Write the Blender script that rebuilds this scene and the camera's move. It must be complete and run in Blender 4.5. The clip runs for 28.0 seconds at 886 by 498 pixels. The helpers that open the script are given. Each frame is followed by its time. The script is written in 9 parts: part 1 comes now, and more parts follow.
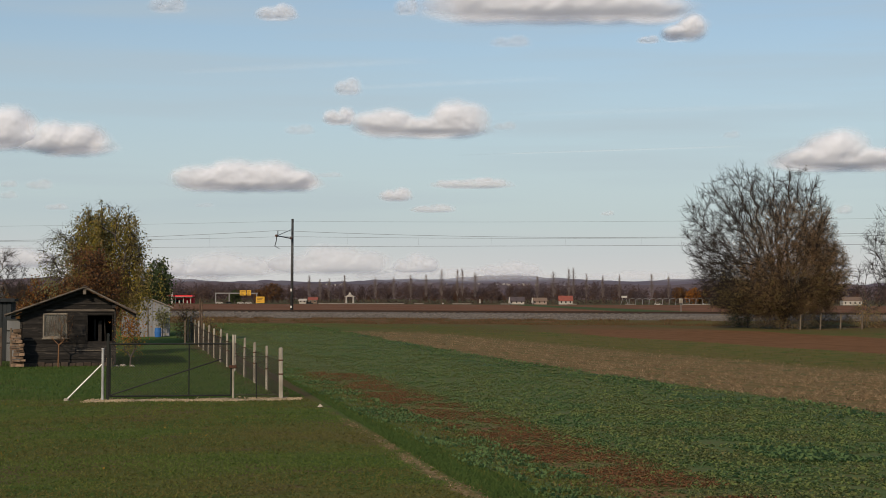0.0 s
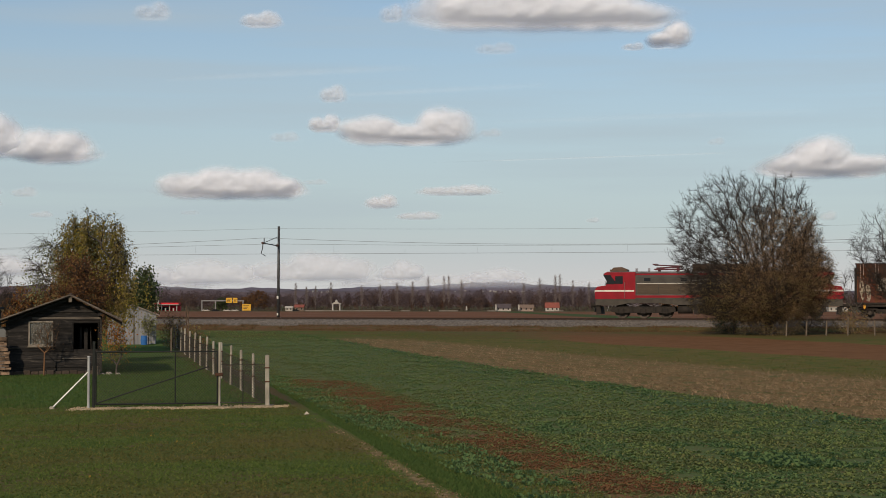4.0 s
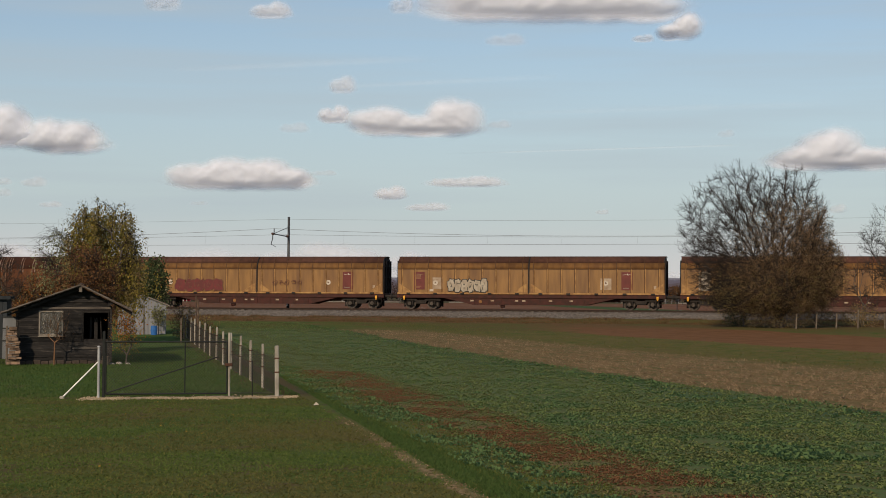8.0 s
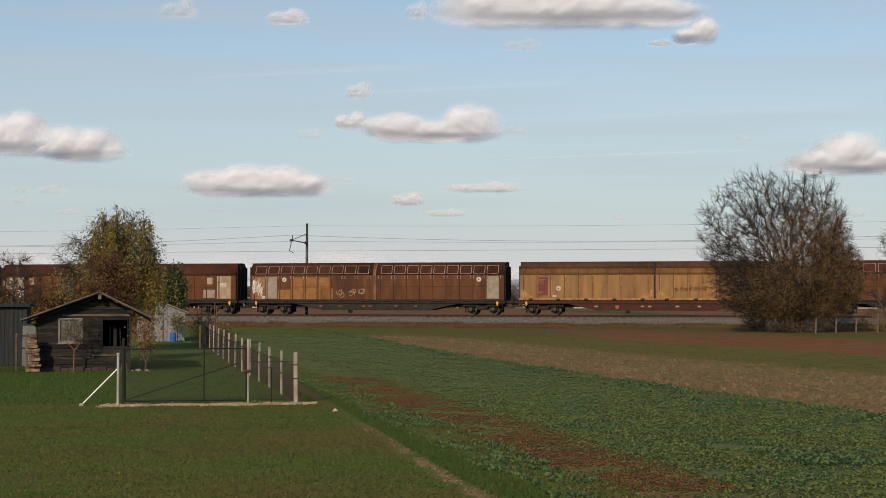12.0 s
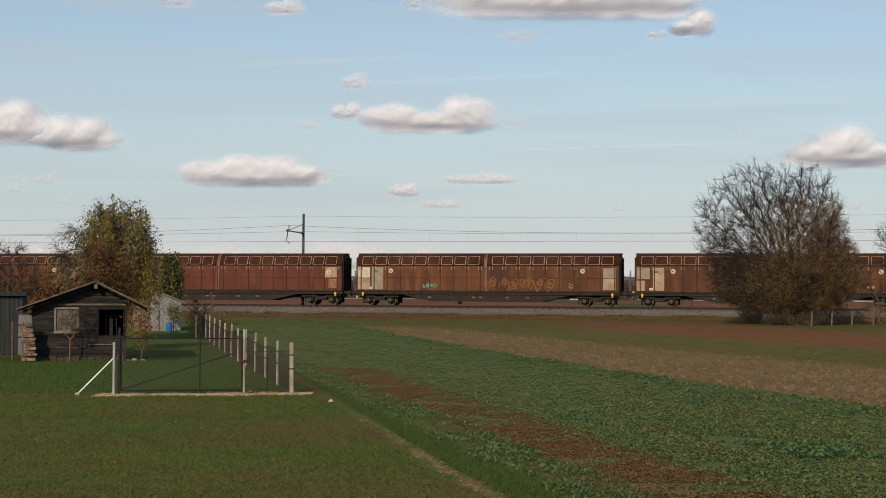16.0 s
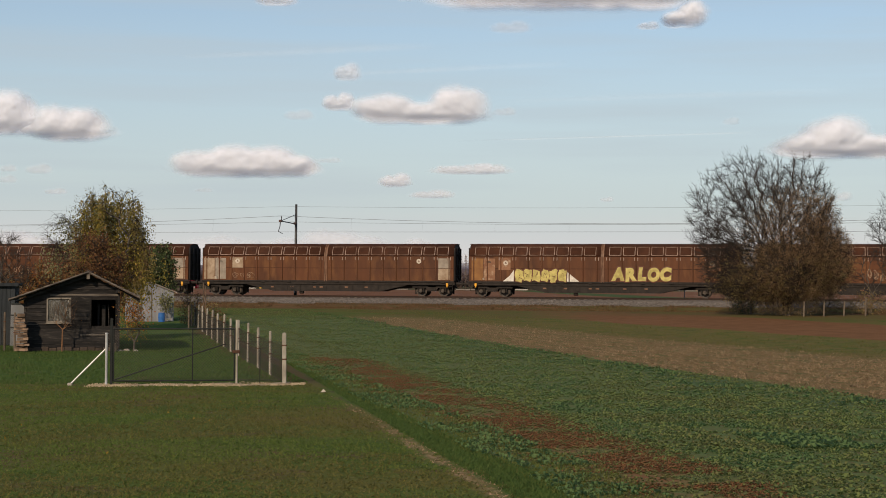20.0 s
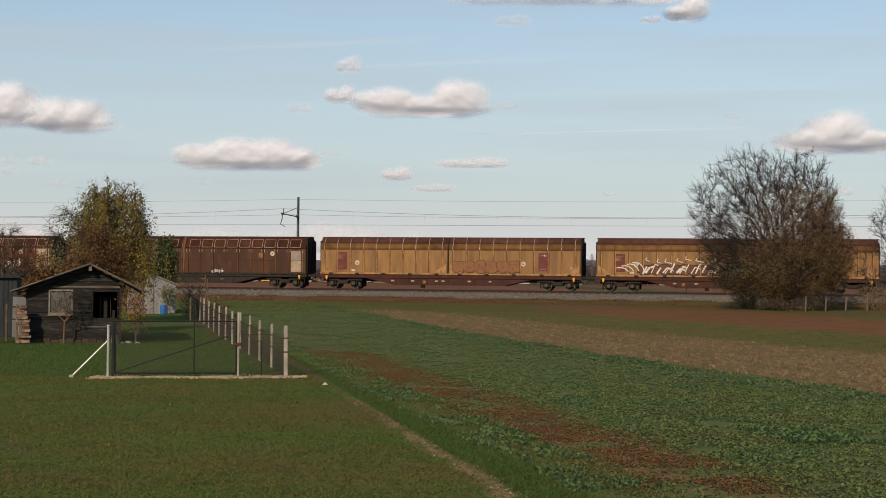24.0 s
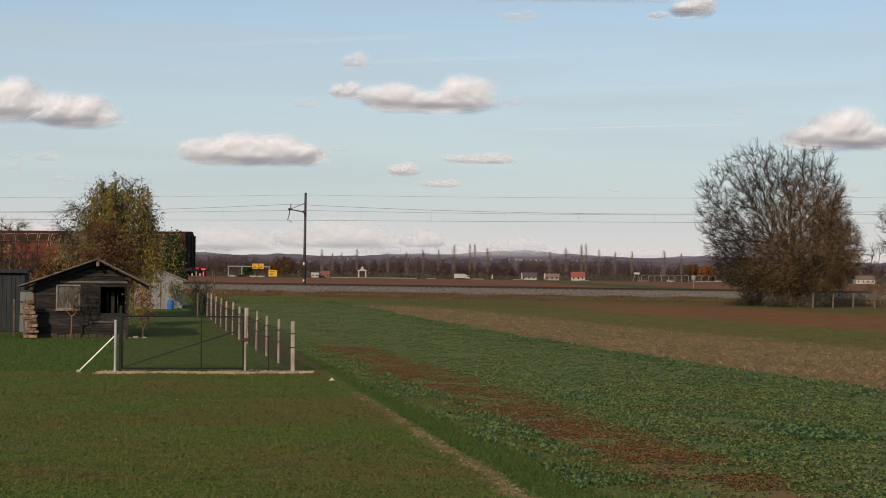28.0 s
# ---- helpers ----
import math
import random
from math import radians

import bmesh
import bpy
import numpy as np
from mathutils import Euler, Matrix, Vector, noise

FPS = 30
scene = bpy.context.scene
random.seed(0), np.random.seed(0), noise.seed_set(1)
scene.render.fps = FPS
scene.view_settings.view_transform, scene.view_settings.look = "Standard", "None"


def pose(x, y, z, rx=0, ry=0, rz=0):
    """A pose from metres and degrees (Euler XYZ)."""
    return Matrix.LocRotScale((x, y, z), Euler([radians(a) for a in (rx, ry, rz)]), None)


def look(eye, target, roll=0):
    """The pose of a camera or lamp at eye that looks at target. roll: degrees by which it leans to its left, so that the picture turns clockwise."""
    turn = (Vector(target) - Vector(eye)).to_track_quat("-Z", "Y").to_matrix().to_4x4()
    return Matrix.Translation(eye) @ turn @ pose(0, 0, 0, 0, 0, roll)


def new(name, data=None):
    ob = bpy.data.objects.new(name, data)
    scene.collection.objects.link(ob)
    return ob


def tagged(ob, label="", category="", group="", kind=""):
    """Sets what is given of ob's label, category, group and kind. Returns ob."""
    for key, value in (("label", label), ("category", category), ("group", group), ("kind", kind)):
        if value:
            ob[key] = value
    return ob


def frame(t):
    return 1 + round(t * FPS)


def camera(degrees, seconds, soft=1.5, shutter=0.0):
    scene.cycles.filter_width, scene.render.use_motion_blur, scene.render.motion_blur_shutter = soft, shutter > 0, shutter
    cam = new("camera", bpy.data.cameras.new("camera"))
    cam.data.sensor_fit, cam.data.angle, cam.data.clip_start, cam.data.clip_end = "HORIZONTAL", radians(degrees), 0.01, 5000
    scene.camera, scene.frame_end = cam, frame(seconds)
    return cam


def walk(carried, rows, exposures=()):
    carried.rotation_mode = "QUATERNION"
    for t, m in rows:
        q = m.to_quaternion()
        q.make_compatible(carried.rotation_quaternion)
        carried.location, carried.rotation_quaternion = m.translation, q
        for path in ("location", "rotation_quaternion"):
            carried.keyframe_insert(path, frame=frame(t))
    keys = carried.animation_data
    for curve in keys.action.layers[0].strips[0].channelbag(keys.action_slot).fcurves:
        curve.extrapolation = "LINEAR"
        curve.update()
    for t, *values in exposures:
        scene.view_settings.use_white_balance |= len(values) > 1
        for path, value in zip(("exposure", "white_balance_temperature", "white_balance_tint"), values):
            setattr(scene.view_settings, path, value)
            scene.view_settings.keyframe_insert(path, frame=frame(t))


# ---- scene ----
EXPOSURE, SKY_STRENGTH, SUN_STRENGTH = 0.0, 0.098, 3.5
VEIL = (4.35, 5.2, 5.85, 1)
HAZE = (4.9, 5.55, 5.85, 1)
LOW_HAZE = (6.65, 6.35, 6.15, 1)
cam = camera(31.3, 28.0, soft=0.9)
EYE_Z = 2.7
# seconds, turn to the left, tilt up, lean (degrees)
PATH = [
    (0, 0.000, 1.719, 0.164),
    (0.5, -0.187, 1.755, 0.102),
    (1, -0.364, 1.823, 0.040),
    (1.5, -0.497, 1.922, -0.036),
    (2, -0.529, 2.014, -0.030),
    (2.5, -0.506, 2.103, -0.053),
    (3, -0.494, 2.087, -0.043),
    (3.5, -0.499, 2.023, -0.035),
    (5.5, -0.396, 1.901, 0.347),
    (6, -0.387, 1.857, 0.265),
    (6.5, -0.354, 1.819, 0.235),
    (7, -0.304, 1.773, 0.229),
    (7.5, -0.239, 1.719, 0.226),
    (8, -0.135, 1.661, 0.268),
    (8.5, -0.125, 1.596, 0.264),
    (9, -0.127, 1.546, 0.223),
    (9.5, -0.143, 1.529, 0.185),
    (10, -0.116, 1.576, 0.207),
    (10.5, 0.012, 1.690, 0.129),
    (11, 0.190, 1.797, 0.121),
    (11.5, 0.399, 1.887, 0.082),
    (12, 0.523, 1.868, 0.037),
    (12.5, 0.608, 1.776, 0.073),
    (14.5, 0.469, 1.528, 0.192),
    (15, 0.427, 1.526, 0.251),
    (15.5, 0.408, 1.514, 0.300),
    (16, 0.395, 1.544, 0.311),
    (16.5, 0.360, 1.603, 0.291),
    (17, 0.301, 1.626, 0.272),
    (17.5, 0.243, 1.578, 0.302),
    (18, 0.183, 1.456, 0.297),
    (18.5, 0.151, 1.300, 0.296),
    (19, 0.139, 1.177, 0.323),
    (19.5, 0.118, 1.169, 0.345),
    (20, 0.128, 1.202, 0.332),
    (20.5, 0.149, 1.254, 0.376),
    (21, 0.178, 1.278, 0.390),
    (21.5, 0.174, 1.263, 0.463),
    (23.5, 0.166, 0.995, 0.560),
    (24, 0.198, 0.963, 0.562),
    (24.5, 0.252, 0.954, 0.571),
    (25, 0.297, 0.958, 0.582),
    (25.5, 0.326, 0.996, 0.581),
    (26, 0.372, 1.072, 0.615),
    (26.5, 0.413, 1.086, 0.633),
    (27, 0.442, 1.046, 0.688),
    (27.5, 0.427, 0.946, 0.706),
    (28, 0.452, 0.809, 0.676),
]
walk(cam, [(t, pose(0, 0, EYE_Z, 90 + tilt, 0, turn) @ pose(0, 0, 0, 0, 0, lean)) for t, turn, tilt, lean in PATH],
     exposures=[(0, EXPOSURE - 0.02, 6410, 8.5), (2.5, EXPOSURE - 0.07, 6360, 8), (6, EXPOSURE - 0.08, 6420, 9), (8, EXPOSURE - 0.04, 6470, 9.5), (9.5, EXPOSURE + 0.03, 6520, 10.5), (15, EXPOSURE + 0.08, 6530, 10.5), (28, EXPOSURE + 0.11, 6580, 11)])

# ---- light: low November sun behind the viewer, clear sky with small clouds ----
SUN_AZ, SUN_EL = radians(200), radians(27)
TO_SUN = Vector((math.sin(SUN_AZ) * math.cos(SUN_EL), math.cos(SUN_AZ) * math.cos(SUN_EL), math.sin(SUN_EL)))


def make_world():
    w = bpy.data.worlds.new("sky")
    w.use_nodes = True
    nt = w.node_tree
    bg = nt.nodes["Background"]
    sky = nt.nodes.new("ShaderNodeTexSky")
    sky.sky_type = "NISHITA"
    sky.sun_disc = False
    sky.sun_elevation, sky.sun_rotation = SUN_EL, SUN_AZ
    sky.air_density, sky.dust_density, sky.ozone_density = 1.0, 0.5, 1.9
    # thin high veils, drawn out sideways
    tc = nt.nodes.new("ShaderNodeTexCoord")
    mp = nt.nodes.new("ShaderNodeMapping")
    mp.inputs["Rotation"].default_value = (0, radians(-2.5), 0)
    mp.inputs["Scale"].default_value = (1.3, 1.3, 22)
    nz = nt.nodes.new("ShaderNodeTexNoise")
    nz.inputs["Scale"].default_value, nz.inputs["Detail"].default_value = 2.2, 6
    rg = nt.nodes.new("ShaderNodeMapRange")
    rg.inputs["From Min"].default_value, rg.inputs["From Max"].default_value = 0.42, 0.74
    rg.inputs["To Max"].default_value = 0.7
    mx = nt.nodes.new("ShaderNodeMix")
    mx.data_type = "RGBA"
    mx.inputs["B"].default_value = VEIL
    nt.links.new(tc.outputs["Generated"], mp.inputs["Vector"])
    nt.links.new(mp.outputs["Vector"], nz.inputs["Vector"])
    nt.links.new(nz.outputs["Fac"], rg.inputs["Value"])
    nt.links.new(rg.outputs["Result"], mx.inputs["Factor"])
    nt.links.new(sky.outputs["Color"], mx.inputs["A"])
    # pale haze that thickens towards the horizon
    sp = nt.nodes.new("ShaderNodeSeparateXYZ")
    hz = nt.nodes.new("ShaderNodeMapRange")
    hz.interpolation_type = "SMOOTHSTEP"
    hz.inputs["From Min"].default_value, hz.inputs["From Max"].default_value = -0.02, 0.25
    hz.inputs["To Min"].default_value, hz.inputs["To Max"].default_value = 0.92, 0.06
    m2 = nt.nodes.new("ShaderNodeMix")
    m2.data_type = "RGBA"
    m2.inputs["B"].default_value = HAZE
    nt.links.new(tc.outputs["Generated"], sp.inputs["Vector"])
    nt.links.new(sp.outputs["Z"], hz.inputs["Value"])
    nt.links.new(hz.outputs["Result"], m2.inputs["Factor"])
    nt.links.new(mx.outputs["Result"], m2.inputs["A"])
    low = nt.nodes.new("ShaderNodeMapRange")
    low.interpolation_type = "SMOOTHSTEP"
    low.inputs["From Min"].default_value, low.inputs["From Max"].default_value = 0.004, 0.055
    low.inputs["To Min"].default_value, low.inputs["To Max"].default_value = 0.85, 0.0
    m3 = nt.nodes.new("ShaderNodeMix")
    m3.data_type = "RGBA"
    m3.inputs["B"].default_value = LOW_HAZE
    nt.links.new(sp.outputs["Z"], low.inputs["Value"])
    nt.links.new(low.outputs["Result"], m3.inputs["Factor"])
    nt.links.new(m2.outputs["Result"], m3.inputs["A"])
    nt.links.new(m3.outputs["Result"], bg.inputs["Color"])
    bg.inputs["Strength"].default_value = SKY_STRENGTH
    scene.world = w
    sun = bpy.data.lights.new("sun", "SUN")
    sun.energy, sun.angle, sun.color = SUN_STRENGTH, radians(0.6), (1.0, 0.80, 0.58)
    ob = new("sun", sun)
    ob.matrix_world = look((0, 0, 60), Vector((0, 0, 60)) - TO_SUN)


make_world()


# ---- materials ----
def mat(name, c1, c2=None, scale=4.0, rough=0.85, bump=0.0, bump_scale=30.0, metal=0.0, stretch=(1, 1, 1), detail=5.0,
        spread=(0.35, 0.65), per_object=0.0, speck=None, speck_scale=40.0, speck_at=(0.6, 0.7), world=False, coat=0.0, gloss=0.2):
    """A surface of two tones mixed by noise, with fine relief; speck: a third tone in small spots."""
    m = bpy.data.materials.new(name)
    m.use_nodes = True
    nt = m.node_tree
    b = nt.nodes["Principled BSDF"]
    b.inputs["Roughness"].default_value, b.inputs["Metallic"].default_value = rough, metal
    b.inputs["Coat Weight"].default_value = coat
    b.inputs["Specular IOR Level"].default_value = gloss
    c2 = c2 or tuple(v * 0.75 for v in c1)
    if world:
        vec = nt.nodes.new("ShaderNodeNewGeometry").outputs["Position"]
    else:
        vec = nt.nodes.new("ShaderNodeTexCoord").outputs["Object"]
    mp = nt.nodes.new("ShaderNodeMapping")
    mp.inputs["Scale"].default_value = stretch
    nt.links.new(vec, mp.inputs["Vector"])
    vec = mp.outputs["Vector"]
    info = nt.nodes.new("ShaderNodeObjectInfo")
    if not world:
        ml = nt.nodes.new("ShaderNodeMath")
        ml.operation = "MULTIPLY"
        ml.inputs[1].default_value = 37.0
        nt.links.new(info.outputs["Random"], ml.inputs[0])
        va = nt.nodes.new("ShaderNodeVectorMath")
        va.operation = "ADD"
        nt.links.new(vec, va.inputs[0])
        nt.links.new(ml.outputs[0], va.inputs[1])
        vec = va.outputs[0]
    nz = nt.nodes.new("ShaderNodeTexNoise")
    nz.inputs["Scale"].default_value, nz.inputs["Detail"].default_value = scale, detail
    nt.links.new(vec, nz.inputs["Vector"])
    rg = nt.nodes.new("ShaderNodeMapRange")
    rg.inputs["From Min"].default_value, rg.inputs["From Max"].default_value = spread
    nt.links.new(nz.outputs["Fac"], rg.inputs["Value"])
    mx = nt.nodes.new("ShaderNodeMix")
    mx.data_type = "RGBA"
    mx.inputs["A"].default_value, mx.inputs["B"].default_value = (*c1, 1), (*c2, 1)
    nt.links.new(rg.outputs["Result"], mx.inputs["Factor"])
    col = mx.outputs["Result"]
    if speck:
        n2 = nt.nodes.new("ShaderNodeTexNoise")
        n2.inputs["Scale"].default_value, n2.inputs["Detail"].default_value = speck_scale, 3
        nt.links.new(vec, n2.inputs["Vector"])
        r2 = nt.nodes.new("ShaderNodeMapRange")
        r2.inputs["From Min"].default_value, r2.inputs["From Max"].default_value = speck_at
        nt.links.new(n2.outputs["Fac"], r2.inputs["Value"])
        m2 = nt.nodes.new("ShaderNodeMix")
        m2.data_type = "RGBA"
        m2.inputs["B"].default_value = (*speck, 1)
        nt.links.new(r2.outputs["Result"], m2.inputs["Factor"])
        nt.links.new(col, m2.inputs["A"])
        col = m2.outputs["Result"]
    if per_object:
        hs = nt.nodes.new("ShaderNodeHueSaturation")
        r3 = nt.nodes.new("ShaderNodeMapRange")
        r3.inputs["To Min"].default_value, r3.inputs["To Max"].default_value = 1 - per_object, 1 + per_object
        nt.links.new(info.outputs["Random"], r3.inputs["Value"])
        nt.links.new(r3.outputs["Result"], hs.inputs["Value"])
        nt.links.new(col, hs.inputs["Color"])
        col = hs.outputs["Color"]
    nt.links.new(col, b.inputs["Base Color"])
    if bump:
        n3 = nt.nodes.new("ShaderNodeTexNoise")
        n3.inputs["Scale"].default_value, n3.inputs["Detail"].default_value = bump_scale, 4
        nt.links.new(vec, n3.inputs["Vector"])
        bp = nt.nodes.new("ShaderNodeBump")
        bp.inputs["Strength"].default_value, bp.inputs["Distance"].default_value = min(1, bump), 0.05
        nt.links.new(n3.outputs["Fac"], bp.inputs["Height"])
        nt.links.new(bp.outputs["Normal"], b.inputs["Normal"])
    return m


def leaf_mat(name, c1, c2, c3=None, glow=0.35):
    """Leaves that vary from piece to piece and let some light through."""
    m = bpy.data.materials.new(name)
    m.use_nodes = True
    nt = m.node_tree
    b = nt.nodes["Principled BSDF"]
    geo = nt.nodes.new("ShaderNodeNewGeometry")
    rp = nt.nodes.new("ShaderNodeValToRGB")
    rp.color_ramp.elements[0].color, rp.color_ramp.elements[1].color = (*c1, 1), (*c2, 1)
    if c3:
        e = rp.color_ramp.elements.new(0.8)
        e.color = (*c2, 1)
        rp.color_ramp.elements[-1].color = (*c3, 1)
    nt.links.new(geo.outputs["Random Per Island"], rp.inputs["Fac"])
    nt.links.new(rp.outputs["Color"], b.inputs["Base Color"])
    b.inputs["Roughness"].default_value = 0.8
    b.inputs["Specular IOR Level"].default_value = 0.08
    tr = nt.nodes.new("ShaderNodeBsdfTranslucent")
    nt.links.new(rp.outputs["Color"], tr.inputs["Color"])
    mx = nt.nodes.new("ShaderNodeMixShader")
    mx.inputs["Fac"].default_value = glow
    nt.links.new(b.outputs["BSDF"], mx.inputs[1])
    nt.links.new(tr.outputs["BSDF"], mx.inputs[2])
    nt.links.new(mx.outputs[0], nt.nodes["Material Output"].inputs["Surface"])
    return m


# ---- mesh tools ----
class Form:
    """Collects vertices and faces of one mesh."""

    def __init__(self):
        self.v, self.f = [], []

    def add(self, verts, faces):
        k = len(self.v)
        self.v.extend(tuple(p) for p in verts)
        self.f.extend(tuple(i + k for i in f) for f in faces)
        return self

    def box(self, x0, x1, y0, y1, z0, z1, c=0.0):
        """A box with chamfered edges of width c."""
        c = min(c, 0.45 * (x1 - x0), 0.45 * (y1 - y0), 0.45 * (z1 - z0))
        if c <= 0:
            v = [(x, y, z) for x in (x0, x1) for y in (y0, y1) for z in (z0, z1)]
            return self.add(v, [(0, 1, 3, 2), (4, 6, 7, 5), (0, 4, 5, 1), (2, 3, 7, 6), (0, 2, 6, 4), (1, 5, 7, 3)])
        bm = bmesh.new()
        bmesh.ops.create_cube(bm, size=1)
        for p in bm.verts:
            p.co = Vector(((x0 + x1) / 2 + p.co.x * (x1 - x0), (y0 + y1) / 2 + p.co.y * (y1 - y0), (z0 + z1) / 2 + p.co.z * (z1 - z0)))
        bmesh.ops.bevel(bm, geom=bm.edges[:], offset=c, segments=1, affect="EDGES", profile=0.5)
        bm.verts.index_update()
        self.add([p.co for p in bm.verts], [[q.index for q in f.verts] for f in bm.faces])
        bm.free()
        return self

    def beam(self, a, b, w, h, up=(0, 0, 1)):
        """A square bar from a to b."""
        a, b = Vector(a), Vector(b)
        d = (b - a).normalized()
        s = d.cross(Vector(up))
        s = s.normalized() if s.length > 1e-4 else Vector((1, 0, 0))
        u = s.cross(d)
        v = [p + s * sx * w / 2 + u * su * h / 2 for p in (a, b) for sx, su in ((-1, -1), (1, -1), (1, 1), (-1, 1))]
        return self.add(v, [(0, 3, 2, 1), (4, 5, 6, 7), (0, 1, 5, 4), (1, 2, 6, 5), (2, 3, 7, 6), (3, 0, 4, 7)])

    def tube(self, a, b, r0, r1=None, n=8, caps=True):
        a, b = Vector(a), Vector(b)
        r1 = r0 if r1 is None else r1
        d = (b - a).normalized()
        s = d.cross(Vector((0, 0, 1)) if abs(d.z) < 0.95 else Vector((1, 0, 0))).normalized()
        u = s.cross(d)
        v = []
        for p, r in ((a, r0), (b, r1)):
            v += [p + (s * math.cos(2 * math.pi * i / n) + u * math.sin(2 * math.pi * i / n)) * r for i in range(n)]
        f = [(i, (i + 1) % n, n + (i + 1) % n, n + i) for i in range(n)]
        if caps:
            f += [tuple(range(n - 1, -1, -1)), tuple(range(n, 2 * n))]
        return self.add(v, f)

    def sweep(self, outline, x0, x1, caps=True):
        """A (y, z) outline drawn along x."""
        n = len(outline)
        v = [(x, y, z) for x in (x0, x1) for y, z in outline]
        f = [(i, (i + 1) % n, n + (i + 1) % n, n + i) for i in range(n)]
        if caps:
            f += [tuple(range(n - 1, -1, -1)), tuple(range(n, 2 * n))]
        return self.add(v, f)

    def plate(self, outline, y0, y1):
        """An (x, z) outline with thickness along y."""
        n = len(outline)
        v = [(x, y, z) for y in (y0, y1) for x, z in outline]
        f = [(i, (i + 1) % n, n + (i + 1) % n, n + i) for i in range(n)]
        return self.add(v, f + [tuple(range(n - 1, -1, -1)), tuple(range(n, 2 * n))])

    def mesh(self, name, material, smooth=False):
        me = bpy.data.meshes.new(name)
        me.from_pydata(self.v, [], self.f)
        me.materials.append(material)
        bm = bmesh.new()
        bm.from_mesh(me)
        bmesh.ops.recalc_face_normals(bm, faces=bm.faces[:])
        bm.to_mesh(me)
        bm.free()
        if smooth:
            me.shade_smooth()
        return me


def raw_mesh(name, verts, faces, material, smooth=False):
    me = bpy.data.meshes.new(name)
    me.from_pydata(verts, [], faces)
    me.materials.append(material)
    if smooth:
        me.shade_smooth()
    return me


def part(name, form, material, parent=None, label="", at=None, smooth=False):
    """One mesh object, under a thing or a part."""
    me = form if isinstance(form, bpy.types.Mesh) else form.mesh(name, material, smooth)
    ob = new(name, me)
    ob.parent = parent
    if at is not None:
        ob.matrix_basis = at
    if label:
        ob["label"] = label
    return ob


def thing(name, label, category, at=None, group="", kind=""):
    ob = new(name)
    ob.empty_display_size = 0.3
    if at is not None:
        ob.matrix_basis = at
    return tagged(ob, label, category, group, kind)


# ---- the lie of the land ----
TRACK_TURN = 12.75
TT, TC = math.tan(radians(TRACK_TURN)), math.cos(radians(TRACK_TURN))
TRACK_Y = 131.6
RAIL_Z = 1.52
STRIP = radians(12)


def ramp(a, b, x):
    k = min(1.0, max(0.0, (x - a) / (b - a)))
    return k * k * (3 - 2 * k)


def off_track(x, y):
    """Distance in front of the track's centre line."""
    return (TRACK_Y - y - x * TT) * TC


def land(x, y):
    n = off_track(x, y)
    if n > 0:
        z = 0.62 * ramp(75, 14, n) + 0.25 * ramp(9, 4.2, n)
        return z + 0.045 * noise.noise((x * 0.33, y * 0.33, 0)) if 10 < y < 122 and abs(x) < 60 else z
    return 0.87 * ramp(-30, -4, n) - 2.3 * min(1.0, max(0.0, (y - 170) / 800))


def on_track(s, n=0.0, z=0.0):
    """A place s metres along the track (to the right), n in front of its centre."""
    c, k = TC, math.sin(radians(TRACK_TURN))
    return Vector((s * c - n * k, TRACK_Y - s * k - n * c, z))


def strip_xy(q, y):
    """The x of the strip line q at depth y."""
    return (q - y * math.sin(STRIP)) / math.cos(STRIP)


# ---- ground ----
# field edges: direction (x, y) and distance; crop to stubble, stubble to grass, grass to soil, soil to headland
EDGES = ((0.966, 0.258, 19.63), (0.924, 0.383, 36.5), (0.8875, 0.4607, 50.6), (0.908, 0.419, 59.6))


def past_edge(p, k):
    ex, ey, d = EDGES[k]
    return p[:, 0] * ex + p[:, 1] * ey - d


# the trodden edge path runs a little across the strips
PATH_TURN, PATH_OFF = radians(10.7), 4.40


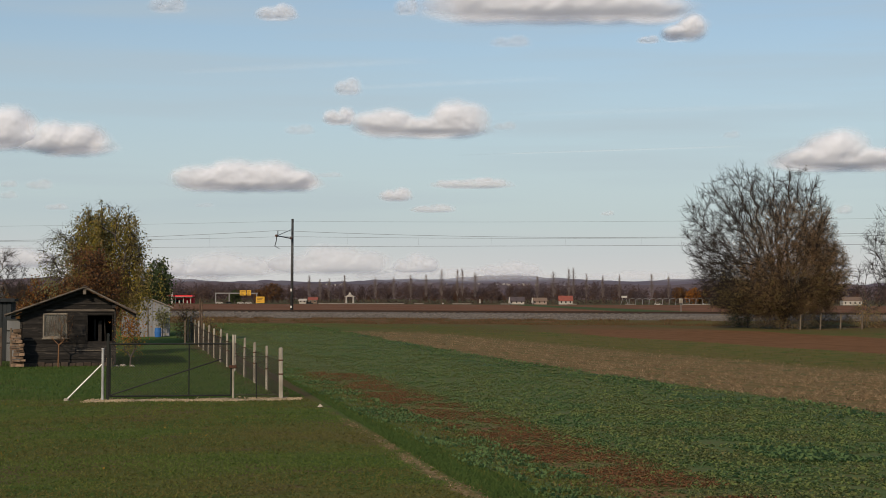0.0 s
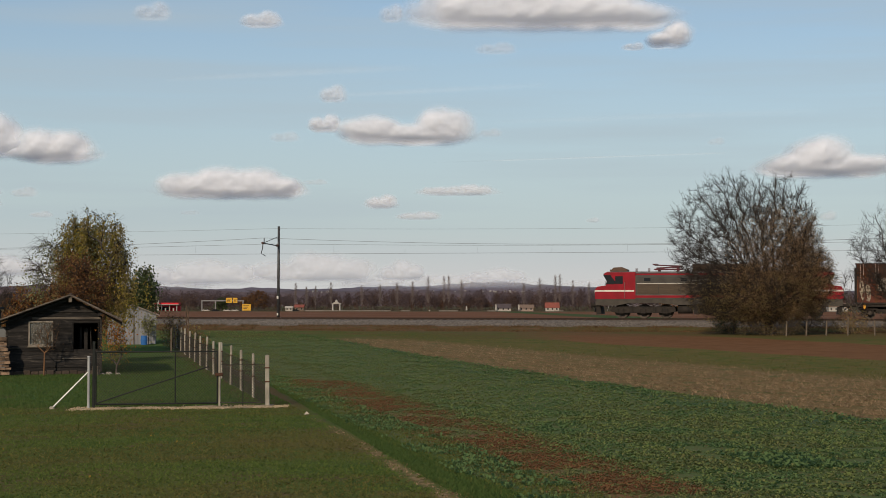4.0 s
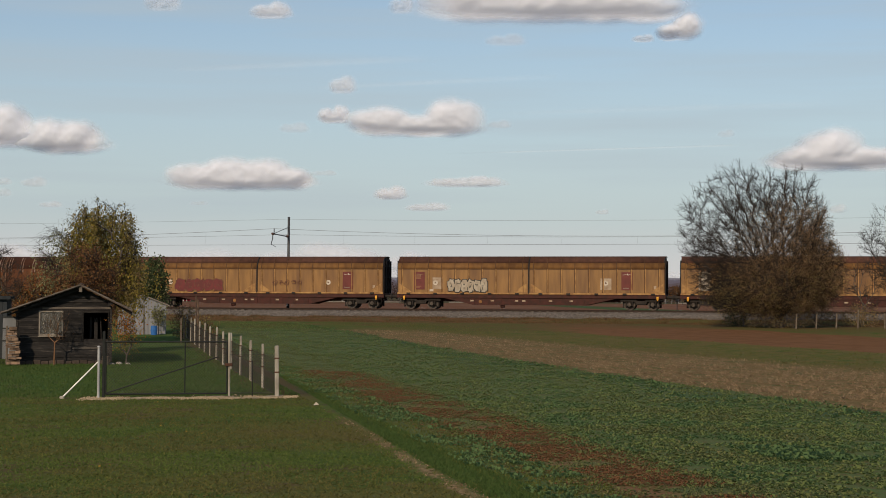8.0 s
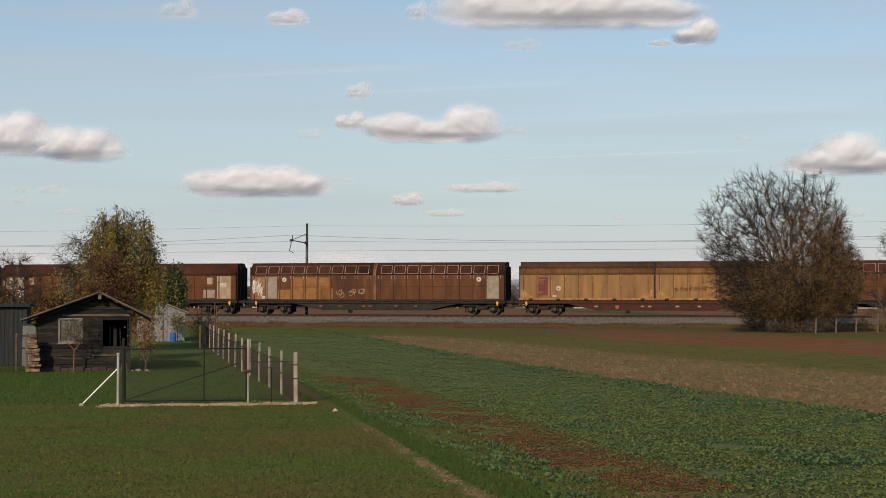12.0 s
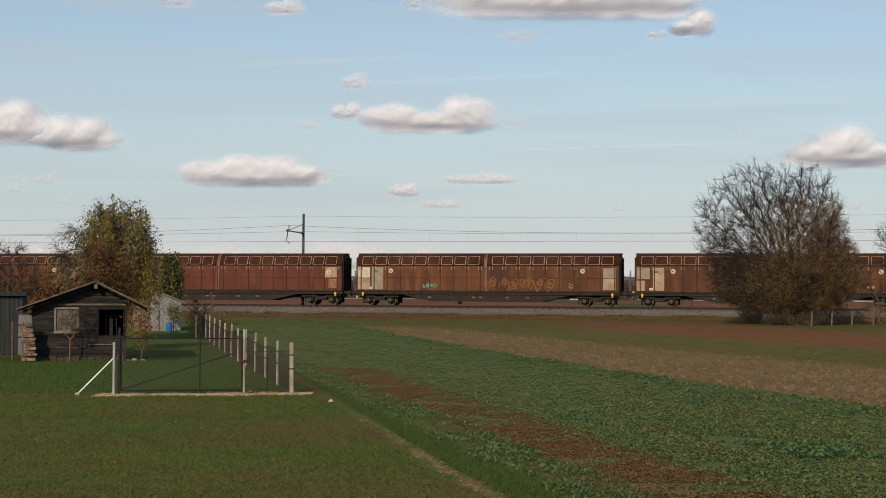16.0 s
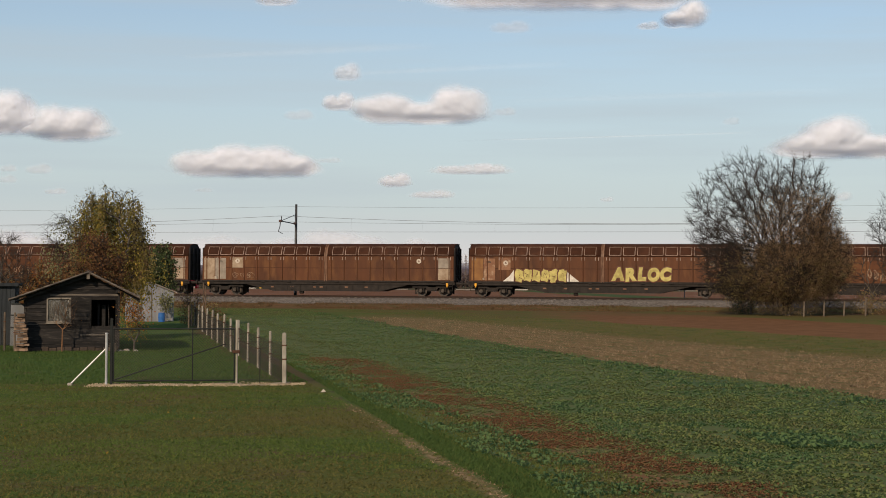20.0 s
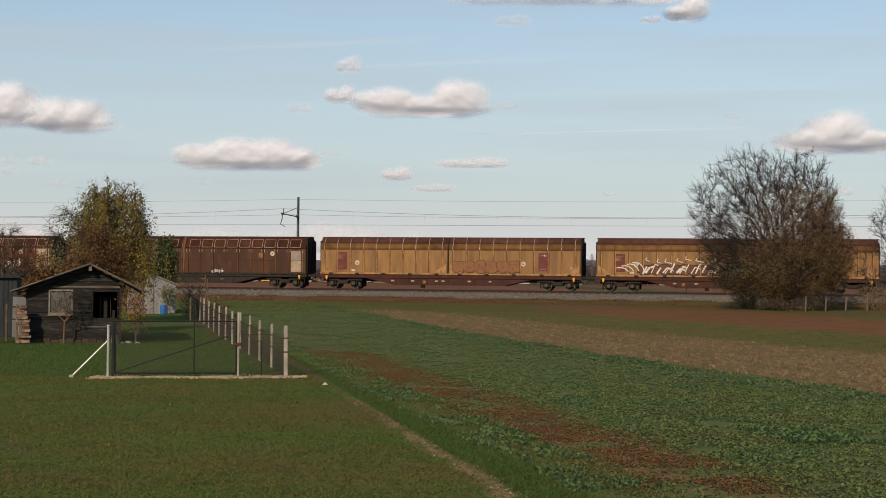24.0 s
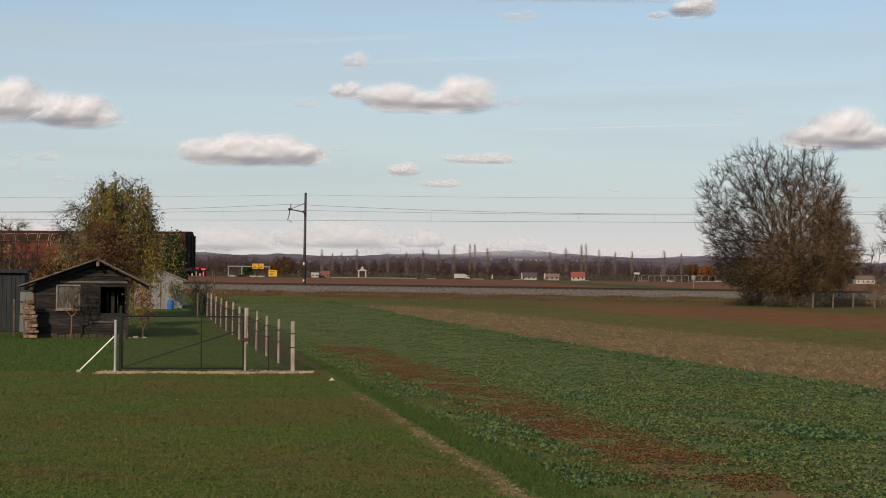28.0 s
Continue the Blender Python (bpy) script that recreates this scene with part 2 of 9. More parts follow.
def ground_material():
    m = bpy.data.materials.new("fields_and_lawn")
    m.use_nodes = True
    nt = m.node_tree
    b = nt.nodes["Principled BSDF"]
    b.inputs["Roughness"].default_value = 0.95
    b.inputs["Specular IOR Level"].default_value = 0.03
    pos = nt.nodes.new("ShaderNodeNewGeometry").outputs["Position"]

    def noise_of(scale, detail=5):
        n = nt.nodes.new("ShaderNodeTexNoise")
        n.inputs["Scale"].default_value, n.inputs["Detail"].default_value = scale, detail
        nt.links.new(pos, n.inputs["Vector"])
        return n.outputs["Fac"]

    def calc(op, a, k):
        n = nt.nodes.new("ShaderNodeMath")
        n.operation = op
        for i, v in enumerate((a, k)):
            if isinstance(v, (int, float)):
                n.inputs[i].default_value = v
            else:
                nt.links.new(v, n.inputs[i])
        return n.outputs[0]

    def along(vx, vy, shift, wobble):
        d = nt.nodes.new("ShaderNodeVectorMath")
        d.operation = "DOT_PRODUCT"
        d.inputs[1].default_value = (vx, vy, 0)
        nt.links.new(pos, d.inputs[0])
        return calc("ADD", calc("ADD", d.outputs["Value"], shift), calc("MULTIPLY", calc("SUBTRACT", noise_of(1.1, 6), 0.5), wobble))

    def step(v, a, k):
        r = nt.nodes.new("ShaderNodeMapRange")
        r.inputs["From Min"].default_value, r.inputs["From Max"].default_value = a, k
        nt.links.new(v, r.inputs["Value"])
        return r.outputs["Result"]

    def blend(f, a, k):
        x = nt.nodes.new("ShaderNodeMix")
        x.data_type = "RGBA"
        nt.links.new(f, x.inputs["Factor"])
        for s, v in (("A", a), ("B", k)):
            if isinstance(v, tuple):
                x.inputs[s].default_value = (*v, 1)
            else:
                nt.links.new(v, x.inputs[s])
        return x.outputs["Result"]

    q = along(math.cos(STRIP), math.sin(STRIP), 0, 1.7)
    n = along(-TT * TC, -TC, TRACK_Y * TC, 7.0)
    fine, mid, coarse = noise_of(9), noise_of(1.3), noise_of(0.22)
    lawn = blend(step(mid, 0.35, 0.65), (0.053, 0.085, 0.018), (0.083, 0.106, 0.025))
    lawn = blend(step(coarse, 0.44, 0.66), lawn, (0.105, 0.092, 0.030))
    lawn = blend(step(fine, 0.56, 0.70), lawn, (0.125, 0.115, 0.044))
    lawn = blend(calc("MULTIPLY", step(noise_of(0.55, 7), 0.53, 0.66), step(noise_of(4.0, 4), 0.35, 0.6)), lawn, (0.105, 0.075, 0.038))
    garden = blend(step(mid, 0.35, 0.65), (0.051, 0.097, 0.025), (0.081, 0.110, 0.030))
    garden = blend(step(noise_of(0.55, 7), 0.56, 0.68), garden, (0.095, 0.080, 0.034))
    crop = blend(step(mid, 0.35, 0.65), (0.078, 0.122, 0.044), (0.098, 0.122, 0.048))
    crop = blend(step(fine, 0.50, 0.66), crop, (0.108, 0.086, 0.042))
    crop = blend(calc("MULTIPLY", step(noise_of(0.35, 5), 0.50, 0.66), step(along(*EDGES[0][:2], -EDGES[0][2], 2.0), -4.5, -0.5)), crop, (0.030, 0.072, 0.040))
    red = blend(step(mid, 0.4, 0.65), (0.180, 0.092, 0.048), (0.130, 0.112, 0.046))
    stub = blend(step(fine, 0.4, 0.62), (0.140, 0.094, 0.042), (0.185, 0.130, 0.064))
    stub = blend(step(mid, 0.48, 0.66), stub, (0.096, 0.094, 0.036))
    soil = blend(step(mid, 0.35, 0.65), (0.132, 0.066, 0.031), (0.168, 0.086, 0.043))
    dry = blend(step(mid, 0.4, 0.62), (0.150, 0.078, 0.042), (0.082, 0.068, 0.028))
    track_path = blend(step(fine, 0.4, 0.6), (0.27, 0.19, 0.105), (0.15, 0.11, 0.05))
    field = blend(calc("MULTIPLY", step(n, 90, 87.5), step(q, 4.6, 4.4)), lawn, garden)
    field = blend(calc("MULTIPLY", calc("MULTIPLY", step(q, 3.9, 4.4), step(n, 89, 87)), step(n, 40, 50)), field, (0.092, 0.068, 0.032))
    pq = along(math.cos(PATH_TURN), math.sin(PATH_TURN), -PATH_OFF, 0.5)
    verge = blend(step(mid, 0.35, 0.65), (0.046, 0.086, 0.020), (0.066, 0.098, 0.026))
    field = blend(calc("MULTIPLY", step(pq, 0.0, 0.2), step(q, 4.3, 4.6)), field, verge)
    field = blend(calc("MULTIPLY", calc("MULTIPLY", step(calc("ABSOLUTE", pq, 0), 0.20, 0.04), step(noise_of(1.1, 7), 0.36, 0.60)), step(n, 92, 104)), field, track_path)
    field = blend(calc("MULTIPLY", calc("MULTIPLY", step(q, 5.3, 5.6), calc("MULTIPLY", step(n, 98, 95), step(n, 85, 90))), step(noise_of(1.6, 6), 0.42, 0.56)), field, (0.075, 0.050, 0.038))
    field = blend(step(q, 5.7, 6.1), field, crop)
    field = blend(calc("MULTIPLY", calc("MULTIPLY", step(q, 6.1, 7.2), step(n, 72, 80)), step(noise_of(0.9, 7), 0.40, 0.60)), field, red)
    field = blend(step(q, 8.0, 9.2), field, crop)
    e1, e2, e3, e4 = [along(ex, ey, -d, w) for (ex, ey, d), w in zip(EDGES, (1.3, 2.6, 1.0, 1.6))]
    field = blend(step(e1, -0.15, 0.2), field, stub)
    field = blend(step(e2, -0.7, 0.8), field, blend(step(mid, 0.35, 0.6), lawn, (0.125, 0.100, 0.038)))
    olive = blend(step(mid, 0.35, 0.6), lawn, (0.105, 0.080, 0.032))
    field = blend(step(n, 36, 30), field, blend(step(q, 14, 24), lawn, olive))
    field = blend(calc("MULTIPLY", calc("MULTIPLY", step(e3, -0.2, 0.3), step(e4, 0.5, -0.4)), calc("MULTIPLY", step(n, 9, 12), step(along(1, 0, 0, 5), 5.5, 9.5))), field, soil)
    field = blend(step(n, 15.5, 10.5), field, dry)
    field = blend(calc("MULTIPLY", step(n, 27, 17), step(along(1, 0, 0, 6), 5, 10)), field, blend(step(coarse, 0.4, 0.6), dry, (0.095, 0.082, 0.030)))
    far = blend(step(noise_of(0.03), 0.4, 0.6), (0.130, 0.062, 0.035), (0.172, 0.087, 0.052))
    far = blend(calc("MULTIPLY", step(along(1, 0, 0, 4), 38, 41), step(along(1, 0, 0, 4), 58, 53)), far, (0.055, 0.080, 0.03))
    far = blend(step(along(0, 1, 0, 30), 900, 960), far, (0.075, 0.070, 0.035))
    field = blend(step(n, -3, -6), field, far)
    nt.links.new(field, b.inputs["Base Color"])
    bp = nt.nodes.new("ShaderNodeBump")
    bp.inputs["Strength"].default_value, bp.inputs["Distance"].default_value = 0.6, 0.08
    nt.links.new(noise_of(7, 6), bp.inputs["Height"])
    nt.links.new(bp.outputs["Normal"], b.inputs["Normal"])
    return m


def make_ground():
    ys = [-400, -200, -100, -50, -20, 0] + [k * 0.8 for k in range(1, 66)]
    ys += [53 + k * 1.0 for k in range(112)] + [168, 175, 185, 200, 230, 280, 350, 450, 600, 800, 1100, 1600, 2400, 3500, 4900]
    xs = [-4900, -2500, -1200, -600, -420, -300, -200, -140, -100, -75, -55] + [k * 0.9 for k in range(-48, 56)]
    xs += [55, 70, 90, 130, 190, 260, 340, 420, 520, 600, 700, 900, 1300, 2500, 4900]
    verts = []
    for y in ys:
        for x in xs:
            verts.append((x, y, land(x, y)))
    w = len(xs)
    faces = [(j * w + i, j * w + i + 1, (j + 1) * w + i + 1, (j + 1) * w + i) for j in range(len(ys) - 1) for i in range(w - 1)]
    ob = new("ground", raw_mesh("ground", verts, faces, ground_material(), True))
    tagged(ob, "lawn, crop strips, stubble and ploughed soil reaching the horizon", "ground", kind="structure")


make_ground()

# ---- railway ----
M_BALLAST = mat("grey_ballast", (0.150, 0.132, 0.118), (0.080, 0.070, 0.062), 5, 0.95, 1.0, 7, speck=(0.20, 0.178, 0.160), speck_scale=8)
# rust, darkened so that the rail's shadow line is in the colour
M_RAIL = mat("rusty_rail", (0.030, 0.021, 0.017), (0.042, 0.028, 0.022), 6, 0.9)
M_SLEEPER = mat("weathered_sleeper", (0.16, 0.14, 0.12), (0.10, 0.085, 0.07), 5)
M_STEEL = mat("dark_galvanised_steel", (0.085, 0.085, 0.085), (0.05, 0.05, 0.052), 5, 0.6, metal=0.5)
M_WIRE = mat("dark_cable", (0.13, 0.125, 0.12), (0.10, 0.10, 0.10), 3, 0.6)
M_PORCELAIN = mat("brown_insulator", (0.10, 0.05, 0.035), (0.07, 0.035, 0.025), 8, 0.3)
M_WHITE = mat("dull_white_paint", (0.62, 0.60, 0.56), (0.45, 0.43, 0.40), 6, 0.6)


def make_track():
    m = Matrix.Translation(on_track(0)) @ pose(0, 0, 0, 0, 0, -TRACK_TURN)
    rng = random.Random(5)
    # the bed, with an uneven foot
    xs = [k * 1.5 for k in range(-300, 440)]
    prof = [(-3.7, 0.80), (-3.3, 0.86), (-2.7, 1.10), (-2.2, 1.30), (-1.0, 1.36), (1.0, 1.36), (2.2, 1.30), (2.8, 1.08), (3.4, 0.84)]
    v = [(x, y + rng.uniform(-0.12, 0.12), z + rng.uniform(-0.03, 0.03)) for x in xs for y, z in prof]
    p = len(prof)
    f = [(i * p + j, (i + 1) * p + j, (i + 1) * p + j + 1, i * p + j + 1) for i in range(len(xs) - 1) for j in range(p - 1)]
    ob = new("ballast_bed", raw_mesh("ballast_bed", v, f, M_BALLAST))
    ob.matrix_basis = m
    tagged(ob, "bank of grey crushed ballast under the rails", "ballast", kind="structure")
    # loose stones on the near shoulder
    st = Form()
    for _ in range(5200):
        x, k = rng.uniform(-42, 45), rng.random()
        y, z = -2.0 - 1.6 * k, 1.33 - 0.5 * k
        r = rng.uniform(0.03, 0.075)
        st.add([(x - r, y, z - r * .5), (x + r * .7, y - r * .6, z - r * .4), (x + r * .3, y + r, z - r * .3), (x, y - r * .2, z + r * .8)],
               [(0, 1, 3), (1, 2, 3), (2, 0, 3)])
    so = new("ballast_stones", st.mesh("ballast_stones", M_BALLAST))
    so.matrix_basis = m
    tagged(so, "loose grey ballast stones on the shoulder", "stones", kind="stuff")
    rail = [(-0.07, 0), (0.07, 0), (0.07, 0.02), (0.015, 0.035), (0.015, 0.12), (0.036, 0.13), (0.036, 0.16), (-0.036, 0.16), (-0.036, 0.13), (-0.015, 0.12), (-0.015, 0.035), (-0.07, 0.02)]
    me = Form().sweep(rail, -450, 650).mesh("rail", M_RAIL)
    for y in (-0.75, 0.75):
        r = new("rail", me)
        r.matrix_basis = m @ pose(0, y, RAIL_Z - 0.16)
        tagged(r, "long rusty steel rail on sleepers", "rail", kind="structure")
    sl = Form()
    for i in range(-110, 115):
        x = i * 0.62
        sl.add([(x + a, y, z) for a in (-0.12, 0.12) for y in (-1.3, 1.3) for z in (1.27, 1.385)],
               [(0, 1, 3, 2), (4, 6, 7, 5), (0, 4, 5, 1), (2, 3, 7, 6), (0, 2, 6, 4), (1, 5, 7, 3)])
    so = new("sleepers", sl.mesh("sleepers", M_SLEEPER))
    so.matrix_basis = m
    tagged(so, "weathered sleepers bedded in ballast", "sleepers", kind="stuff")


make_track()
MAST_S = -14.58


def make_mast(s):
    t = thing("catenary_mast", "slim dark steel catenary mast with bracket arm beside the track", "mast",
              Matrix.Translation(on_track(s, -4.3, 0.8)) @ pose(0, 0, 0, 0, 0, -TRACK_TURN))
    part("footing", Form().box(-0.35, 0.35, -0.35, 0.35, -0.3, 0.55, 0.04), M_SLEEPER, t)
    part("pole", Form().tube((0, 0, 0.4), (0.03, 0, 8.62), 0.135, 0.10, 10), M_STEEL, t, smooth=True)
    part("cap", Form().tube((0.03, 0, 8.62), (0.03, 0, 8.68), 0.13, 0.08, 10), M_STEEL, t)
    part("marker_plate", Form().box(-0.08, 0.08, -0.2, -0.17, 2.3, 2.55, 0.01), M_WHITE, t, "small white marker plate")
    part("marker_plate", Form().box(-0.07, 0.07, -0.2, -0.18, 0.85, 1.05, 0.01), M_WHITE, t, "small white marker plate")
    part("bracket_arm", Form().tube((0, -0.1, 6.95), (0, -4.3, 7.05), 0.05, 0.045, 6), M_STEEL, t)
    part("stay_rod", Form().tube((0, -0.1, 7.75), (0, -3.8, 7.1), 0.03, 0.03, 5), M_STEEL, t)
    part("steady_arm", Form().tube((0, -4.3, 6.6), (0, -4.7, 6.15), 0.04, 0.035, 6).tube((0, -4.7, 6.15), (0.1, -3.8, 5.95), 0.025, 0.025, 5)
         .tube((0, -4.2, 7.05), (0, -4.3, 6.6), 0.04, 0.04, 6), M_STEEL, t)
    part("messenger_post", Form().tube((0, -3.9, 7.0), (0, -3.9, 7.5), 0.04, 0.04, 6), M_STEEL, t)
    ins = Form()
    for k in range(7):
        ins.tube((0, -4.0 - 0.06 * k, 7.05), (0, -4.03 - 0.06 * k, 7.05), 0.10, 0.10, 8)
    part("insulator", ins, M_PORCELAIN, t)
    ins = Form()
    for k in range(5):
        ins.tube((0, -0.15 - 0.06 * k, 6.97), (0, -0.18 - 0.06 * k, 6.97), 0.11, 0.11, 8)
    part("insulator", ins, M_PORCELAIN, t)
    return t


def make_wires():
    """Earth wire, two carrier wires and the contact wire, with droppers, over spans of 62 m."""
    def line(name, label, n, z_at, sag, r):
        f = Form()
        for span in range(-4, 6):
            s0 = MAST_S + span * 62
            pts = [(s0 + 62 * k / 20, z_at - sag * 4 * (k / 20) * (1 - k / 20)) for k in range(21)]
            for (a, za), (b, zb) in zip(pts, pts[1:]):
                f.tube(on_track(a, n, za), on_track(b, n, zb), r, r, 4, False)
        ob = new(name, f.mesh(name, M_WIRE))
        tagged(ob, label, "wire", kind="structure")
    line("earth_wire", "thin earth wire strung along the mast tops", -3.6, 9.25, 0.25, 0.007)
    line("carrier_wire", "sagging carrier wire over the railway", -0.5, 8.30, 0.75, 0.012)
    line("feeder_wire", "second wire beside the carrier wire", -3.0, 7.88, 0.30, 0.010)
    line("contact_wire", "straight copper contact wire over the rails", -0.3, 6.92, 0.04, 0.011)
    f = Form()
    for span in range(-2, 4):
        for k in range(1, 10):
            s = MAST_S + span * 62 + 6.2 * k
            u = k / 10
            f.tube(on_track(s, -0.45, 8.30 - 0.75 * 4 * u * (1 - u)), on_track(s, -0.3, 6.9), 0.004, 0.004, 3, False)
    tagged(new("droppers", f.mesh("droppers", M_WIRE)), "thin dropper wires between carrier and contact wire", "wire", kind="stuff")


make_mast(MAST_S)
for far_span in (-2, -1, 1, 2):
    make_mast(MAST_S + 62 * far_span)
make_wires()

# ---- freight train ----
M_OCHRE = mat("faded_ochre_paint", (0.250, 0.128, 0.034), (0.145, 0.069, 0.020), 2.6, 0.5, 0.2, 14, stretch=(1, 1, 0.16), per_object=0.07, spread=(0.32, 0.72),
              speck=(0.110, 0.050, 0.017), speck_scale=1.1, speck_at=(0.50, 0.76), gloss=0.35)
# paler ochre: the highlight on ribs, gussets and sill is in the colour
M_OCHRE_RIB = mat("rubbed_ochre_edge", (0.36, 0.205, 0.072), (0.20, 0.10, 0.036), 2.4, 0.45)
# grimy joints; beside the ribs this dark tone also paints their shaded side
M_OCHRE_SEAM = mat("grimy_panel_seam", (0.085, 0.040, 0.017), (0.055, 0.028, 0.014), 2.4, 0.7)
# upper roof: darker and redder than the flank below it
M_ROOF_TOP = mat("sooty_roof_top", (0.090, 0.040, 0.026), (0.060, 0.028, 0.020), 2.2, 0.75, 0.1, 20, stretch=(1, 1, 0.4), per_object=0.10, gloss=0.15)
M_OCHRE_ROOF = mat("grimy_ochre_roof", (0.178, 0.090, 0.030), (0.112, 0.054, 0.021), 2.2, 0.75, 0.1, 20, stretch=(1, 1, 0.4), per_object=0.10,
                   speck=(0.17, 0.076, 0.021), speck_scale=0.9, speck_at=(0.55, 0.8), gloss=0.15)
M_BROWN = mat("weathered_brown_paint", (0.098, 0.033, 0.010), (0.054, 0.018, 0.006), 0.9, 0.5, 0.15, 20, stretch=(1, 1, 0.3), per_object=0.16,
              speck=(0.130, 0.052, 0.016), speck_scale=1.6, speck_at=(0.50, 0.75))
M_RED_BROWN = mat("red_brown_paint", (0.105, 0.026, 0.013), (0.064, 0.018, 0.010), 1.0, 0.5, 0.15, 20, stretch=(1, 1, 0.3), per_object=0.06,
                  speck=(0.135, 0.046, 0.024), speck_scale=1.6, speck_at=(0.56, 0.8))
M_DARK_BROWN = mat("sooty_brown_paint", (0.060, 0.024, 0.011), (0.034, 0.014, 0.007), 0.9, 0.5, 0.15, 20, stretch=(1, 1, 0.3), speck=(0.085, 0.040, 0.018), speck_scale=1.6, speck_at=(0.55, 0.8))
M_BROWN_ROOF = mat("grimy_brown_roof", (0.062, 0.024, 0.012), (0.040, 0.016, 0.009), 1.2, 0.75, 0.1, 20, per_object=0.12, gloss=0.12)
# worn pale edges; on wagon 17 the same colour paints a sheen
M_HOOP = mat("pale_rubbed_edge", (0.34, 0.25, 0.20), (0.15, 0.09, 0.062), 1.5, 0.4)
M_RUBBED = mat("rubbed_brown_steel", (0.19, 0.105, 0.065), (0.09, 0.042, 0.022), 1.6, 0.5)
# near-black, much darker than the side walls
M_END = mat("sooty_end_wall", (0.030, 0.024, 0.022), (0.018, 0.015, 0.014), 3, 0.8)
M_UNDER = mat("brake_dust_underframe", (0.031, 0.025, 0.021), (0.019, 0.016, 0.014), 3, 0.8)
M_UNDER_RED = mat("red_oxide_underframe", (0.060, 0.020, 0.015), (0.036, 0.016, 0.012), 2.5, 0.75)
M_WHEEL = mat("dark_wheel_steel", (0.085, 0.068, 0.056), (0.045, 0.037, 0.031), 4, 0.6, metal=0.3)
M_RIM = mat("worn_axle_cap", (0.085, 0.068, 0.056), (0.05, 0.042, 0.035), 4, 0.4, metal=0.6)
M_CREAM = mat("dirty_cream_panel", (0.36, 0.28, 0.20), (0.24, 0.17, 0.11), 1.8, 0.6, speck=(0.2, 0.12, 0.07), speck_scale=3, speck_at=(0.58, 0.75))
M_GREY_P = mat("grey_primer_panel", (0.27, 0.23, 0.185), (0.20, 0.165, 0.13), 2.5, 0.6)
M_WHITE_P = mat("white_panel", (0.52, 0.46, 0.38), (0.38, 0.32, 0.25), 2.5, 0.6)
M_PATCH = mat("ochre_patch", (0.24, 0.115, 0.036), (0.17, 0.075, 0.026), 1.8, 0.6)
M_SALMON = mat("faded_salmon_panel", (0.25, 0.130, 0.070), (0.16, 0.070, 0.036), 1.6, 0.6, speck=(0.34, 0.24, 0.16), speck_scale=2.2, speck_at=(0.52, 0.72))
M_MAROON = mat("maroon_placard", (0.13, 0.030, 0.025), (0.10, 0.024, 0.02), 2.0, 0.5)
M_YELLOW = mat("safety_yellow", (0.72, 0.36, 0.04), (0.55, 0.26, 0.03), 4, 0.5)
M_SIGN_RED = mat("signal_red", (0.55, 0.05, 0.03), (0.42, 0.04, 0.025), 4, 0.5)
M_BLACK = mat("black_paint", (0.02, 0.02, 0.02), (0.015, 0.015, 0.015), 4, 0.6)
SPRAYS = {
    "red": mat("red_spray", (0.135, 0.026, 0.026), (0.095, 0.024, 0.022), 2.5, 0.5),
    "silver": mat("silver_spray", (0.36, 0.31, 0.24), (0.27, 0.22, 0.16), 3, 0.4),
    "yellow": mat("yellow_spray", (0.50, 0.42, 0.14), (0.30, 0.25, 0.08), 3, 0.6, detail=7),
    "white": mat("white_spray", (0.66, 0.62, 0.55), (0.46, 0.42, 0.36), 3.5, 0.6, detail=7),
    "teal": mat("teal_spray", (0.10, 0.26, 0.24), (0.16, 0.28, 0.22), 2, 0.5),
    "beige": mat("beige_spray", (0.33, 0.23, 0.15), (0.22, 0.14, 0.09), 3, 0.5),
    "green": mat("green_spray", (0.20, 0.27, 0.15), (0.13, 0.17, 0.09), 3, 0.5),
    "brown": mat("brown_spray", (0.125, 0.048, 0.030), (0.095, 0.038, 0.026), 3, 0.5),
    "tan": mat("tan_spray", (0.215, 0.098, 0.038), (0.17, 0.075, 0.032), 3, 0.5),
    "black": M_BLACK,
}
PITCH = 23.24
BODY0, BODY1 = 0.56, PITCH - 0.56
SIDE_Y = -1.40


def wheel_mesh(r, name="wheel"):
    f = Form()
    for y in (-0.75, 0.75):
        k = 1 if y > 0 else -1
        f.tube((0, y - 0.06, 0), (0, y + 0.06, 0), r, r - 0.005, 20)
        f.tube((0, y + 0.06 * k, 0), (0, y + 0.09 * k, 0), r * 0.62, r * 0.3, 14)
        # holes' ribs on the wheel's face, which show its turn
        for a in range(4):
            c, s = math.cos(a * math.pi / 2), math.sin(a * math.pi / 2)
            f.beam((c * r * 0.3, y + 0.07 * k, s * r * 0.3), (c * r * 0.85, y + 0.07 * k, s * r * 0.85), 0.06, 0.04, (0, 1, 0))
    f.tube((0, -0.7, 0), (0, 0.7, 0), 0.08, 0.08, 10)
    return f.mesh(name, M_WHEEL)


ROLLING = []          # (wheelset, x, z, radius) for motions()
RUNNING = []          # (vehicle, offset along the train)
WHEEL = wheel_mesh(0.46)


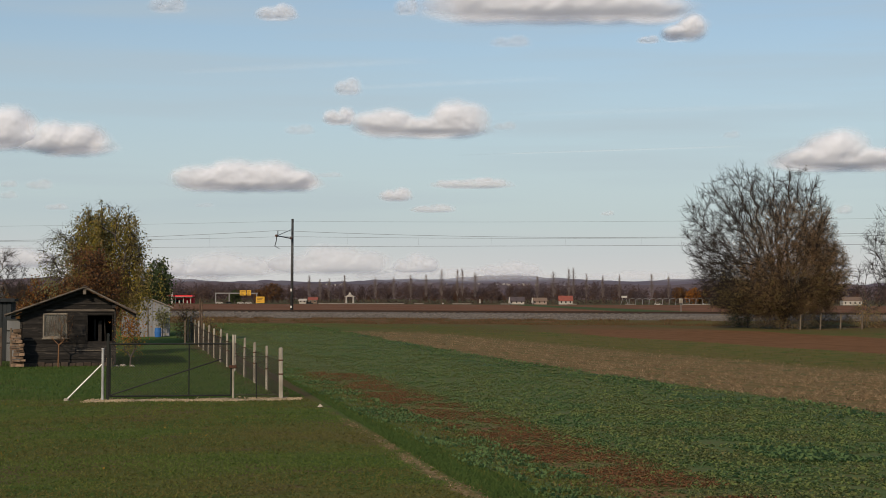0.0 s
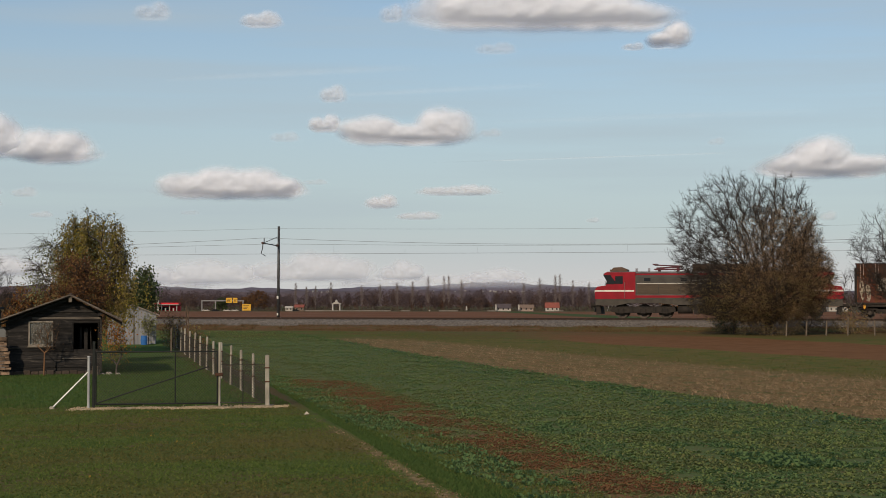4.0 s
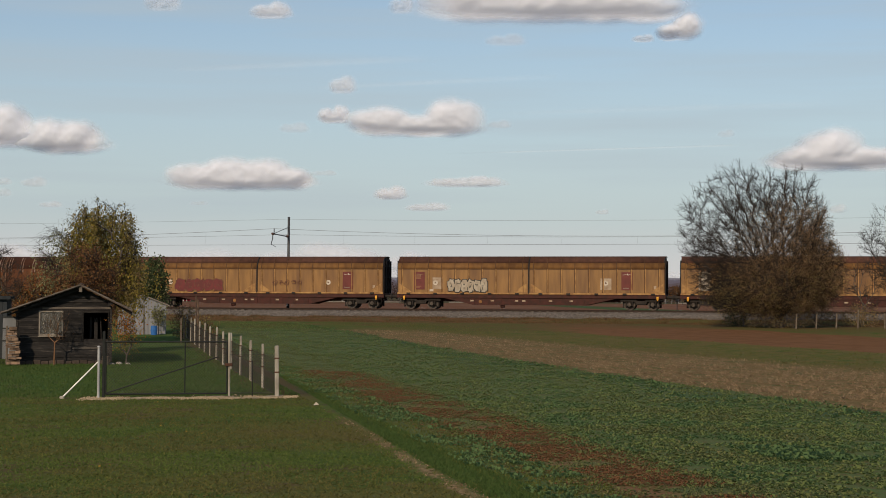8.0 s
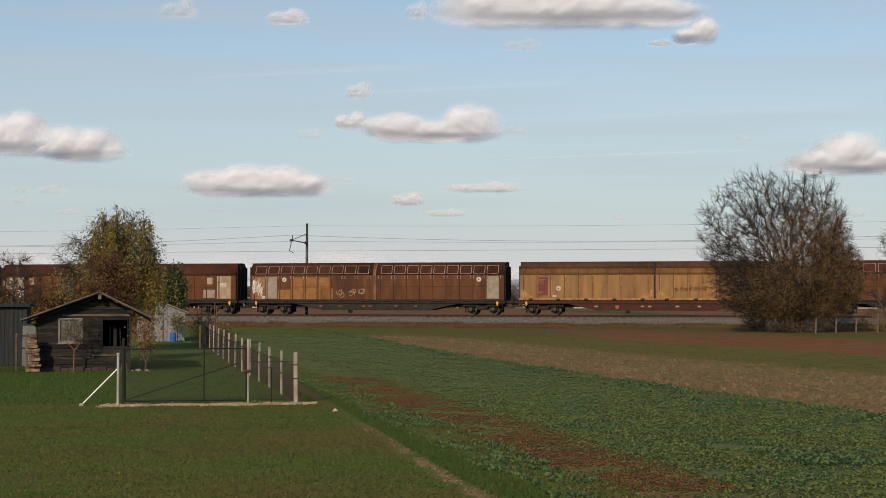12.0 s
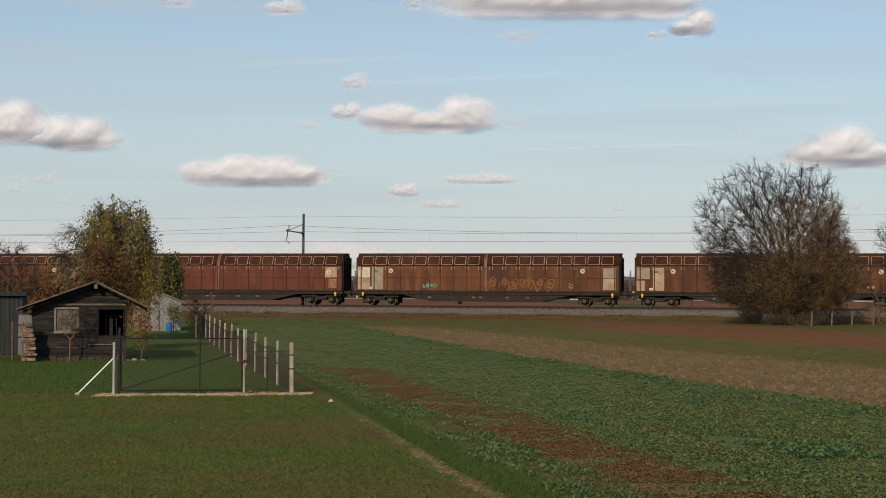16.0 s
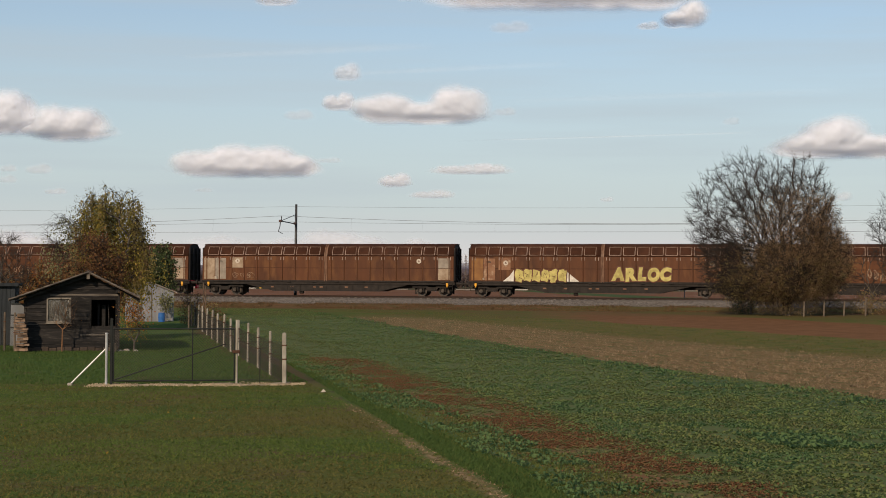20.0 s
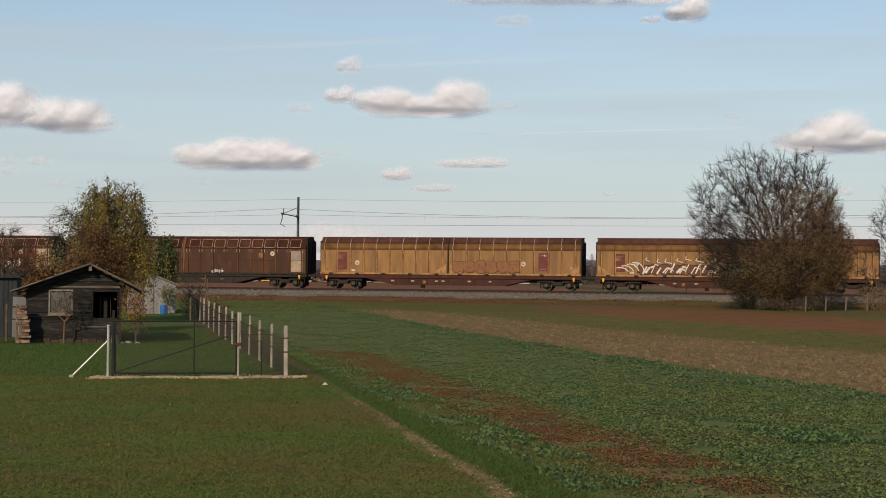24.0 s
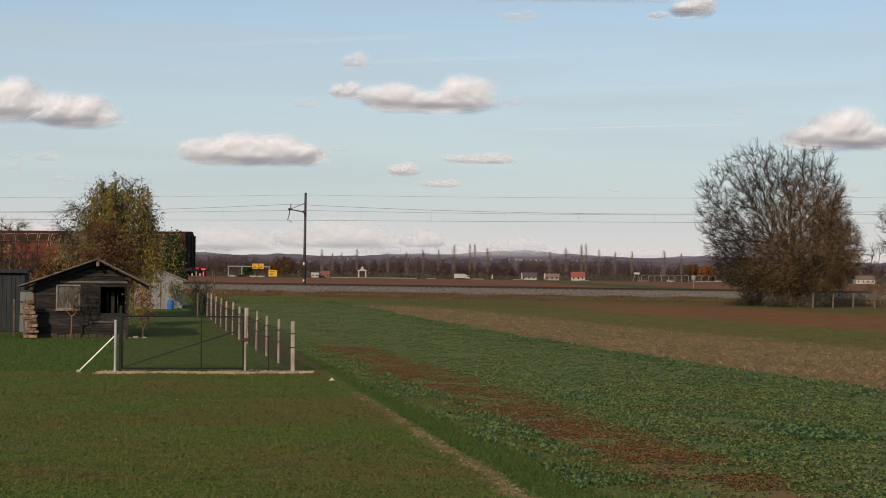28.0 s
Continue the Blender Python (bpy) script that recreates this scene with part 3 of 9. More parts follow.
def bogie_meshes():
    fr = Form()
    for y in (-1.04, 1.04):
        # side frame: high over the axles, low between them
        fr.plate([(-1.70, 0.84), (-1.55, 1.02), (-0.45, 1.02), (-0.30, 0.86), (0.30, 0.86), (0.45, 1.02), (1.55, 1.02), (1.70, 0.84), (1.60, 0.78), (1.20, 0.82),
                  (0.52, 0.80), (0.36, 0.48), (-0.36, 0.48), (-0.52, 0.80), (-1.20, 0.82), (-1.60, 0.78)], y - 0.07, y + 0.07)
        for x in (-0.94, 0.94):
            fr.box(x - 0.14, x + 0.14, y - 0.13, y + 0.13, 0.34, 0.76, 0.04)
            for dx in (-0.23, 0.23):
                fr.tube((x + dx, y, 0.46), (x + dx, y, 0.78), 0.06, 0.06, 8)
                fr.box(x + dx - 0.09, x + dx + 0.09, y - 0.09, y + 0.09, 0.40, 0.46, 0.02)
            k = 1 if x > 0 else -1
            fr.box(x + 0.50 * k - 0.06, x + 0.50 * k + 0.06, y * 0.72 - 0.06, y * 0.72 + 0.06, 0.22, 0.80, 0.02)
        fr.box(-0.34, 0.34, y - 0.12, y + 0.12, 0.50, 0.80, 0.05)
    fr.box(-0.28, 0.28, -1.0, 1.0, 0.55, 0.85, 0.03)
    fr.v = [(x, y, z * 0.88) for x, y, z in fr.v]
    return fr.mesh("bogie", M_UNDER)


def axle_cap_mesh():
    f = Form().tube((0, -1.17, 0), (0, -1.24, 0), 0.17, 0.15, 14).tube((0, -1.24, 0), (0, -1.27, 0), 0.08, 0.07, 8)
    return f.mesh("axle_cap", M_RIM)


BOGIE = bogie_meshes()
AXLE_CAP = axle_cap_mesh()


def add_bogie(t, x, r=0.46, mesh=None, axles=(-0.94, 0.94), wheel=None):
    b = part("bogie", mesh or BOGIE, None, t, at=pose(x, 0, 0))
    for a in axles if mesh is None else ():
        part("axle_cap", AXLE_CAP, None, b, at=pose(a, 0, r))
    for a in axles:
        w = part("wheelset", wheel or WHEEL, None, b, at=pose(a, 0, r))
        ROLLING.append((w, a, r))
    return b


def side_outline(drop=0.0, low=1.20):
    """Half outline of the covered body, sill to ridge, on the near side."""
    return [(SIDE_Y + drop, low), (SIDE_Y + drop, 3.30), (SIDE_Y + 0.05 + drop, 3.52), (SIDE_Y + 0.17 + drop, 3.80), (SIDE_Y + 0.36 + drop, 4.08), (SIDE_Y + 0.60 + drop, 4.27), (SIDE_Y + 0.72 + drop, 4.32)]


def shell(x0, x1, lo, hi, mirror, low=1.20):
    """A plate along the body, from point lo to hi of the outline, 3 cm thick."""
    o = side_outline(0, low)[lo:hi + 1]
    i = [(y + 0.04, z - (0.03 if k else 0)) for k, (y, z) in enumerate(o)]
    pts = o + i[::-1]
    return Form().sweep([(y * mirror, z) for y, z in pts], x0, x1)


LOW = {True: 1.30, False: 1.20}      # foot of the side walls
HALVES = ((BODY0 + 0.10, PITCH / 2 - 0.07), (PITCH / 2 + 0.07, BODY1 - 0.10))


def base_meshes(ochre):
    """Meshes that all wagons of one kind share."""
    d = {}
    low = LOW[ochre]
    side, roof, under = (M_OCHRE, M_OCHRE_ROOF, M_UNDER_RED) if ochre else (M_BROWN, M_BROWN_ROOF, M_UNDER)
    d["ridge"] = Form().sweep([(-0.70, 4.325), (0, 4.37), (0.70, 4.325), (0.70, 4.28), (0, 4.32), (-0.70, 4.28)], BODY0 + 0.02, BODY1 - 0.02).mesh("ridge", M_OCHRE_SEAM if ochre else M_BROWN_ROOF)
    o = side_outline(0.10, low)
    full = o + [(-y, z) for y, z in o[::-1]]
    d["end"] = Form().sweep(full, 0, 0.06).mesh("end_wall", M_END)
    # end posts, ladder and lamp brackets
    d["post"] = Form().box(0, 0.14, -0.05, 0.05, 1.3, 4.0, 0.015).mesh("end_post", M_END)
    d["rung"] = Form().box(0, 0.10, -1.2, 1.2, 0, 0.07).mesh("end_rail", M_END)
    hoop = Form()
    oo = side_outline(-0.012)
    for (ya, za), (yb, zb) in zip(oo[1:5], oo[2:6]):
        hoop.beam((0, ya, za), (0, yb, zb), 0.03, 0.045, (1, 0, 0))
    d["hoop"] = hoop.mesh("roof_hoop", M_HOOP if not ochre else M_OCHRE_SEAM)
    bay = Form()
    half = (HALVES[0][1] - HALVES[0][0] - 0.76) / 18 - 0.10
    rise = [(y - 0.004, z) for y, z in side_outline(-0.012)[1:5]]
    rise[0] = (SIDE_Y + 0.016, 3.42)
    for x in (-half, half):
        for (ya, za), (yb, zb) in zip(rise, rise[1:]):
            bay.beam((x, ya, za), (x, yb, zb), 0.028, 0.04, (1, 0, 0))
    for y, z in (rise[0], rise[-1]):
        bay.beam((-half, y, z), (half, y, z), 0.03, 0.035)
    d["bay"] = bay.mesh("roof_bay_frame", M_HOOP)
    d["rib"] = Form().add([(-0.05, SIDE_Y, low + 0.08), (-0.03, SIDE_Y - 0.055, low + 0.1), (0.03, SIDE_Y - 0.055, low + 0.1), (0.05, SIDE_Y, low + 0.08),
                           (-0.05, SIDE_Y, 3.30), (-0.03, SIDE_Y - 0.055, 3.28), (0.03, SIDE_Y - 0.055, 3.28), (0.05, SIDE_Y, 3.30)],
                          [(0, 1, 5, 4), (1, 2, 6, 5), (2, 3, 7, 6), (0, 3, 2, 1), (4, 5, 6, 7)]).mesh("side_rib", M_OCHRE_RIB if ochre else side)
    # dark strip on one flank: panel joint and the rib's shaded side together
    d["seam"] = Form().box(-0.10, -0.055, SIDE_Y - 0.006, SIDE_Y + 0.01, low + 0.08, 3.32).mesh("panel_seam", M_OCHRE_SEAM if ochre else M_BROWN_ROOF)
    d["catch"] = Form().box(-0.032, 0.032, SIDE_Y - 0.05, SIDE_Y + 0.01, 2.98, 3.24, 0.012).mesh("wall_catch", M_HOOP)
    d["latch"] = Form().box(-0.16, 0.16, SIDE_Y - 0.05, SIDE_Y + 0.03, low - 0.10, low + 0.06, 0.02).mesh("latch", M_UNDER)
    sol = Form().box(BODY0, BODY1, -1.36, -1.22, 0.93, low - 0.004, 0.02).box(BODY0, BODY1, 1.22, 1.36, 0.93, low - 0.004, 0.02)
    sol.box(BODY0, BODY1, -1.22, 1.22, low - 0.14, low - 0.02)
    sol.box(BODY0 + 0.3, BODY1 - 0.3, -0.34, 0.34, 0.66, low - 0.14)
    for x in (2.55, PITCH - 2.55):
        sol.box(x - 1.7, x + 1.7, -0.9, 0.9, 0.90, low - 0.14)
    d["sole"] = sol.mesh("solebar", under)
    fish = Form()
    for y in (-1.26, 1.26):
        fish.plate([(4.5, 0.94), (6.9, 0.40), (PITCH - 6.9, 0.40), (PITCH - 4.5, 0.94)], y - 0.03, y + 0.03)
        # lower flange and stiffeners
        fish.box(6.9, PITCH - 6.9, y - 0.08, y + 0.08, 0.37, 0.40)
        for k in range(9):
            x = 7.1 + k * (PITCH - 14.2) / 8
            fish.box(x - 0.02, x + 0.02, y - 0.07, y + 0.07, 0.40, 0.93)
    d["fish"] = fish.mesh("centre_girder", under)
    d["sill"] = Form().box(BODY0 + 0.05, BODY1 - 0.05, SIDE_Y - 0.02, SIDE_Y + 0.06, low - 0.06, low + 0.08, 0.015).mesh("sill_rail", M_OCHRE_RIB if ochre else M_UNDER)
    d["buffer"] = Form().tube((0.0, 0, 1.05), (0.05, 0, 1.05), 0.24, 0.24, 14).tube((0.05, 0, 1.05), (0.60, 0, 1.05), 0.11, 0.13, 10).mesh("buffer", M_UNDER)
    d["hook"] = Form().box(0.1, 0.6, -0.06, 0.06, 0.98, 1.12, 0.02).tube((-0.1, 0, 0.98), (0.2, 0, 0.92), 0.05, 0.05, 6).mesh("coupling", M_UNDER)
    step = Form()
    for z in (0.45, 0.80):
        step.box(-0.2, 0.2, -1.38, -1.18, z, z + 0.04)
    step.box(-0.2, -0.17, -1.36, -1.32, 0.45, 1.2).box(0.17, 0.2, -1.36, -1.32, 0.45, 1.2)
    d["step"] = step.mesh("shunter_step", M_UNDER)
    d["handle"] = Form().box(-0.09, 0.09, -1.46, -1.36, 0.86, 1.10, 0.02).box(-0.05, 0.05, -1.44, -1.38, 0.76, 0.86, 0.01).mesh("yellow_handle", M_YELLOW)
    bx = Form().box(-0.12, 0.12, -1.20, -0.95, 0.22, 0.56, 0.03).tube((-0.16, -1.08, 0.30), (0.16, -1.08, 0.30), 0.15, 0.15, 12).box(-0.5, 0.5, -1.0, -0.5, 0.40, 0.7, 0.03)
    d["gear"] = bx.mesh("brake_gear", under)
    d["ring"] = Form().tube((0, -1.335, 0.64), (0, -1.30, 0.64), 0.14, 0.14, 16).tube((0, -1.345, 0.64), (0, -1.335, 0.64), 0.08, 0.08, 14).mesh("release_ring", M_PATCH if ochre else M_UNDER)
    d["plate"] = Form().box(-0.14, 0.14, -1.315, -1.285, 0.66, 0.78).mesh("data_plate", M_CREAM if ochre else M_RUBBED)
    g = Form().plate([(0, 1.40), (1.05, 1.40), (0, 2.10)], SIDE_Y - 0.02, SIDE_Y - 0.001).beam((0, SIDE_Y - 0.03, 2.10), (1.05, SIDE_Y - 0.03, 1.42), 0.06, 0.03, (0, 1, 0))
    d["gusset"] = g.mesh("corner_gusset", M_OCHRE_RIB)
    c = Form().plate([(0.20 * math.cos(a * math.pi / 8), 0.20 * math.sin(a * math.pi / 8)) for a in range(16)], -0.008, 0)
    d["disc"] = c.mesh("round_sign", M_WHITE_P)
    ring = Form().beam((-0.05, -0.012, 0.05), (0.06, -0.012, -0.06), 0.06, 0.01, (0, 1, 0)).beam((-0.07, -0.012, -0.02), (-0.02, -0.012, -0.06), 0.04, 0.01, (0, 1, 0))
    d["mark"] = ring.mesh("sign_stripe", M_RED_BROWN)
    return d


KIT = {True: base_meshes(True), False: base_meshes(False)}


WALL = {}             # wagon's name: how far its wall is drawn down


def drawn(t, z):
    """A height on the wall of wagon t, from one on a wall that ends at 1.5."""
    return 3.3 - (3.3 - z) * WALL[t.name]


def panel(t, x0, x1, z0, z1, material, name="panel", label="", d=0.012):
    z0, z1 = drawn(t, z0), drawn(t, z1)
    return part(name, Form().box(x0, x1, SIDE_Y - d, SIDE_Y - 0.002, z0, z1, 0.006), material, t, label)


def bars(t, x0, z0, w, n, material, h=0.045, gap=0.085, d=0.02):
    f = Form()
    r = random.Random(int(x0 * 100))
    z0 = drawn(t, z0)
    for k in range(n):
        f.box(x0, x0 + w * r.uniform(0.6, 1), SIDE_Y - d, SIDE_Y - 0.006, z0 - k * gap, z0 - k * gap + h)
    return part("lettering", f, material, t, "unreadable lettering")


def bubble_spray(t, x0, x1, z0, z1, letters, fill, edge, seed, y=0.058):
    """A sprayed piece: swollen letter shapes with an outline, which spell nothing."""
    r = random.Random(seed)
    z0, z1 = drawn(t, z0), drawn(t, z1)
    w = (x1 - x0) / letters

    def blob(k, grow):
        cx, cz = x0 + (k + 0.5) * w, (z0 + z1) / 2
        rr = random.Random(seed * 31 + k)
        pts = []
        for a in range(18):
            ang = a * math.pi / 9
            p = 0.5 + 0.10 * rr.uniform(-1, 1)
            sx = math.copysign(abs(math.cos(ang)) ** 0.55, math.cos(ang))
            sz = math.copysign(abs(math.sin(ang)) ** 0.55, math.sin(ang))
            pts.append((cx + sx * (w * p + grow), cz + sz * ((z1 - z0) * p * 0.92 + grow)))
        return pts
    for k in range(letters):
        rim = part("graffiti_outline", Form().plate(blob(k, 0.05), SIDE_Y - y - 0.002 * (k % 2), SIDE_Y - 0.001), SPRAYS[edge], t)
        ink = Form()
        part("graffiti_letter", Form().plate(blob(k, -0.01), SIDE_Y - y - 0.004 - 0.002 * (k % 2), SIDE_Y - y + 0.003), SPRAYS[fill], rim)
        cx, cz, h = x0 + (k + 0.5) * w, (z0 + z1) / 2, (z1 - z0)
        for _ in range(3):
            a, l = r.choice((0, math.pi / 2, 1.2, -0.5)), r.uniform(0.12, 0.28) * h
            ox, oz = r.uniform(-0.22, 0.22) * w, r.uniform(-0.22, 0.22) * h
            ink.beam((cx + ox - math.cos(a) * l / 2, SIDE_Y - y - 0.012, cz + oz - math.sin(a) * l / 2), (cx + ox + math.cos(a) * l / 2, SIDE_Y - y - 0.012, cz + oz + math.sin(a) * l / 2), 0.045, 0.004, (0, 1, 0))
        part("graffiti_stroke", ink, SPRAYS[edge], rim)


def scribble(t, x0, x1, z0, z1, n, colour, seed, width=0.05, lift=0.060):
    """Thin sprayed tags: curved strokes that cannot be read."""
    r = random.Random(seed)
    z0, z1 = drawn(t, z0), drawn(t, z1)
    w = (x1 - x0) / n
    for k in range(n):
        f = Form()
        cx, cz = x0 + (k + 0.5) * w, (z0 + z1) / 2
        for _ in range(3):
            px = None
            a0, da = r.uniform(0, 6.28), r.choice((-1, 1)) * r.uniform(0.6, 1.5)
            ox, oz, q = r.uniform(-0.25, 0.25) * w, r.uniform(-0.2, 0.2) * (z1 - z0), r.uniform(0.5, 1.0)
            for j in range(6):
                a = a0 + da * j
                p = (cx + ox + math.cos(a) * w * q * r.uniform(0.2, 0.5), SIDE_Y - lift, cz + oz + math.sin(a) * (z1 - z0) * q * r.uniform(0.25, 0.5))
                if px:
                    f.beam(px, p, width * 0.7, 0.004, (0, 1, 0))
                px = p
        part("graffiti_tag", f, SPRAYS[colour], t, colour + " sprayed tag")


def letters(t, text, x0, x1, z0, z1, fill, edge):
    """Sprayed block letters that can be read."""
    z0, z1 = drawn(t, z0), drawn(t, z1)
    n = len(text)
    step = (x1 - x0) / n
    r = random.Random(len(text) * 7)
    for k, ch in enumerate(text):
        turn, lift, wide = r.uniform(-7, 7), r.uniform(-0.04, 0.04), r.uniform(0.94, 1.14)
        for grow, y, colour in ((0.135, 0.055, edge), (0.075, 0.066, fill)):
            cu = bpy.data.curves.new("graffiti_letter", "FONT")
            cu.body, cu.size, cu.extrude, cu.bevel_depth, cu.shear = ch, 1.0, 0.01, grow, 0.12
            cu.align_x, cu.align_y = "CENTER", "CENTER"
            cu.materials.append(SPRAYS[colour])
            ob = new("graffiti_letter", cu)
            ob.parent = t
            ob.matrix_basis = pose(x0 + (k + 0.5) * step, SIDE_Y - y - 0.002 * (k % 2), (z0 + z1) / 2 + lift, 90, 0, 0) @ pose(0, 0, 0, 0, 0, turn) @ Matrix.Diagonal((step / 0.86 * wide, (z1 - z0) / 0.86, 0.04, 1))


def wagon(number, ochre, label, side_mat=None, hoops=True, smooth=False):
    """A long covered wagon with two sliding walls, on two bogies; x runs along it from its left buffer."""
    t = thing("covered_wagon", label, "freight wagon", group="wagons of the freight train")
    d = KIT[ochre]
    WALL[t.name] = 1.066 if ochre else 1.155
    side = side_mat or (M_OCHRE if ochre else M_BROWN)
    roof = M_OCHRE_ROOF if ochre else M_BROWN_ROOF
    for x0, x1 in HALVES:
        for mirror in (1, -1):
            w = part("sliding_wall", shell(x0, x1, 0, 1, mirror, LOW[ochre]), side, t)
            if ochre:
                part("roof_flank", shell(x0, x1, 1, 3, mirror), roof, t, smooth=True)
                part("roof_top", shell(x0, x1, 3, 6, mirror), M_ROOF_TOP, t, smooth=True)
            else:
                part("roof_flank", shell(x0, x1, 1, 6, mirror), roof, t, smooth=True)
        for k in range(10 if not smooth else 9):
            x = x0 + 0.38 + k * (x1 - x0 - 0.76) / 9
            rb = part("side_rib", d["rib"], None, t, at=pose(x, 0, 0))
            if not rb.data.materials or side_mat:
                rb.data = d["rib"]
            if hoops and not ochre:
                if number == 1:
                    part("roof_hoop", d["hoop"], None, t, at=pose(x - 0.11, 0, 0))
                    part("roof_hoop", d["hoop"], None, t, at=pose(x + 0.11, 0, 0))
                elif k < 9:
                    part("roof_bay_frame", d["bay"], None, t, at=pose(x + (x1 - x0 - 0.76) / 18, 0, 0))
                for dx in (-0.13, 0.13):
                    part("wall_catch", d["catch"], None, t, at=pose(x + dx, 0, 0))
            elif ochre:
                # wagon 17 takes pale hoops: the sheen at its roof bend, as colour
                part("roof_hoop", d["hoop"] if number != 17 else KIT[False]["hoop"], None, t, at=pose(x - 0.07, 0, 0))
                part("panel_seam", d["seam"], None, t, at=pose(x, 0, 0))
        if not ochre:
            part("belt_seam", Form().box(x0 + 0.05, x1 - 0.05, SIDE_Y - 0.006, SIDE_Y + 0.01, 2.29, 2.34), M_BROWN_ROOF, t)
        if ochre:
            part("eaves_seam", Form().box(x0 + 0.02, x1 - 0.02, SIDE_Y - 0.02, SIDE_Y + 0.01, 3.27, 3.33), M_OCHRE_SEAM, t)
            part("corner_gusset", d["gusset"], None, t, at=pose(x0 + 0.1, 0, 0))
            part("corner_gusset", d["gusset"], None, t, at=pose(x1 - 0.1, 0, 0) @ Matrix.Diagonal((-1, 1, 1, 1)))
        for k in range(5):
            part("latch", d["latch"], None, t, at=pose(x0 + 0.9 + k * (x1 - x0 - 1.8) / 4, 0, 0))
    m = Form()
    for x in (-0.10, 0.10) if not ochre else (0,):
        o = side_outline(-0.03, LOW[ochre])
        for (ya, za), (yb, zb) in zip(o, o[1:]):
            m.beam((PITCH / 2 + x, ya, za), (PITCH / 2 + x, yb, zb), 0.07, 0.06, (1, 0, 0))
    part("middle_plate", shell(PITCH / 2 - 0.068, PITCH / 2 + 0.068, 0, 6, 1, LOW[ochre]), M_RUBBED if not ochre else M_END, t, at=pose(0, 0.012, -0.012))
    part("middle_post", m, M_END if ochre else M_RUBBED if not smooth else M_GREY_P, t)
    part("ridge", d["ridge"], None, t)
    part("end_wall", d["end"], None, t, at=pose(BODY0 + 0.12, 0, 0))
    part("end_wall", d["end"], None, t, at=pose(BODY1 - 0.18, 0, 0))
    for x in (BODY0, BODY1 - 0.14):
        for y in (-1.15, -0.45, 0.45, 1.15):
            part("end_post", d["post"], None, t, at=pose(x, y, 0))
        for z in (1.7, 2.6, 3.5):
            part("end_rail", d["rung"], None, t, at=pose(x, 0, z))
    part("solebar", d["sole"], None, t)
    part("centre_girder", d["fish"], None, t)
    part("sill_rail", d["sill"], None, t)
    for y in (-0.875, 0.875):
        part("buffer", d["buffer"], None, t, at=pose(0, y, 0))
        part("buffer", d["buffer"], None, t, at=pose(PITCH, y, 0, 0, 0, 180))
    part("coupling", d["hook"], None, t)
    part("coupling", d["hook"], None, t, at=pose(PITCH, 0, 0, 0, 0, 180))
    for x in (0.95, PITCH - 0.95):
        part("shunter_step", d["step"], None, t, at=pose(x, 0, 0))
        part("yellow_handle", d["handle"], None, t, "yellow handle", at=pose(x + (0.25 if x < 5 else -0.25), 0, 0))
    part("brake_gear", d["gear"], None, t, at=pose(PITCH / 2 - 2.2, 0, 0))
    part("release_ring", d["ring"], None, t, at=pose(7.6 + (number % 3), 0, 0))
    for x in (6.9, 8.6, 10.6, 11.2, 13.4, 15.1):
        part("data_plate", d["plate"], None, t, at=pose(x, 0, 0))
    for x in (2.55, PITCH - 2.55):
        add_bogie(t, x)
    RUNNING.append((t, (number - 1) * PITCH - BODY0))
    return t


def disc(t, x, z):
    k = part("round_sign", KIT[True]["disc"], None, t, "white round warning sign", at=pose(x, SIDE_Y - 0.006, drawn(t, z)))
    part("sign_stripe", KIT[True]["mark"], None, k)


def ochre_dress(t, left="maroon", right="maroon", disc_l=3.85, disc_r=17.9):
    for x, kind in ((2.05, left), (19.15, right)):
        w = 0.90
        if kind == "maroon":
            panel(t, x, x + w, 1.72, 3.08, M_MAROON, "placard", "maroon placard", 0.02)
            if x > 10:
                f = Form().plate([(x + 0.12, 2.86), (x + 0.42, 2.88), (x + 0.50, 2.96), (x + 0.56, 2.86), (x + 0.80, 2.90), (x + 0.52, 2.80), (x + 0.45, 2.86), (x + 0.12, 2.82)], SIDE_Y - 0.026, SIDE_Y - 0.018)
                part("emblem", f, M_WHITE_P, t, "small white emblem")
                bars(t, x + 0.15, 1.85, 0.5, 1, M_GREY_P, d=0.026)
            else:
                bars(t, x + 0.12, 2.88, 0.65, 5, M_SALMON, d=0.026)
                bars(t, x + 0.12, 1.95, 0.5, 2, M_SALMON, d=0.026)
        else:
            panel(t, x, x + w, 1.72, 3.12, M_WHITE_P, "placard", "white placard", 0.02)
            bars(t, x + 0.1, 2.95, 0.65, 3, M_GREY_P, d=0.026)
            bars(t, x + 0.1, 2.3, 0.65, 4, M_GREY_P, d=0.026)
    disc(t, disc_l, 2.25)
    disc(t, disc_r, 2.25)
    panel(t, 3.35, 3.68, 1.58, 1.74, M_WHITE_P, "small_plate", "small white plate")
    panel(t, 0.95, 1.15, 1.78, 2.0, M_CREAM, "small_plate", "small cream plate")
    panel(t, PITCH - 1.5, PITCH - 1.3, 1.80, 2.05, M_CREAM, "small_plate", "small cream plate")


def brown_dress(t, left, right, disc_l=3.9, disc_r=PITCH - 3.6, disc_z=2.95):
    """left, right: panels (x0, x1, z0, z1, material)."""
    for x0, x1, z0, z1, m in (*left, *right):
        panel(t, x0, x1, z0, z1, m)
    disc(t, disc_l, disc_z)
    disc(t, disc_r, disc_z)
    panel(t, 1.75, 2.05, 1.62, 1.80, M_WHITE_P, "small_plate", "small white plate")
    bars(t, 2.1, 2.92, 0.45, 2, M_BLACK)


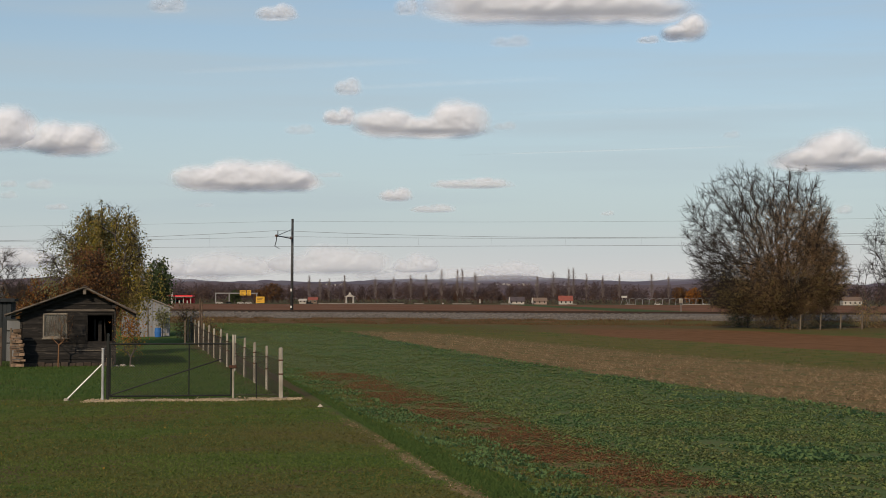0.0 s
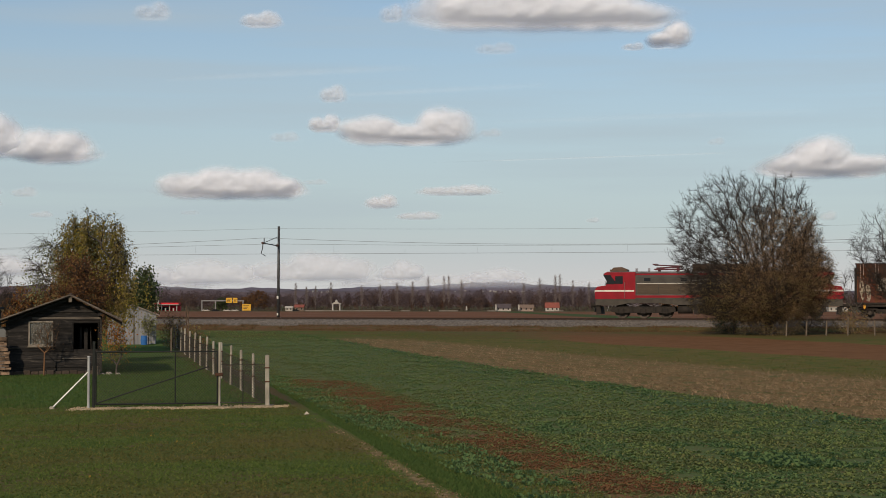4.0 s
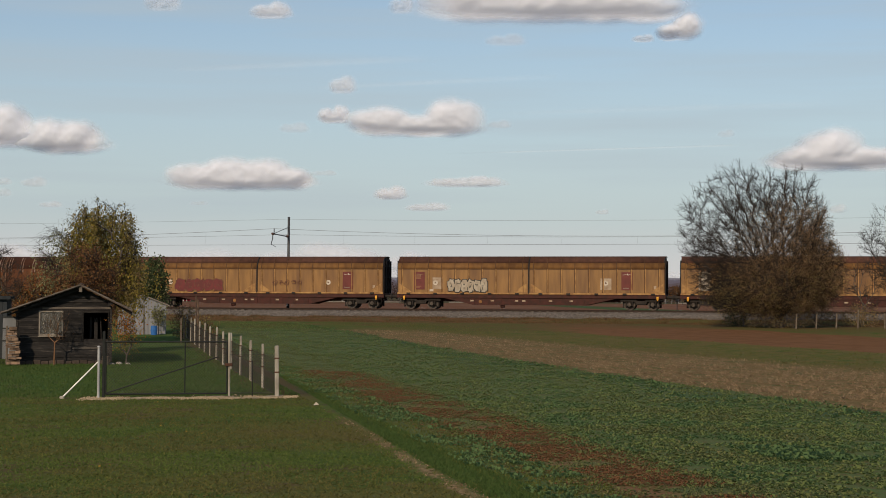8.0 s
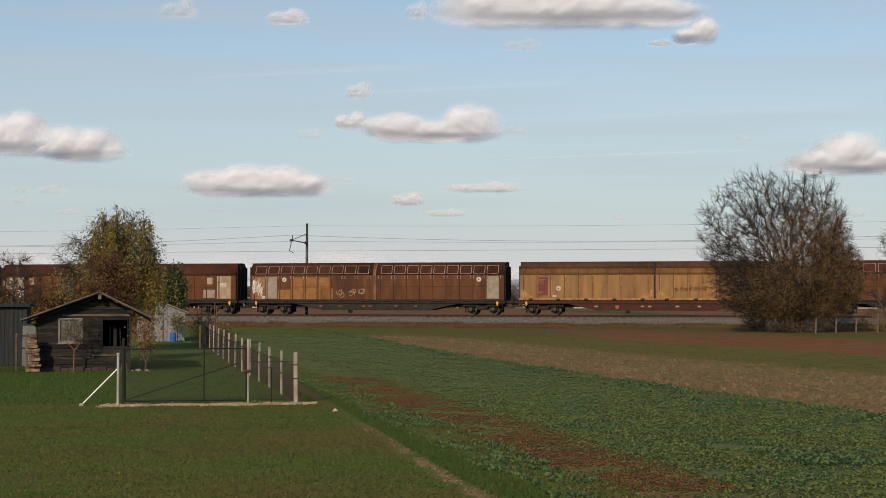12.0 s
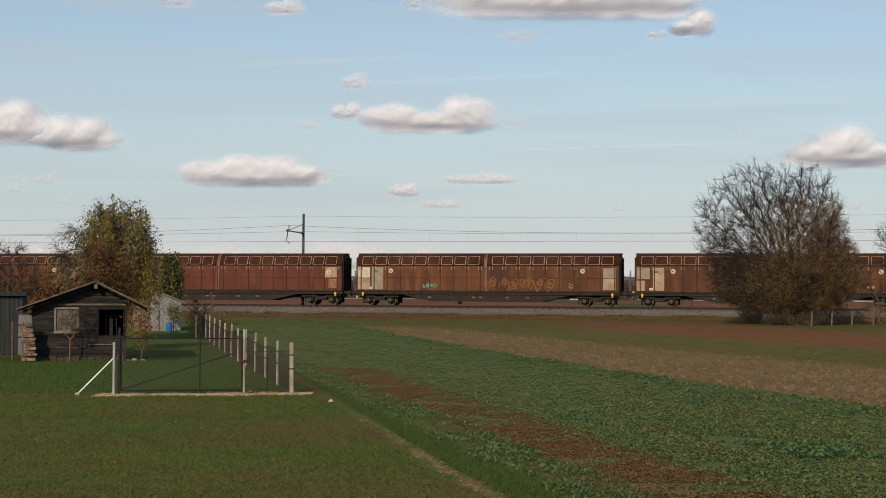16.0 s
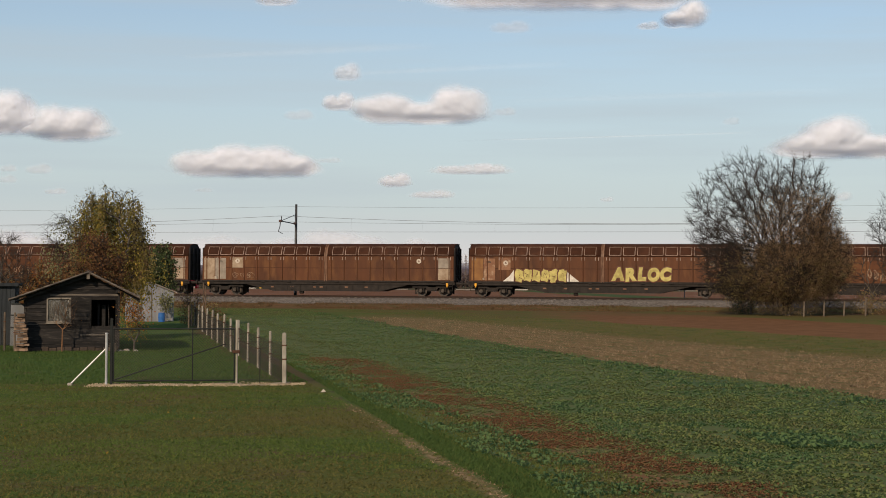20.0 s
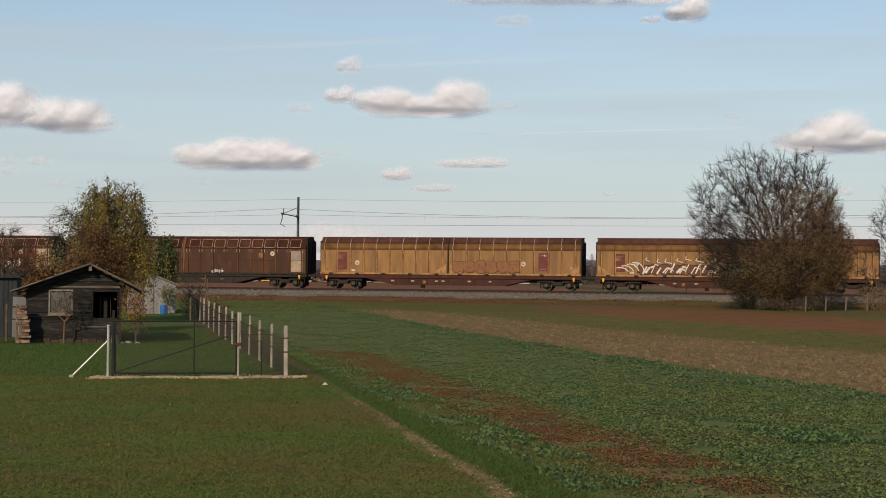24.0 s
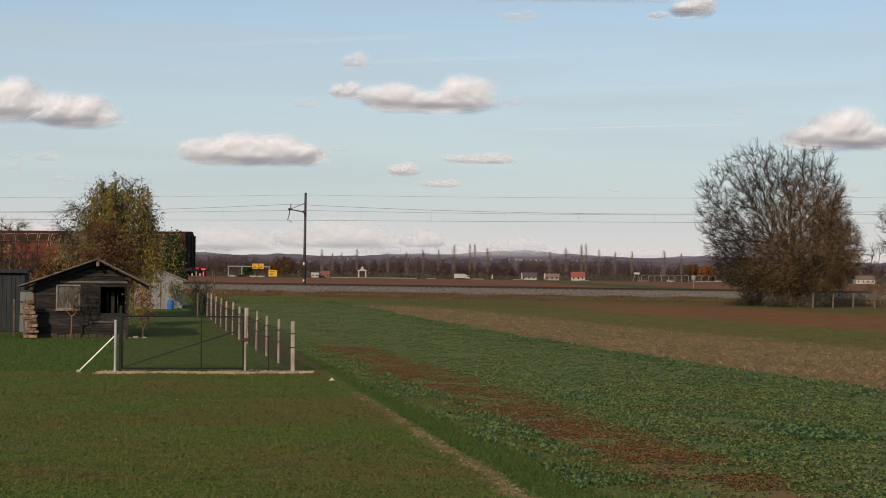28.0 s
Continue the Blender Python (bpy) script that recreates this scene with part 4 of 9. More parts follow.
def pair(x, m1, m2, split=2.0, w=0.95, w2=0.95):
    return [(x, x + w, 1.62, 3.16, m1), (x + w + 0.06, x + w + 0.06 + w2, 1.62, 3.16, m2)]


def make_train():
    R = PITCH - 2.0
    right_cream = [(R + 0.05, R + 1.05, 2.45, 3.16, M_GREY_P), (R + 0.05, R + 1.05, 1.62, 2.42, M_CREAM)]
    w = wagon(1, False, "weathered brown sliding-wall wagon with rusty red end panels")
    panel(w, BODY0 + .15, 2.0, 1.55, 3.2, M_RED_BROWN)
    panel(w, 2.1, 3.05, 2.35, 3.2, M_GREY_P, d=0.02)
    panel(w, 2.1, 3.05, 1.55, 2.3, M_RED_BROWN)
    panel(w, 3.25, 4.25, 1.55, 3.2, M_PATCH)
    for k in range(3):
        panel(w, 4.5 + k * 1.15, 5.5 + k * 1.15, 1.7, 3.1, M_PATCH, d=0.004)
    scribble(w, 0.85, 1.7, 1.7, 3.1, 2, "silver", 3, 0.12)
    panel(w, PITCH - 3.2, PITCH - 2.2, 1.6, 3.2, M_PATCH)
    panel(w, PITCH - 2.05, PITCH - 0.8, 1.55, 3.2, M_RED_BROWN)
    bars(w, PITCH - 1.9, 1.72, 0.7, 1, M_WHITE_P, 0.10)
    disc(w, 3.75, 2.95), disc(w, PITCH - 2.7, 2.95)
    panel(w, 1.3, 1.6, 1.62, 1.78, M_WHITE_P, "small_plate")

    w = wagon(2, True, "faded ochre sliding-wall wagon with dark red graffiti")
    ochre_dress(w)
    bubble_spray(w, 4.35, 8.6, 1.52, 2.5, 5, "red", "brown", 2)
    scribble(w, 12.8, 15.8, 1.95, 2.5, 5, "brown", 5, 0.04)
    w = wagon(3, True, "faded ochre sliding-wall wagon with silver graffiti letters")
    ochre_dress(w)
    panel(w, 3.6, 4.5, 1.75, 2.65, M_CREAM, d=0.004)
    bubble_spray(w, 4.9, 8.2, 1.52, 2.55, 6, "silver", "black", 4)
    panel(w, 17.45, 18.35, 1.75, 2.6, M_CREAM, d=0.004)
    w = wagon(4, True, "ochre sliding-wall wagon with white placards at both ends")
    ochre_dress(w, "white", "white")

    w = wagon(5, False, "dark brown smooth-roofed wagon with pale repainted panels", None, False, True)
    for x0, x1, z0, z1, m in ((0.85, 1.85, 2.3, 3.2, M_CREAM), (1.0, 1.55, 1.6, 1.85, M_CREAM), (1.9, 2.85, 2.35, 3.2, M_GREY_P), (1.9, 2.85, 1.6, 2.25, M_WHITE_P),
                              (3.3, 3.8, 2.65, 3.15, M_CREAM), (PITCH - 3.3, PITCH - 2.75, 2.65, 3.15, M_CREAM), (PITCH - 3.6, PITCH - 2.55, 1.65, 2.25, M_GREY_P),
                              (PITCH - 2.35, PITCH - 1.1, 1.6, 3.25, M_CREAM)):
        panel(w, x0, x1, z0, z1, m)
    panel(w, PITCH - 2.1, PITCH - 1.5, 2.45, 2.75, M_WHITE_P, "small_plate", d=0.02)
    scribble(w, 7.8, 9.6, 1.7, 2.7, 3, "beige", 12, 0.04), scribble(w, 12.3, 16.2, 1.55, 2.6, 5, "beige", 13, 0.06)
    panel(w, 7.7, 9.5, 1.55, 1.9, SPRAYS["green"], d=0.003)

    w = wagon(6, False, "brown ribbed wagon with large ochre patches")
    for k, z in enumerate((2.3, 3.2, 3.2, 3.2)):
        panel(w, 3.15 + k * 1.15, 4.25 + k * 1.15, 1.55, z - 0.05, M_PATCH, d=0.006)
    panel(w, 6.9, 8.0, 1.55, 2.35, M_PATCH, d=0.006)
    panel(w, 0.85, 1.95, 1.55, 3.2, M_SALMON), panel(w, 2.05, 3.05, 1.6, 3.2, M_GREY_P, d=0.02)
    scribble(w, 0.9, 1.9, 1.7, 3.1, 3, "white", 33, 0.10)
    scribble(w, 8.2, 11.0, 1.6, 2.4, 3, "beige", 14, 0.08)
    panel(w, R - 0.1, R + 1.0, 1.6, 3.2, M_GREY_P)
    disc(w, 3.7, 2.98), disc(w, R - 0.75, 2.98)
    panel(w, 1.7, 2.0, 1.6, 1.8, M_WHITE_P, "small_plate", d=0.03)
    w = wagon(7, True, "clean ochre sliding-wall wagon with maroon placards")
    ochre_dress(w)
    scribble(w, 13.2, 15.8, 2.0, 2.4, 7, "brown", 21, 0.035)

    w = wagon(8, False, "brown ribbed wagon with dirty cream end panels")
    brown_dress(w, pair(0.9, M_SALMON, M_CREAM), [(R - 0.1, R + 1.1, 1.6, 3.2, M_CREAM)], 3.6)
    w = wagon(9, False, "red-brown ribbed wagon with small pale panels", M_RED_BROWN)
    brown_dress(w, [(0.8, 1.9, 2.4, 3.15, M_SALMON), (0.9, 1.8, 1.65, 2.25, M_SALMON), (2.3, 3.0, 1.6, 2.35, M_CREAM), (3.3, 4.3, 2.45, 3.2, M_GREY_P)],
                [(R - 0.2, R + 1.0, 2.45, 3.2, M_CREAM), (R + 0.2, R + 0.9, 1.7, 2.35, M_SALMON)], 3.8, R + 0.2, 2.85)
    scribble(w, 4.4, 7.2, 1.75, 2.2, 6, "beige", 41, 0.06)
    w = wagon(10, False, "brown ribbed wagon with a teal tag and beige letters")
    brown_dress(w, [(0.75, 1.8, 2.45, 3.2, M_WHITE_P), (0.75, 1.8, 1.6, 2.4, M_CREAM), (1.95, 2.95, 1.6, 3.2, M_GREY_P)], right_cream, 3.6)
    scribble(w, 6.3, 7.6, 1.68, 2.1, 4, "teal", 42, 0.07)
    scribble(w, 11.9, 17.3, 1.55, 2.5, 7, "tan", 43, 0.09), scribble(w, 12.0, 17.2, 1.55, 2.45, 6, "tan", 143, 0.07), scribble(w, 18.3, 18.9, 1.7, 2.2, 1, "beige", 144, 0.05)
    w = wagon(11, False, "brown ribbed wagon with grey end panels")
    brown_dress(w, [(0.75, 1.8, 2.4, 3.2, M_GREY_P), (0.75, 1.4, 1.6, 2.3, M_CREAM), (2.05, 2.95, 1.6, 3.2, M_CREAM)], right_cream, 3.65)
    panel(w, 18.6, 19.2, 1.82, 2.0, M_CREAM, "small_plate")
    w = wagon(12, False, "brown ribbed wagon with pale beige tags")
    brown_dress(w, pair(0.85, M_CREAM, M_CREAM), right_cream, 3.55)
    scribble(w, 4.6, 9.6, 1.6, 2.6, 7, "beige", 44, 0.07), scribble(w, 11.8, 16.2, 1.7, 2.2, 5, "brown", 45, 0.07)
    bars(w, R - 0.9, 1.55, 1.1, 1, M_WHITE_P, 0.10)
    w = wagon(13, False, "brown ribbed wagon with three pale panels")
    brown_dress(w, [*pair(0.8, M_CREAM, M_GREY_P), (3.3, 4.3, 2.45, 3.2, M_CREAM)], right_cream, 3.8)
    scribble(w, 3.3, 5.3, 1.65, 2.1, 3, "beige", 46, 0.03)
    w = wagon(14, False, "brown ribbed wagon with big yellow graffiti letters")
    brown_dress(w, [*pair(0.85, M_PATCH, M_SALMON), (3.1, 4.1, 2.35, 3.2, M_SALMON)], [(R - 1.2, R - 0.1, 2.35, 3.2, M_SALMON), (R, R + 1.1, 1.6, 3.2, M_SALMON)], 3.7, R - 0.9, 2.85)
    for wing in ([(3.4, 1.23), (4.0, 1.7), (4.4, 2.25), (4.7, 1.23)], [(8.4, 1.23), (8.6, 2.2), (9.2, 1.7), (9.8, 1.23)]):
        part("graffiti_wing", Form().plate(wing, SIDE_Y - 0.006, SIDE_Y - 0.001), SPRAYS["white"], w, "white sprayed wing")
    bubble_spray(w, 4.5, 8.7, 1.50, 2.42, 6, "yellow", "brown", 47)
    letters(w, "ARLOC", 12.4, 17.1, 1.54, 2.52, "yellow", "brown")
    w = wagon(15, False, "brown ribbed wagon with many thin white and green tags")
    brown_dress(w, pair(0.8, M_CREAM, M_GREY_P), [(R - 0.1, R + 1.1, 1.6, 3.2, M_CREAM)], 3.6)
    for x0, x1, n, c, sd in ((3.2, 5.0, 3, "green", 51), (5.4, 7.4, 4, "green", 52), (8.8, 11.0, 4, "beige", 53), (12.0, 14.6, 4, "beige", 54), (18.0, 19.6, 4, "white", 55), (20.4, 22.2, 3, "beige", 56)):
        scribble(w, x0, x1, 1.65, 2.5, n, c, sd, 0.055)
    w = wagon(16, False, "dark brown ribbed wagon with cream end panels", M_DARK_BROWN)
    brown_dress(w, pair(0.85, M_PATCH, M_CREAM), right_cream, 3.6)
    scribble(w, 14.2, 15.3, 1.5, 1.8, 5, "white", 57, 0.04)
    panel(w, 18.4, 18.8, 2.65, 3.0, M_PATCH, "small_plate")
    w = wagon(17, True, "ochre sliding-wall wagon with brown graffiti letters")
    ochre_dress(w)
    bubble_spray(w, 12.0, 17.6, 1.55, 2.5, 6, "tan", "brown", 58)
    w = wagon(18, True, "ochre wagon with large white block-letter graffiti")
    ochre_dress(w, disc_r=18.4)
    bubble_spray(w, 4.0, 11.4, 1.55, 2.30, 9, "brown", "black", 66, 0.050)
    rr = random.Random(606)
    for k in range(17):
        # slanting strokes of a wild piece, with loose flicks above
        x, lo = 4.3 + 6.6 * k / 17 + rr.uniform(-0.15, 0.15), 1.55 + rr.uniform(0, 0.25)
        hi, wide = lo + rr.uniform(0.35, 0.75), rr.uniform(0.06, 0.17)
        f = Form().beam((x, SIDE_Y - 0.072, lo), (x + 0.32, SIDE_Y - 0.072, hi), wide, 0.004, (0, 1, 0))
        if k % 3:
            f.beam((x + 0.30, SIDE_Y - 0.072, hi), (x + rr.uniform(0.5, 0.8), SIDE_Y - 0.072, hi - rr.uniform(-0.1, 0.2)), wide * 0.8, 0.004, (0, 1, 0))
        part("graffiti_stroke", f, SPRAYS["white"], w, "white sprayed stroke", at=pose(0, 0, -0.12))
        if k % 2:
            z = 2.45 + rr.uniform(0, 0.35)
            f = Form().beam((x, SIDE_Y - 0.072, z), (x + 0.12, SIDE_Y - 0.072, z + rr.uniform(0.1, 0.3)), 0.07, 0.004, (0, 1, 0)).beam((x, SIDE_Y - 0.072, z), (x + rr.uniform(0.3, 0.8), SIDE_Y - 0.072, z - 0.12), 0.06, 0.004, (0, 1, 0))
            part("graffiti_stroke", f, SPRAYS["white"], w, "white sprayed flick", at=pose(0, 0, -0.12))
    for k in range(4):
        f = Form()
        pts = [(2.5 + 0.42 * k + 0.75 * math.cos(a), 1.6 + (0.5 + 0.14 * k) * math.sin(a)) for a in (0.3, 0.7, 1.1, 1.5, 1.9)]
        for a, b in zip(pts, pts[1:]):
            f.beam((a[0], SIDE_Y - 0.072, a[1]), (b[0], SIDE_Y - 0.072, b[1]), 0.08, 0.004, (0, 1, 0))
        part("graffiti_stroke", f, SPRAYS["white"], w, "white sprayed arc", at=pose(0, 0, -0.12))
    f = Form().plate([(10.3, 1.5), (11.4, 1.9), (12.1, 2.35), (12.4, 1.5)], SIDE_Y - 0.050, SIDE_Y - 0.001).plate([(17.5, 1.5), (17.9, 2.3), (18.5, 1.95), (19.3, 1.5)], SIDE_Y - 0.050, SIDE_Y - 0.001)
    part("graffiti_shadow", f, SPRAYS["teal"], w, "teal sprayed background", at=pose(0, 0, -0.10))
    part("graffiti_base", Form().plate([(12.1, 1.37), (12.1, 1.56), (18.2, 1.56), (18.3, 1.37)], SIDE_Y - 0.064, SIDE_Y - 0.05), SPRAYS["black"], w, "black sprayed edge", at=pose(0, 0, -0.14))
    part("graffiti_base", Form().plate([(12.2, 1.40), (12.2, 1.47), (18.1, 1.47), (18.2, 1.40)], SIDE_Y - 0.069, SIDE_Y - 0.06), SPRAYS["white"], w, "white sprayed band", at=pose(0, 0, -0.14))
    letters(w, "DRON", 12.0, 18.2, 1.53, 2.56, "white", "black")
    w = wagon(19, False, "red-brown ribbed wagon with salmon patches, last of the train", M_RED_BROWN)
    for x0, x1, z0, z1, m in ((0.75, 1.75, 2.45, 3.2, M_CREAM), (0.75, 1.75, 1.55, 2.3, M_CREAM), (1.95, 2.95, 2.45, 3.15, M_GREY_P), (3.2, 4.0, 2.5, 3.2, M_SALMON), (2.0, 2.9, 1.6, 2.35, M_SALMON),
                              (3.2, 4.2, 1.6, 2.35, M_SALMON), (4.45, 5.4, 1.6, 2.35, M_SALMON), (5.5, 6.4, 2.5, 3.1, M_PATCH), (17.0, 18.0, 2.5, 3.1, M_PATCH), (R + 0.0, R + 1.0, 1.6, 2.3, M_SALMON)):
        panel(w, x0, x1, z0, z1, m, d=0.006)
    disc(w, 3.6, 2.9), disc(w, R - 0.7, 2.85)
    scribble(w, 9.8, 13.2, 1.5, 2.4, 6, "silver", 64, 0.05)
    part("tail_lamp", Form().tube((BODY1 + 0.0, -1.1, 1.6), (BODY1 + 0.12, -1.1, 1.6), 0.1, 0.1, 12), M_SIGN_RED, w, "red tail lamp")


make_train()

# ---- locomotive ----
M_LRED = mat("bright_red_paint", (0.250, 0.008, 0.018), (0.185, 0.009, 0.016), 1.2, 0.55, gloss=0.12)
M_LGREY = mat("dark_grey_paint", (0.056, 0.050, 0.044), (0.040, 0.036, 0.032), 1.5, 0.5)
M_LTAUPE = mat("dusty_taupe_grille", (0.086, 0.064, 0.044), (0.062, 0.046, 0.034), 1.5, 0.7, stretch=(1, 1, 20))
M_LROOF = mat("pale_grey_roof", (0.17, 0.155, 0.145), (0.11, 0.102, 0.096), 2, 0.6)
M_LSKIRT = mat("dusty_grey_skirt", (0.064, 0.055, 0.045), (0.046, 0.040, 0.034), 2, 0.7)
M_GLASS = mat("dark_window_glass", (0.012, 0.013, 0.015), (0.008, 0.009, 0.011), 2, 0.12, gloss=0.3)
M_BROWN_LOUVRE = mat("brown_louvre", (0.105, 0.062, 0.040), (0.07, 0.042, 0.03), 3, 0.6)
M_LWHITE = mat("cream_stripe", (0.62, 0.58, 0.52), (0.5, 0.46, 0.42), 3, 0.5)
M_LRED_P = mat("red_pantograph", (0.105, 0.022, 0.030), (0.045, 0.018, 0.022), 3, 0.5)


def make_loco():
    """Electric locomotive, two three-axle bogies; x from its front buffer."""
    L = 20.1
    t = thing("electric_locomotive", "red and grey electric locomotive with one raised pantograph", "locomotive")
    y = 1.45

    def both(name, f, m, label="", smooth=False):
        return part(name, f, m, t, label, smooth=smooth)
    # main body between the cabs
    both("body", Form().sweep([(-y, 1.55), (-y, 3.45), (-y + 0.12, 3.72), (-y + 0.35, 3.84), (y - 0.35, 3.84), (y - 0.12, 3.72), (y, 3.45), (y, 1.55)], 3.6, L - 2.9), M_LGREY)
    both("roof", Form().sweep([(-y + 0.25, 3.80), (-y + 0.5, 3.93), (y - 0.5, 3.93), (y - 0.25, 3.80)], 1.3, L - 1.3), M_LROOF)
    # cabs with the broken nose: screen leans back below the roof
    nose = [(0.35, 1.55), (0.35, 2.35), (0.55, 2.62), (1.25, 2.72), (1.40, 3.05), (1.05, 3.72), (1.25, 3.86), (3.6, 3.86), (3.6, 1.55)]
    both("cab", Form().plate(nose, -y, y), M_LRED)
    both("cab", Form().plate([(L - x, z) for x, z in ([(0.35, 1.55), (0.35, 2.35), (0.55, 2.62), (1.25, 2.72), (1.40, 3.05), (1.05, 3.72), (1.25, 3.86), (2.9, 3.86), (2.9, 1.55)])], -y, y), M_LRED)
    for mirror in (False, True):
        def X(v):
            return L - v if mirror else v
        w = Form().plate([(X(1.27), 2.82), (X(1.37), 3.05), (X(1.09), 3.62), (X(1.60), 3.62), (X(2.05), 2.95), (X(1.9), 2.82)], -y - 0.012, -y + 0.01)
        both("quarter_window", w, M_GLASS, "dark cab quarter window")
        both("windscreen", Form().plate([(X(1.22), 2.80), (X(1.36), 3.06), (X(1.06), 3.66), (X(1.01), 3.62), (X(1.30), 3.05), (X(1.17), 2.80)], -1.3, 1.3), M_GLASS, "dark windscreen")
        both("cab_window", Form().box(min(X(1.98), X(2.6)), max(X(1.98), X(2.6)), -y - 0.014, -y + 0.01, 2.85, 3.52, 0.02), M_GLASS)
        both("sun_visor", Form().beam((X(1.0), 0, 3.70), (X(1.5), 0, 3.80), 2.6, 0.06), M_LGREY)
        both("headlight", Form().tube((X(0.36), -0.95, 2.15), (X(0.28), -0.95, 2.15), 0.13, 0.12, 12), M_LWHITE)
        both("headlight", Form().tube((X(0.36), 0.95, 2.15), (X(0.28), 0.95, 2.15), 0.13, 0.12, 12), M_LWHITE)
        for yy in (-0.875, 0.875):
            bf = Form().tube((X(0.0), yy, 1.05), (X(0.06), yy, 1.05), 0.25, 0.25, 14).tube((X(0.06), yy, 1.05), (X(0.6), yy, 1.05), 0.13, 0.15, 10)
            both("buffer", bf, M_UNDER)
        pl = Form().plate([(X(0.45), 0.30), (X(0.42), 0.95), (X(0.75), 0.95), (X(0.85), 0.35)], -1.25, 1.25)
        both("snow_plough", pl, M_UNDER)
        for k in range(4):
            hs = Form().tube((X(0.2), -0.45 + 0.3 * k, 0.5), (X(0.38), -0.45 + 0.3 * k, 1.1), 0.025, 0.025, 5)
            both("brake_hose", hs, M_BLACK)
        both("side_stripe", Form().box(min(X(0.34), X(3.5)), max(X(0.34), X(3.5)), -y - 0.010, -y + 0.01, 2.18, 2.32, 0.004), M_LWHITE, "cream stripe")
        both("door_handrail", Form().tube((X(2.75), -y - 0.05, 1.6), (X(2.75), -y - 0.05, 3.0), 0.02, 0.02, 6), M_LROOF)
        both("horn_box", Form().box(min(X(1.5), X(2.9)), max(X(1.5), X(2.9)), -0.9, 0.9, 3.93, 4.10, 0.04).plate([(X(1.6), 4.08), (X(1.75), 4.26), (X(2.4), 4.30), (X(2.95), 4.08)], -0.6, 0.6), M_BROWN_LOUVRE, "pale roof housing")
    # long grilles and stripes on the near side
    both("red_waist", Form().box(3.6, L - 2.9, -y - 0.008, -y + 0.01, 1.66, 1.86, 0.004), M_LRED)
    both("red_band", Form().box(1.6, L - 1.6, -y + 0.06, -y + 0.2, 3.60, 3.74, 0.01), M_LRED)
    both("upper_stripe", Form().box(3.7, 14.1, -y - 0.012, -y + 0.01, 2.87, 2.92, 0.003), M_LWHITE)
    both("lower_stripe", Form().box(3.7, 14.2, -y - 0.014, -y + 0.01, 1.87, 1.92, 0.003), M_LROOF)
    for k in range(6):
        x = 3.75 + k * 1.73
        g = part("side_grille", Form().box(x, x + 1.68, -y - 0.02, -y + 0.01, 1.98, 2.82, 0.01), M_LTAUPE, t)
        sl = Form()
        for j in range(8):
            sl.box(x + 0.05, x + 1.63, -y - 0.035, -y - 0.018, 2.02 + j * 0.098, 2.06 + j * 0.098)
        part("louvre", sl, M_LTAUPE, g)
    both("side_grille", Form().box(14.4, 16.5, -y - 0.02, -y + 0.01, 2.42, 3.38, 0.01), M_LTAUPE)
    both("side_panel", Form().box(14.2, 17.2, -y - 0.010, -y + 0.01, 1.98, 3.45, 0.006), M_LRED)
    both("upper_stripe", Form().box(14.4, 16.5, -y - 0.022, -y + 0.01, 3.40, 3.46, 0.003), M_LWHITE)
    both("waist_stripe", Form().box(14.3, L - 0.4, -y - 0.016, -y + 0.01, 2.18, 2.32, 0.003), M_LWHITE)
    for x in (4.3, 7.2, 11.0):
        both("portlight", Form().box(x, x + 0.5, -y - 0.012, -y + 0.01, 3.08, 3.36, 0.05), M_GLASS)
    both("emblem", Form().plate([(7.9, 3.12), (8.5, 3.16), (8.7, 3.3), (8.9, 3.18), (8.75, 3.08)], -y - 0.014, -y - 0.004), M_LWHITE, "white emblem")
    f = Form()
    for k in range(19):
        f.box(9.0 + k * 0.115 + 0.06 * (k > 8), 9.075 + k * 0.115 + 0.06 * (k > 8), -y - 0.012, -y - 0.002, 3.14, 3.21 + 0.05 * (k in (0, 9, 13)))
    both("lettering", f, M_LWHITE, "small white lettering")
    # frame skirt and gear below
    both("skirt", Form().plate([(0.4, 1.55), (0.4, 1.05), (2.0, 1.02), (3.0, 1.20), (5.2, 1.24), (6.8, 1.08), (13.2, 1.08), (14.6, 1.24), (17.2, 1.18), (18.4, 1.0), (L - 0.4, 1.0), (L - 0.4, 1.55)], -y + 0.02, y - 0.02), M_LSKIRT, "dusty grey skirt")
    both("battery_box", Form().box(8.2, 12.0, -1.35, 1.35, 0.38, 1.15, 0.04), M_UNDER)
    both("air_tank", Form().tube((6.95, -1.0, 0.74), (8.1, -1.0, 0.74), 0.36, 0.36, 14), M_UNDER, smooth=True)
    both("air_tank", Form().tube((12.1, -1.0, 0.74), (13.2, -1.0, 0.74), 0.36, 0.36, 14), M_UNDER, smooth=True)
    lw = wheel_mesh(0.57, "drive_wheel")
    bg = Form()
    for yy in (-1.1, 1.1):
        bg.plate([(-2.6, 0.55), (-2.5, 0.95), (2.5, 0.95), (2.6, 0.55), (2.1, 0.45), (-2.1, 0.45)], yy - 0.08, yy + 0.08)
        for x in (-1.75, 0, 1.75):
            bg.box(x - 0.22, x + 0.22, yy - 0.16, yy + 0.16, 0.36, 0.82, 0.05)
        for x in (-0.9, 0.9):
            bg.tube((x, yy, 0.42), (x, yy, 0.95), 0.14, 0.14, 10)
    bgm = bg.mesh("drive_bogie", M_UNDER)
    for x in (4.2, L - 4.2):
        add_bogie(t, x, 0.57, bgm, (-1.75, 0, 1.75), lw)
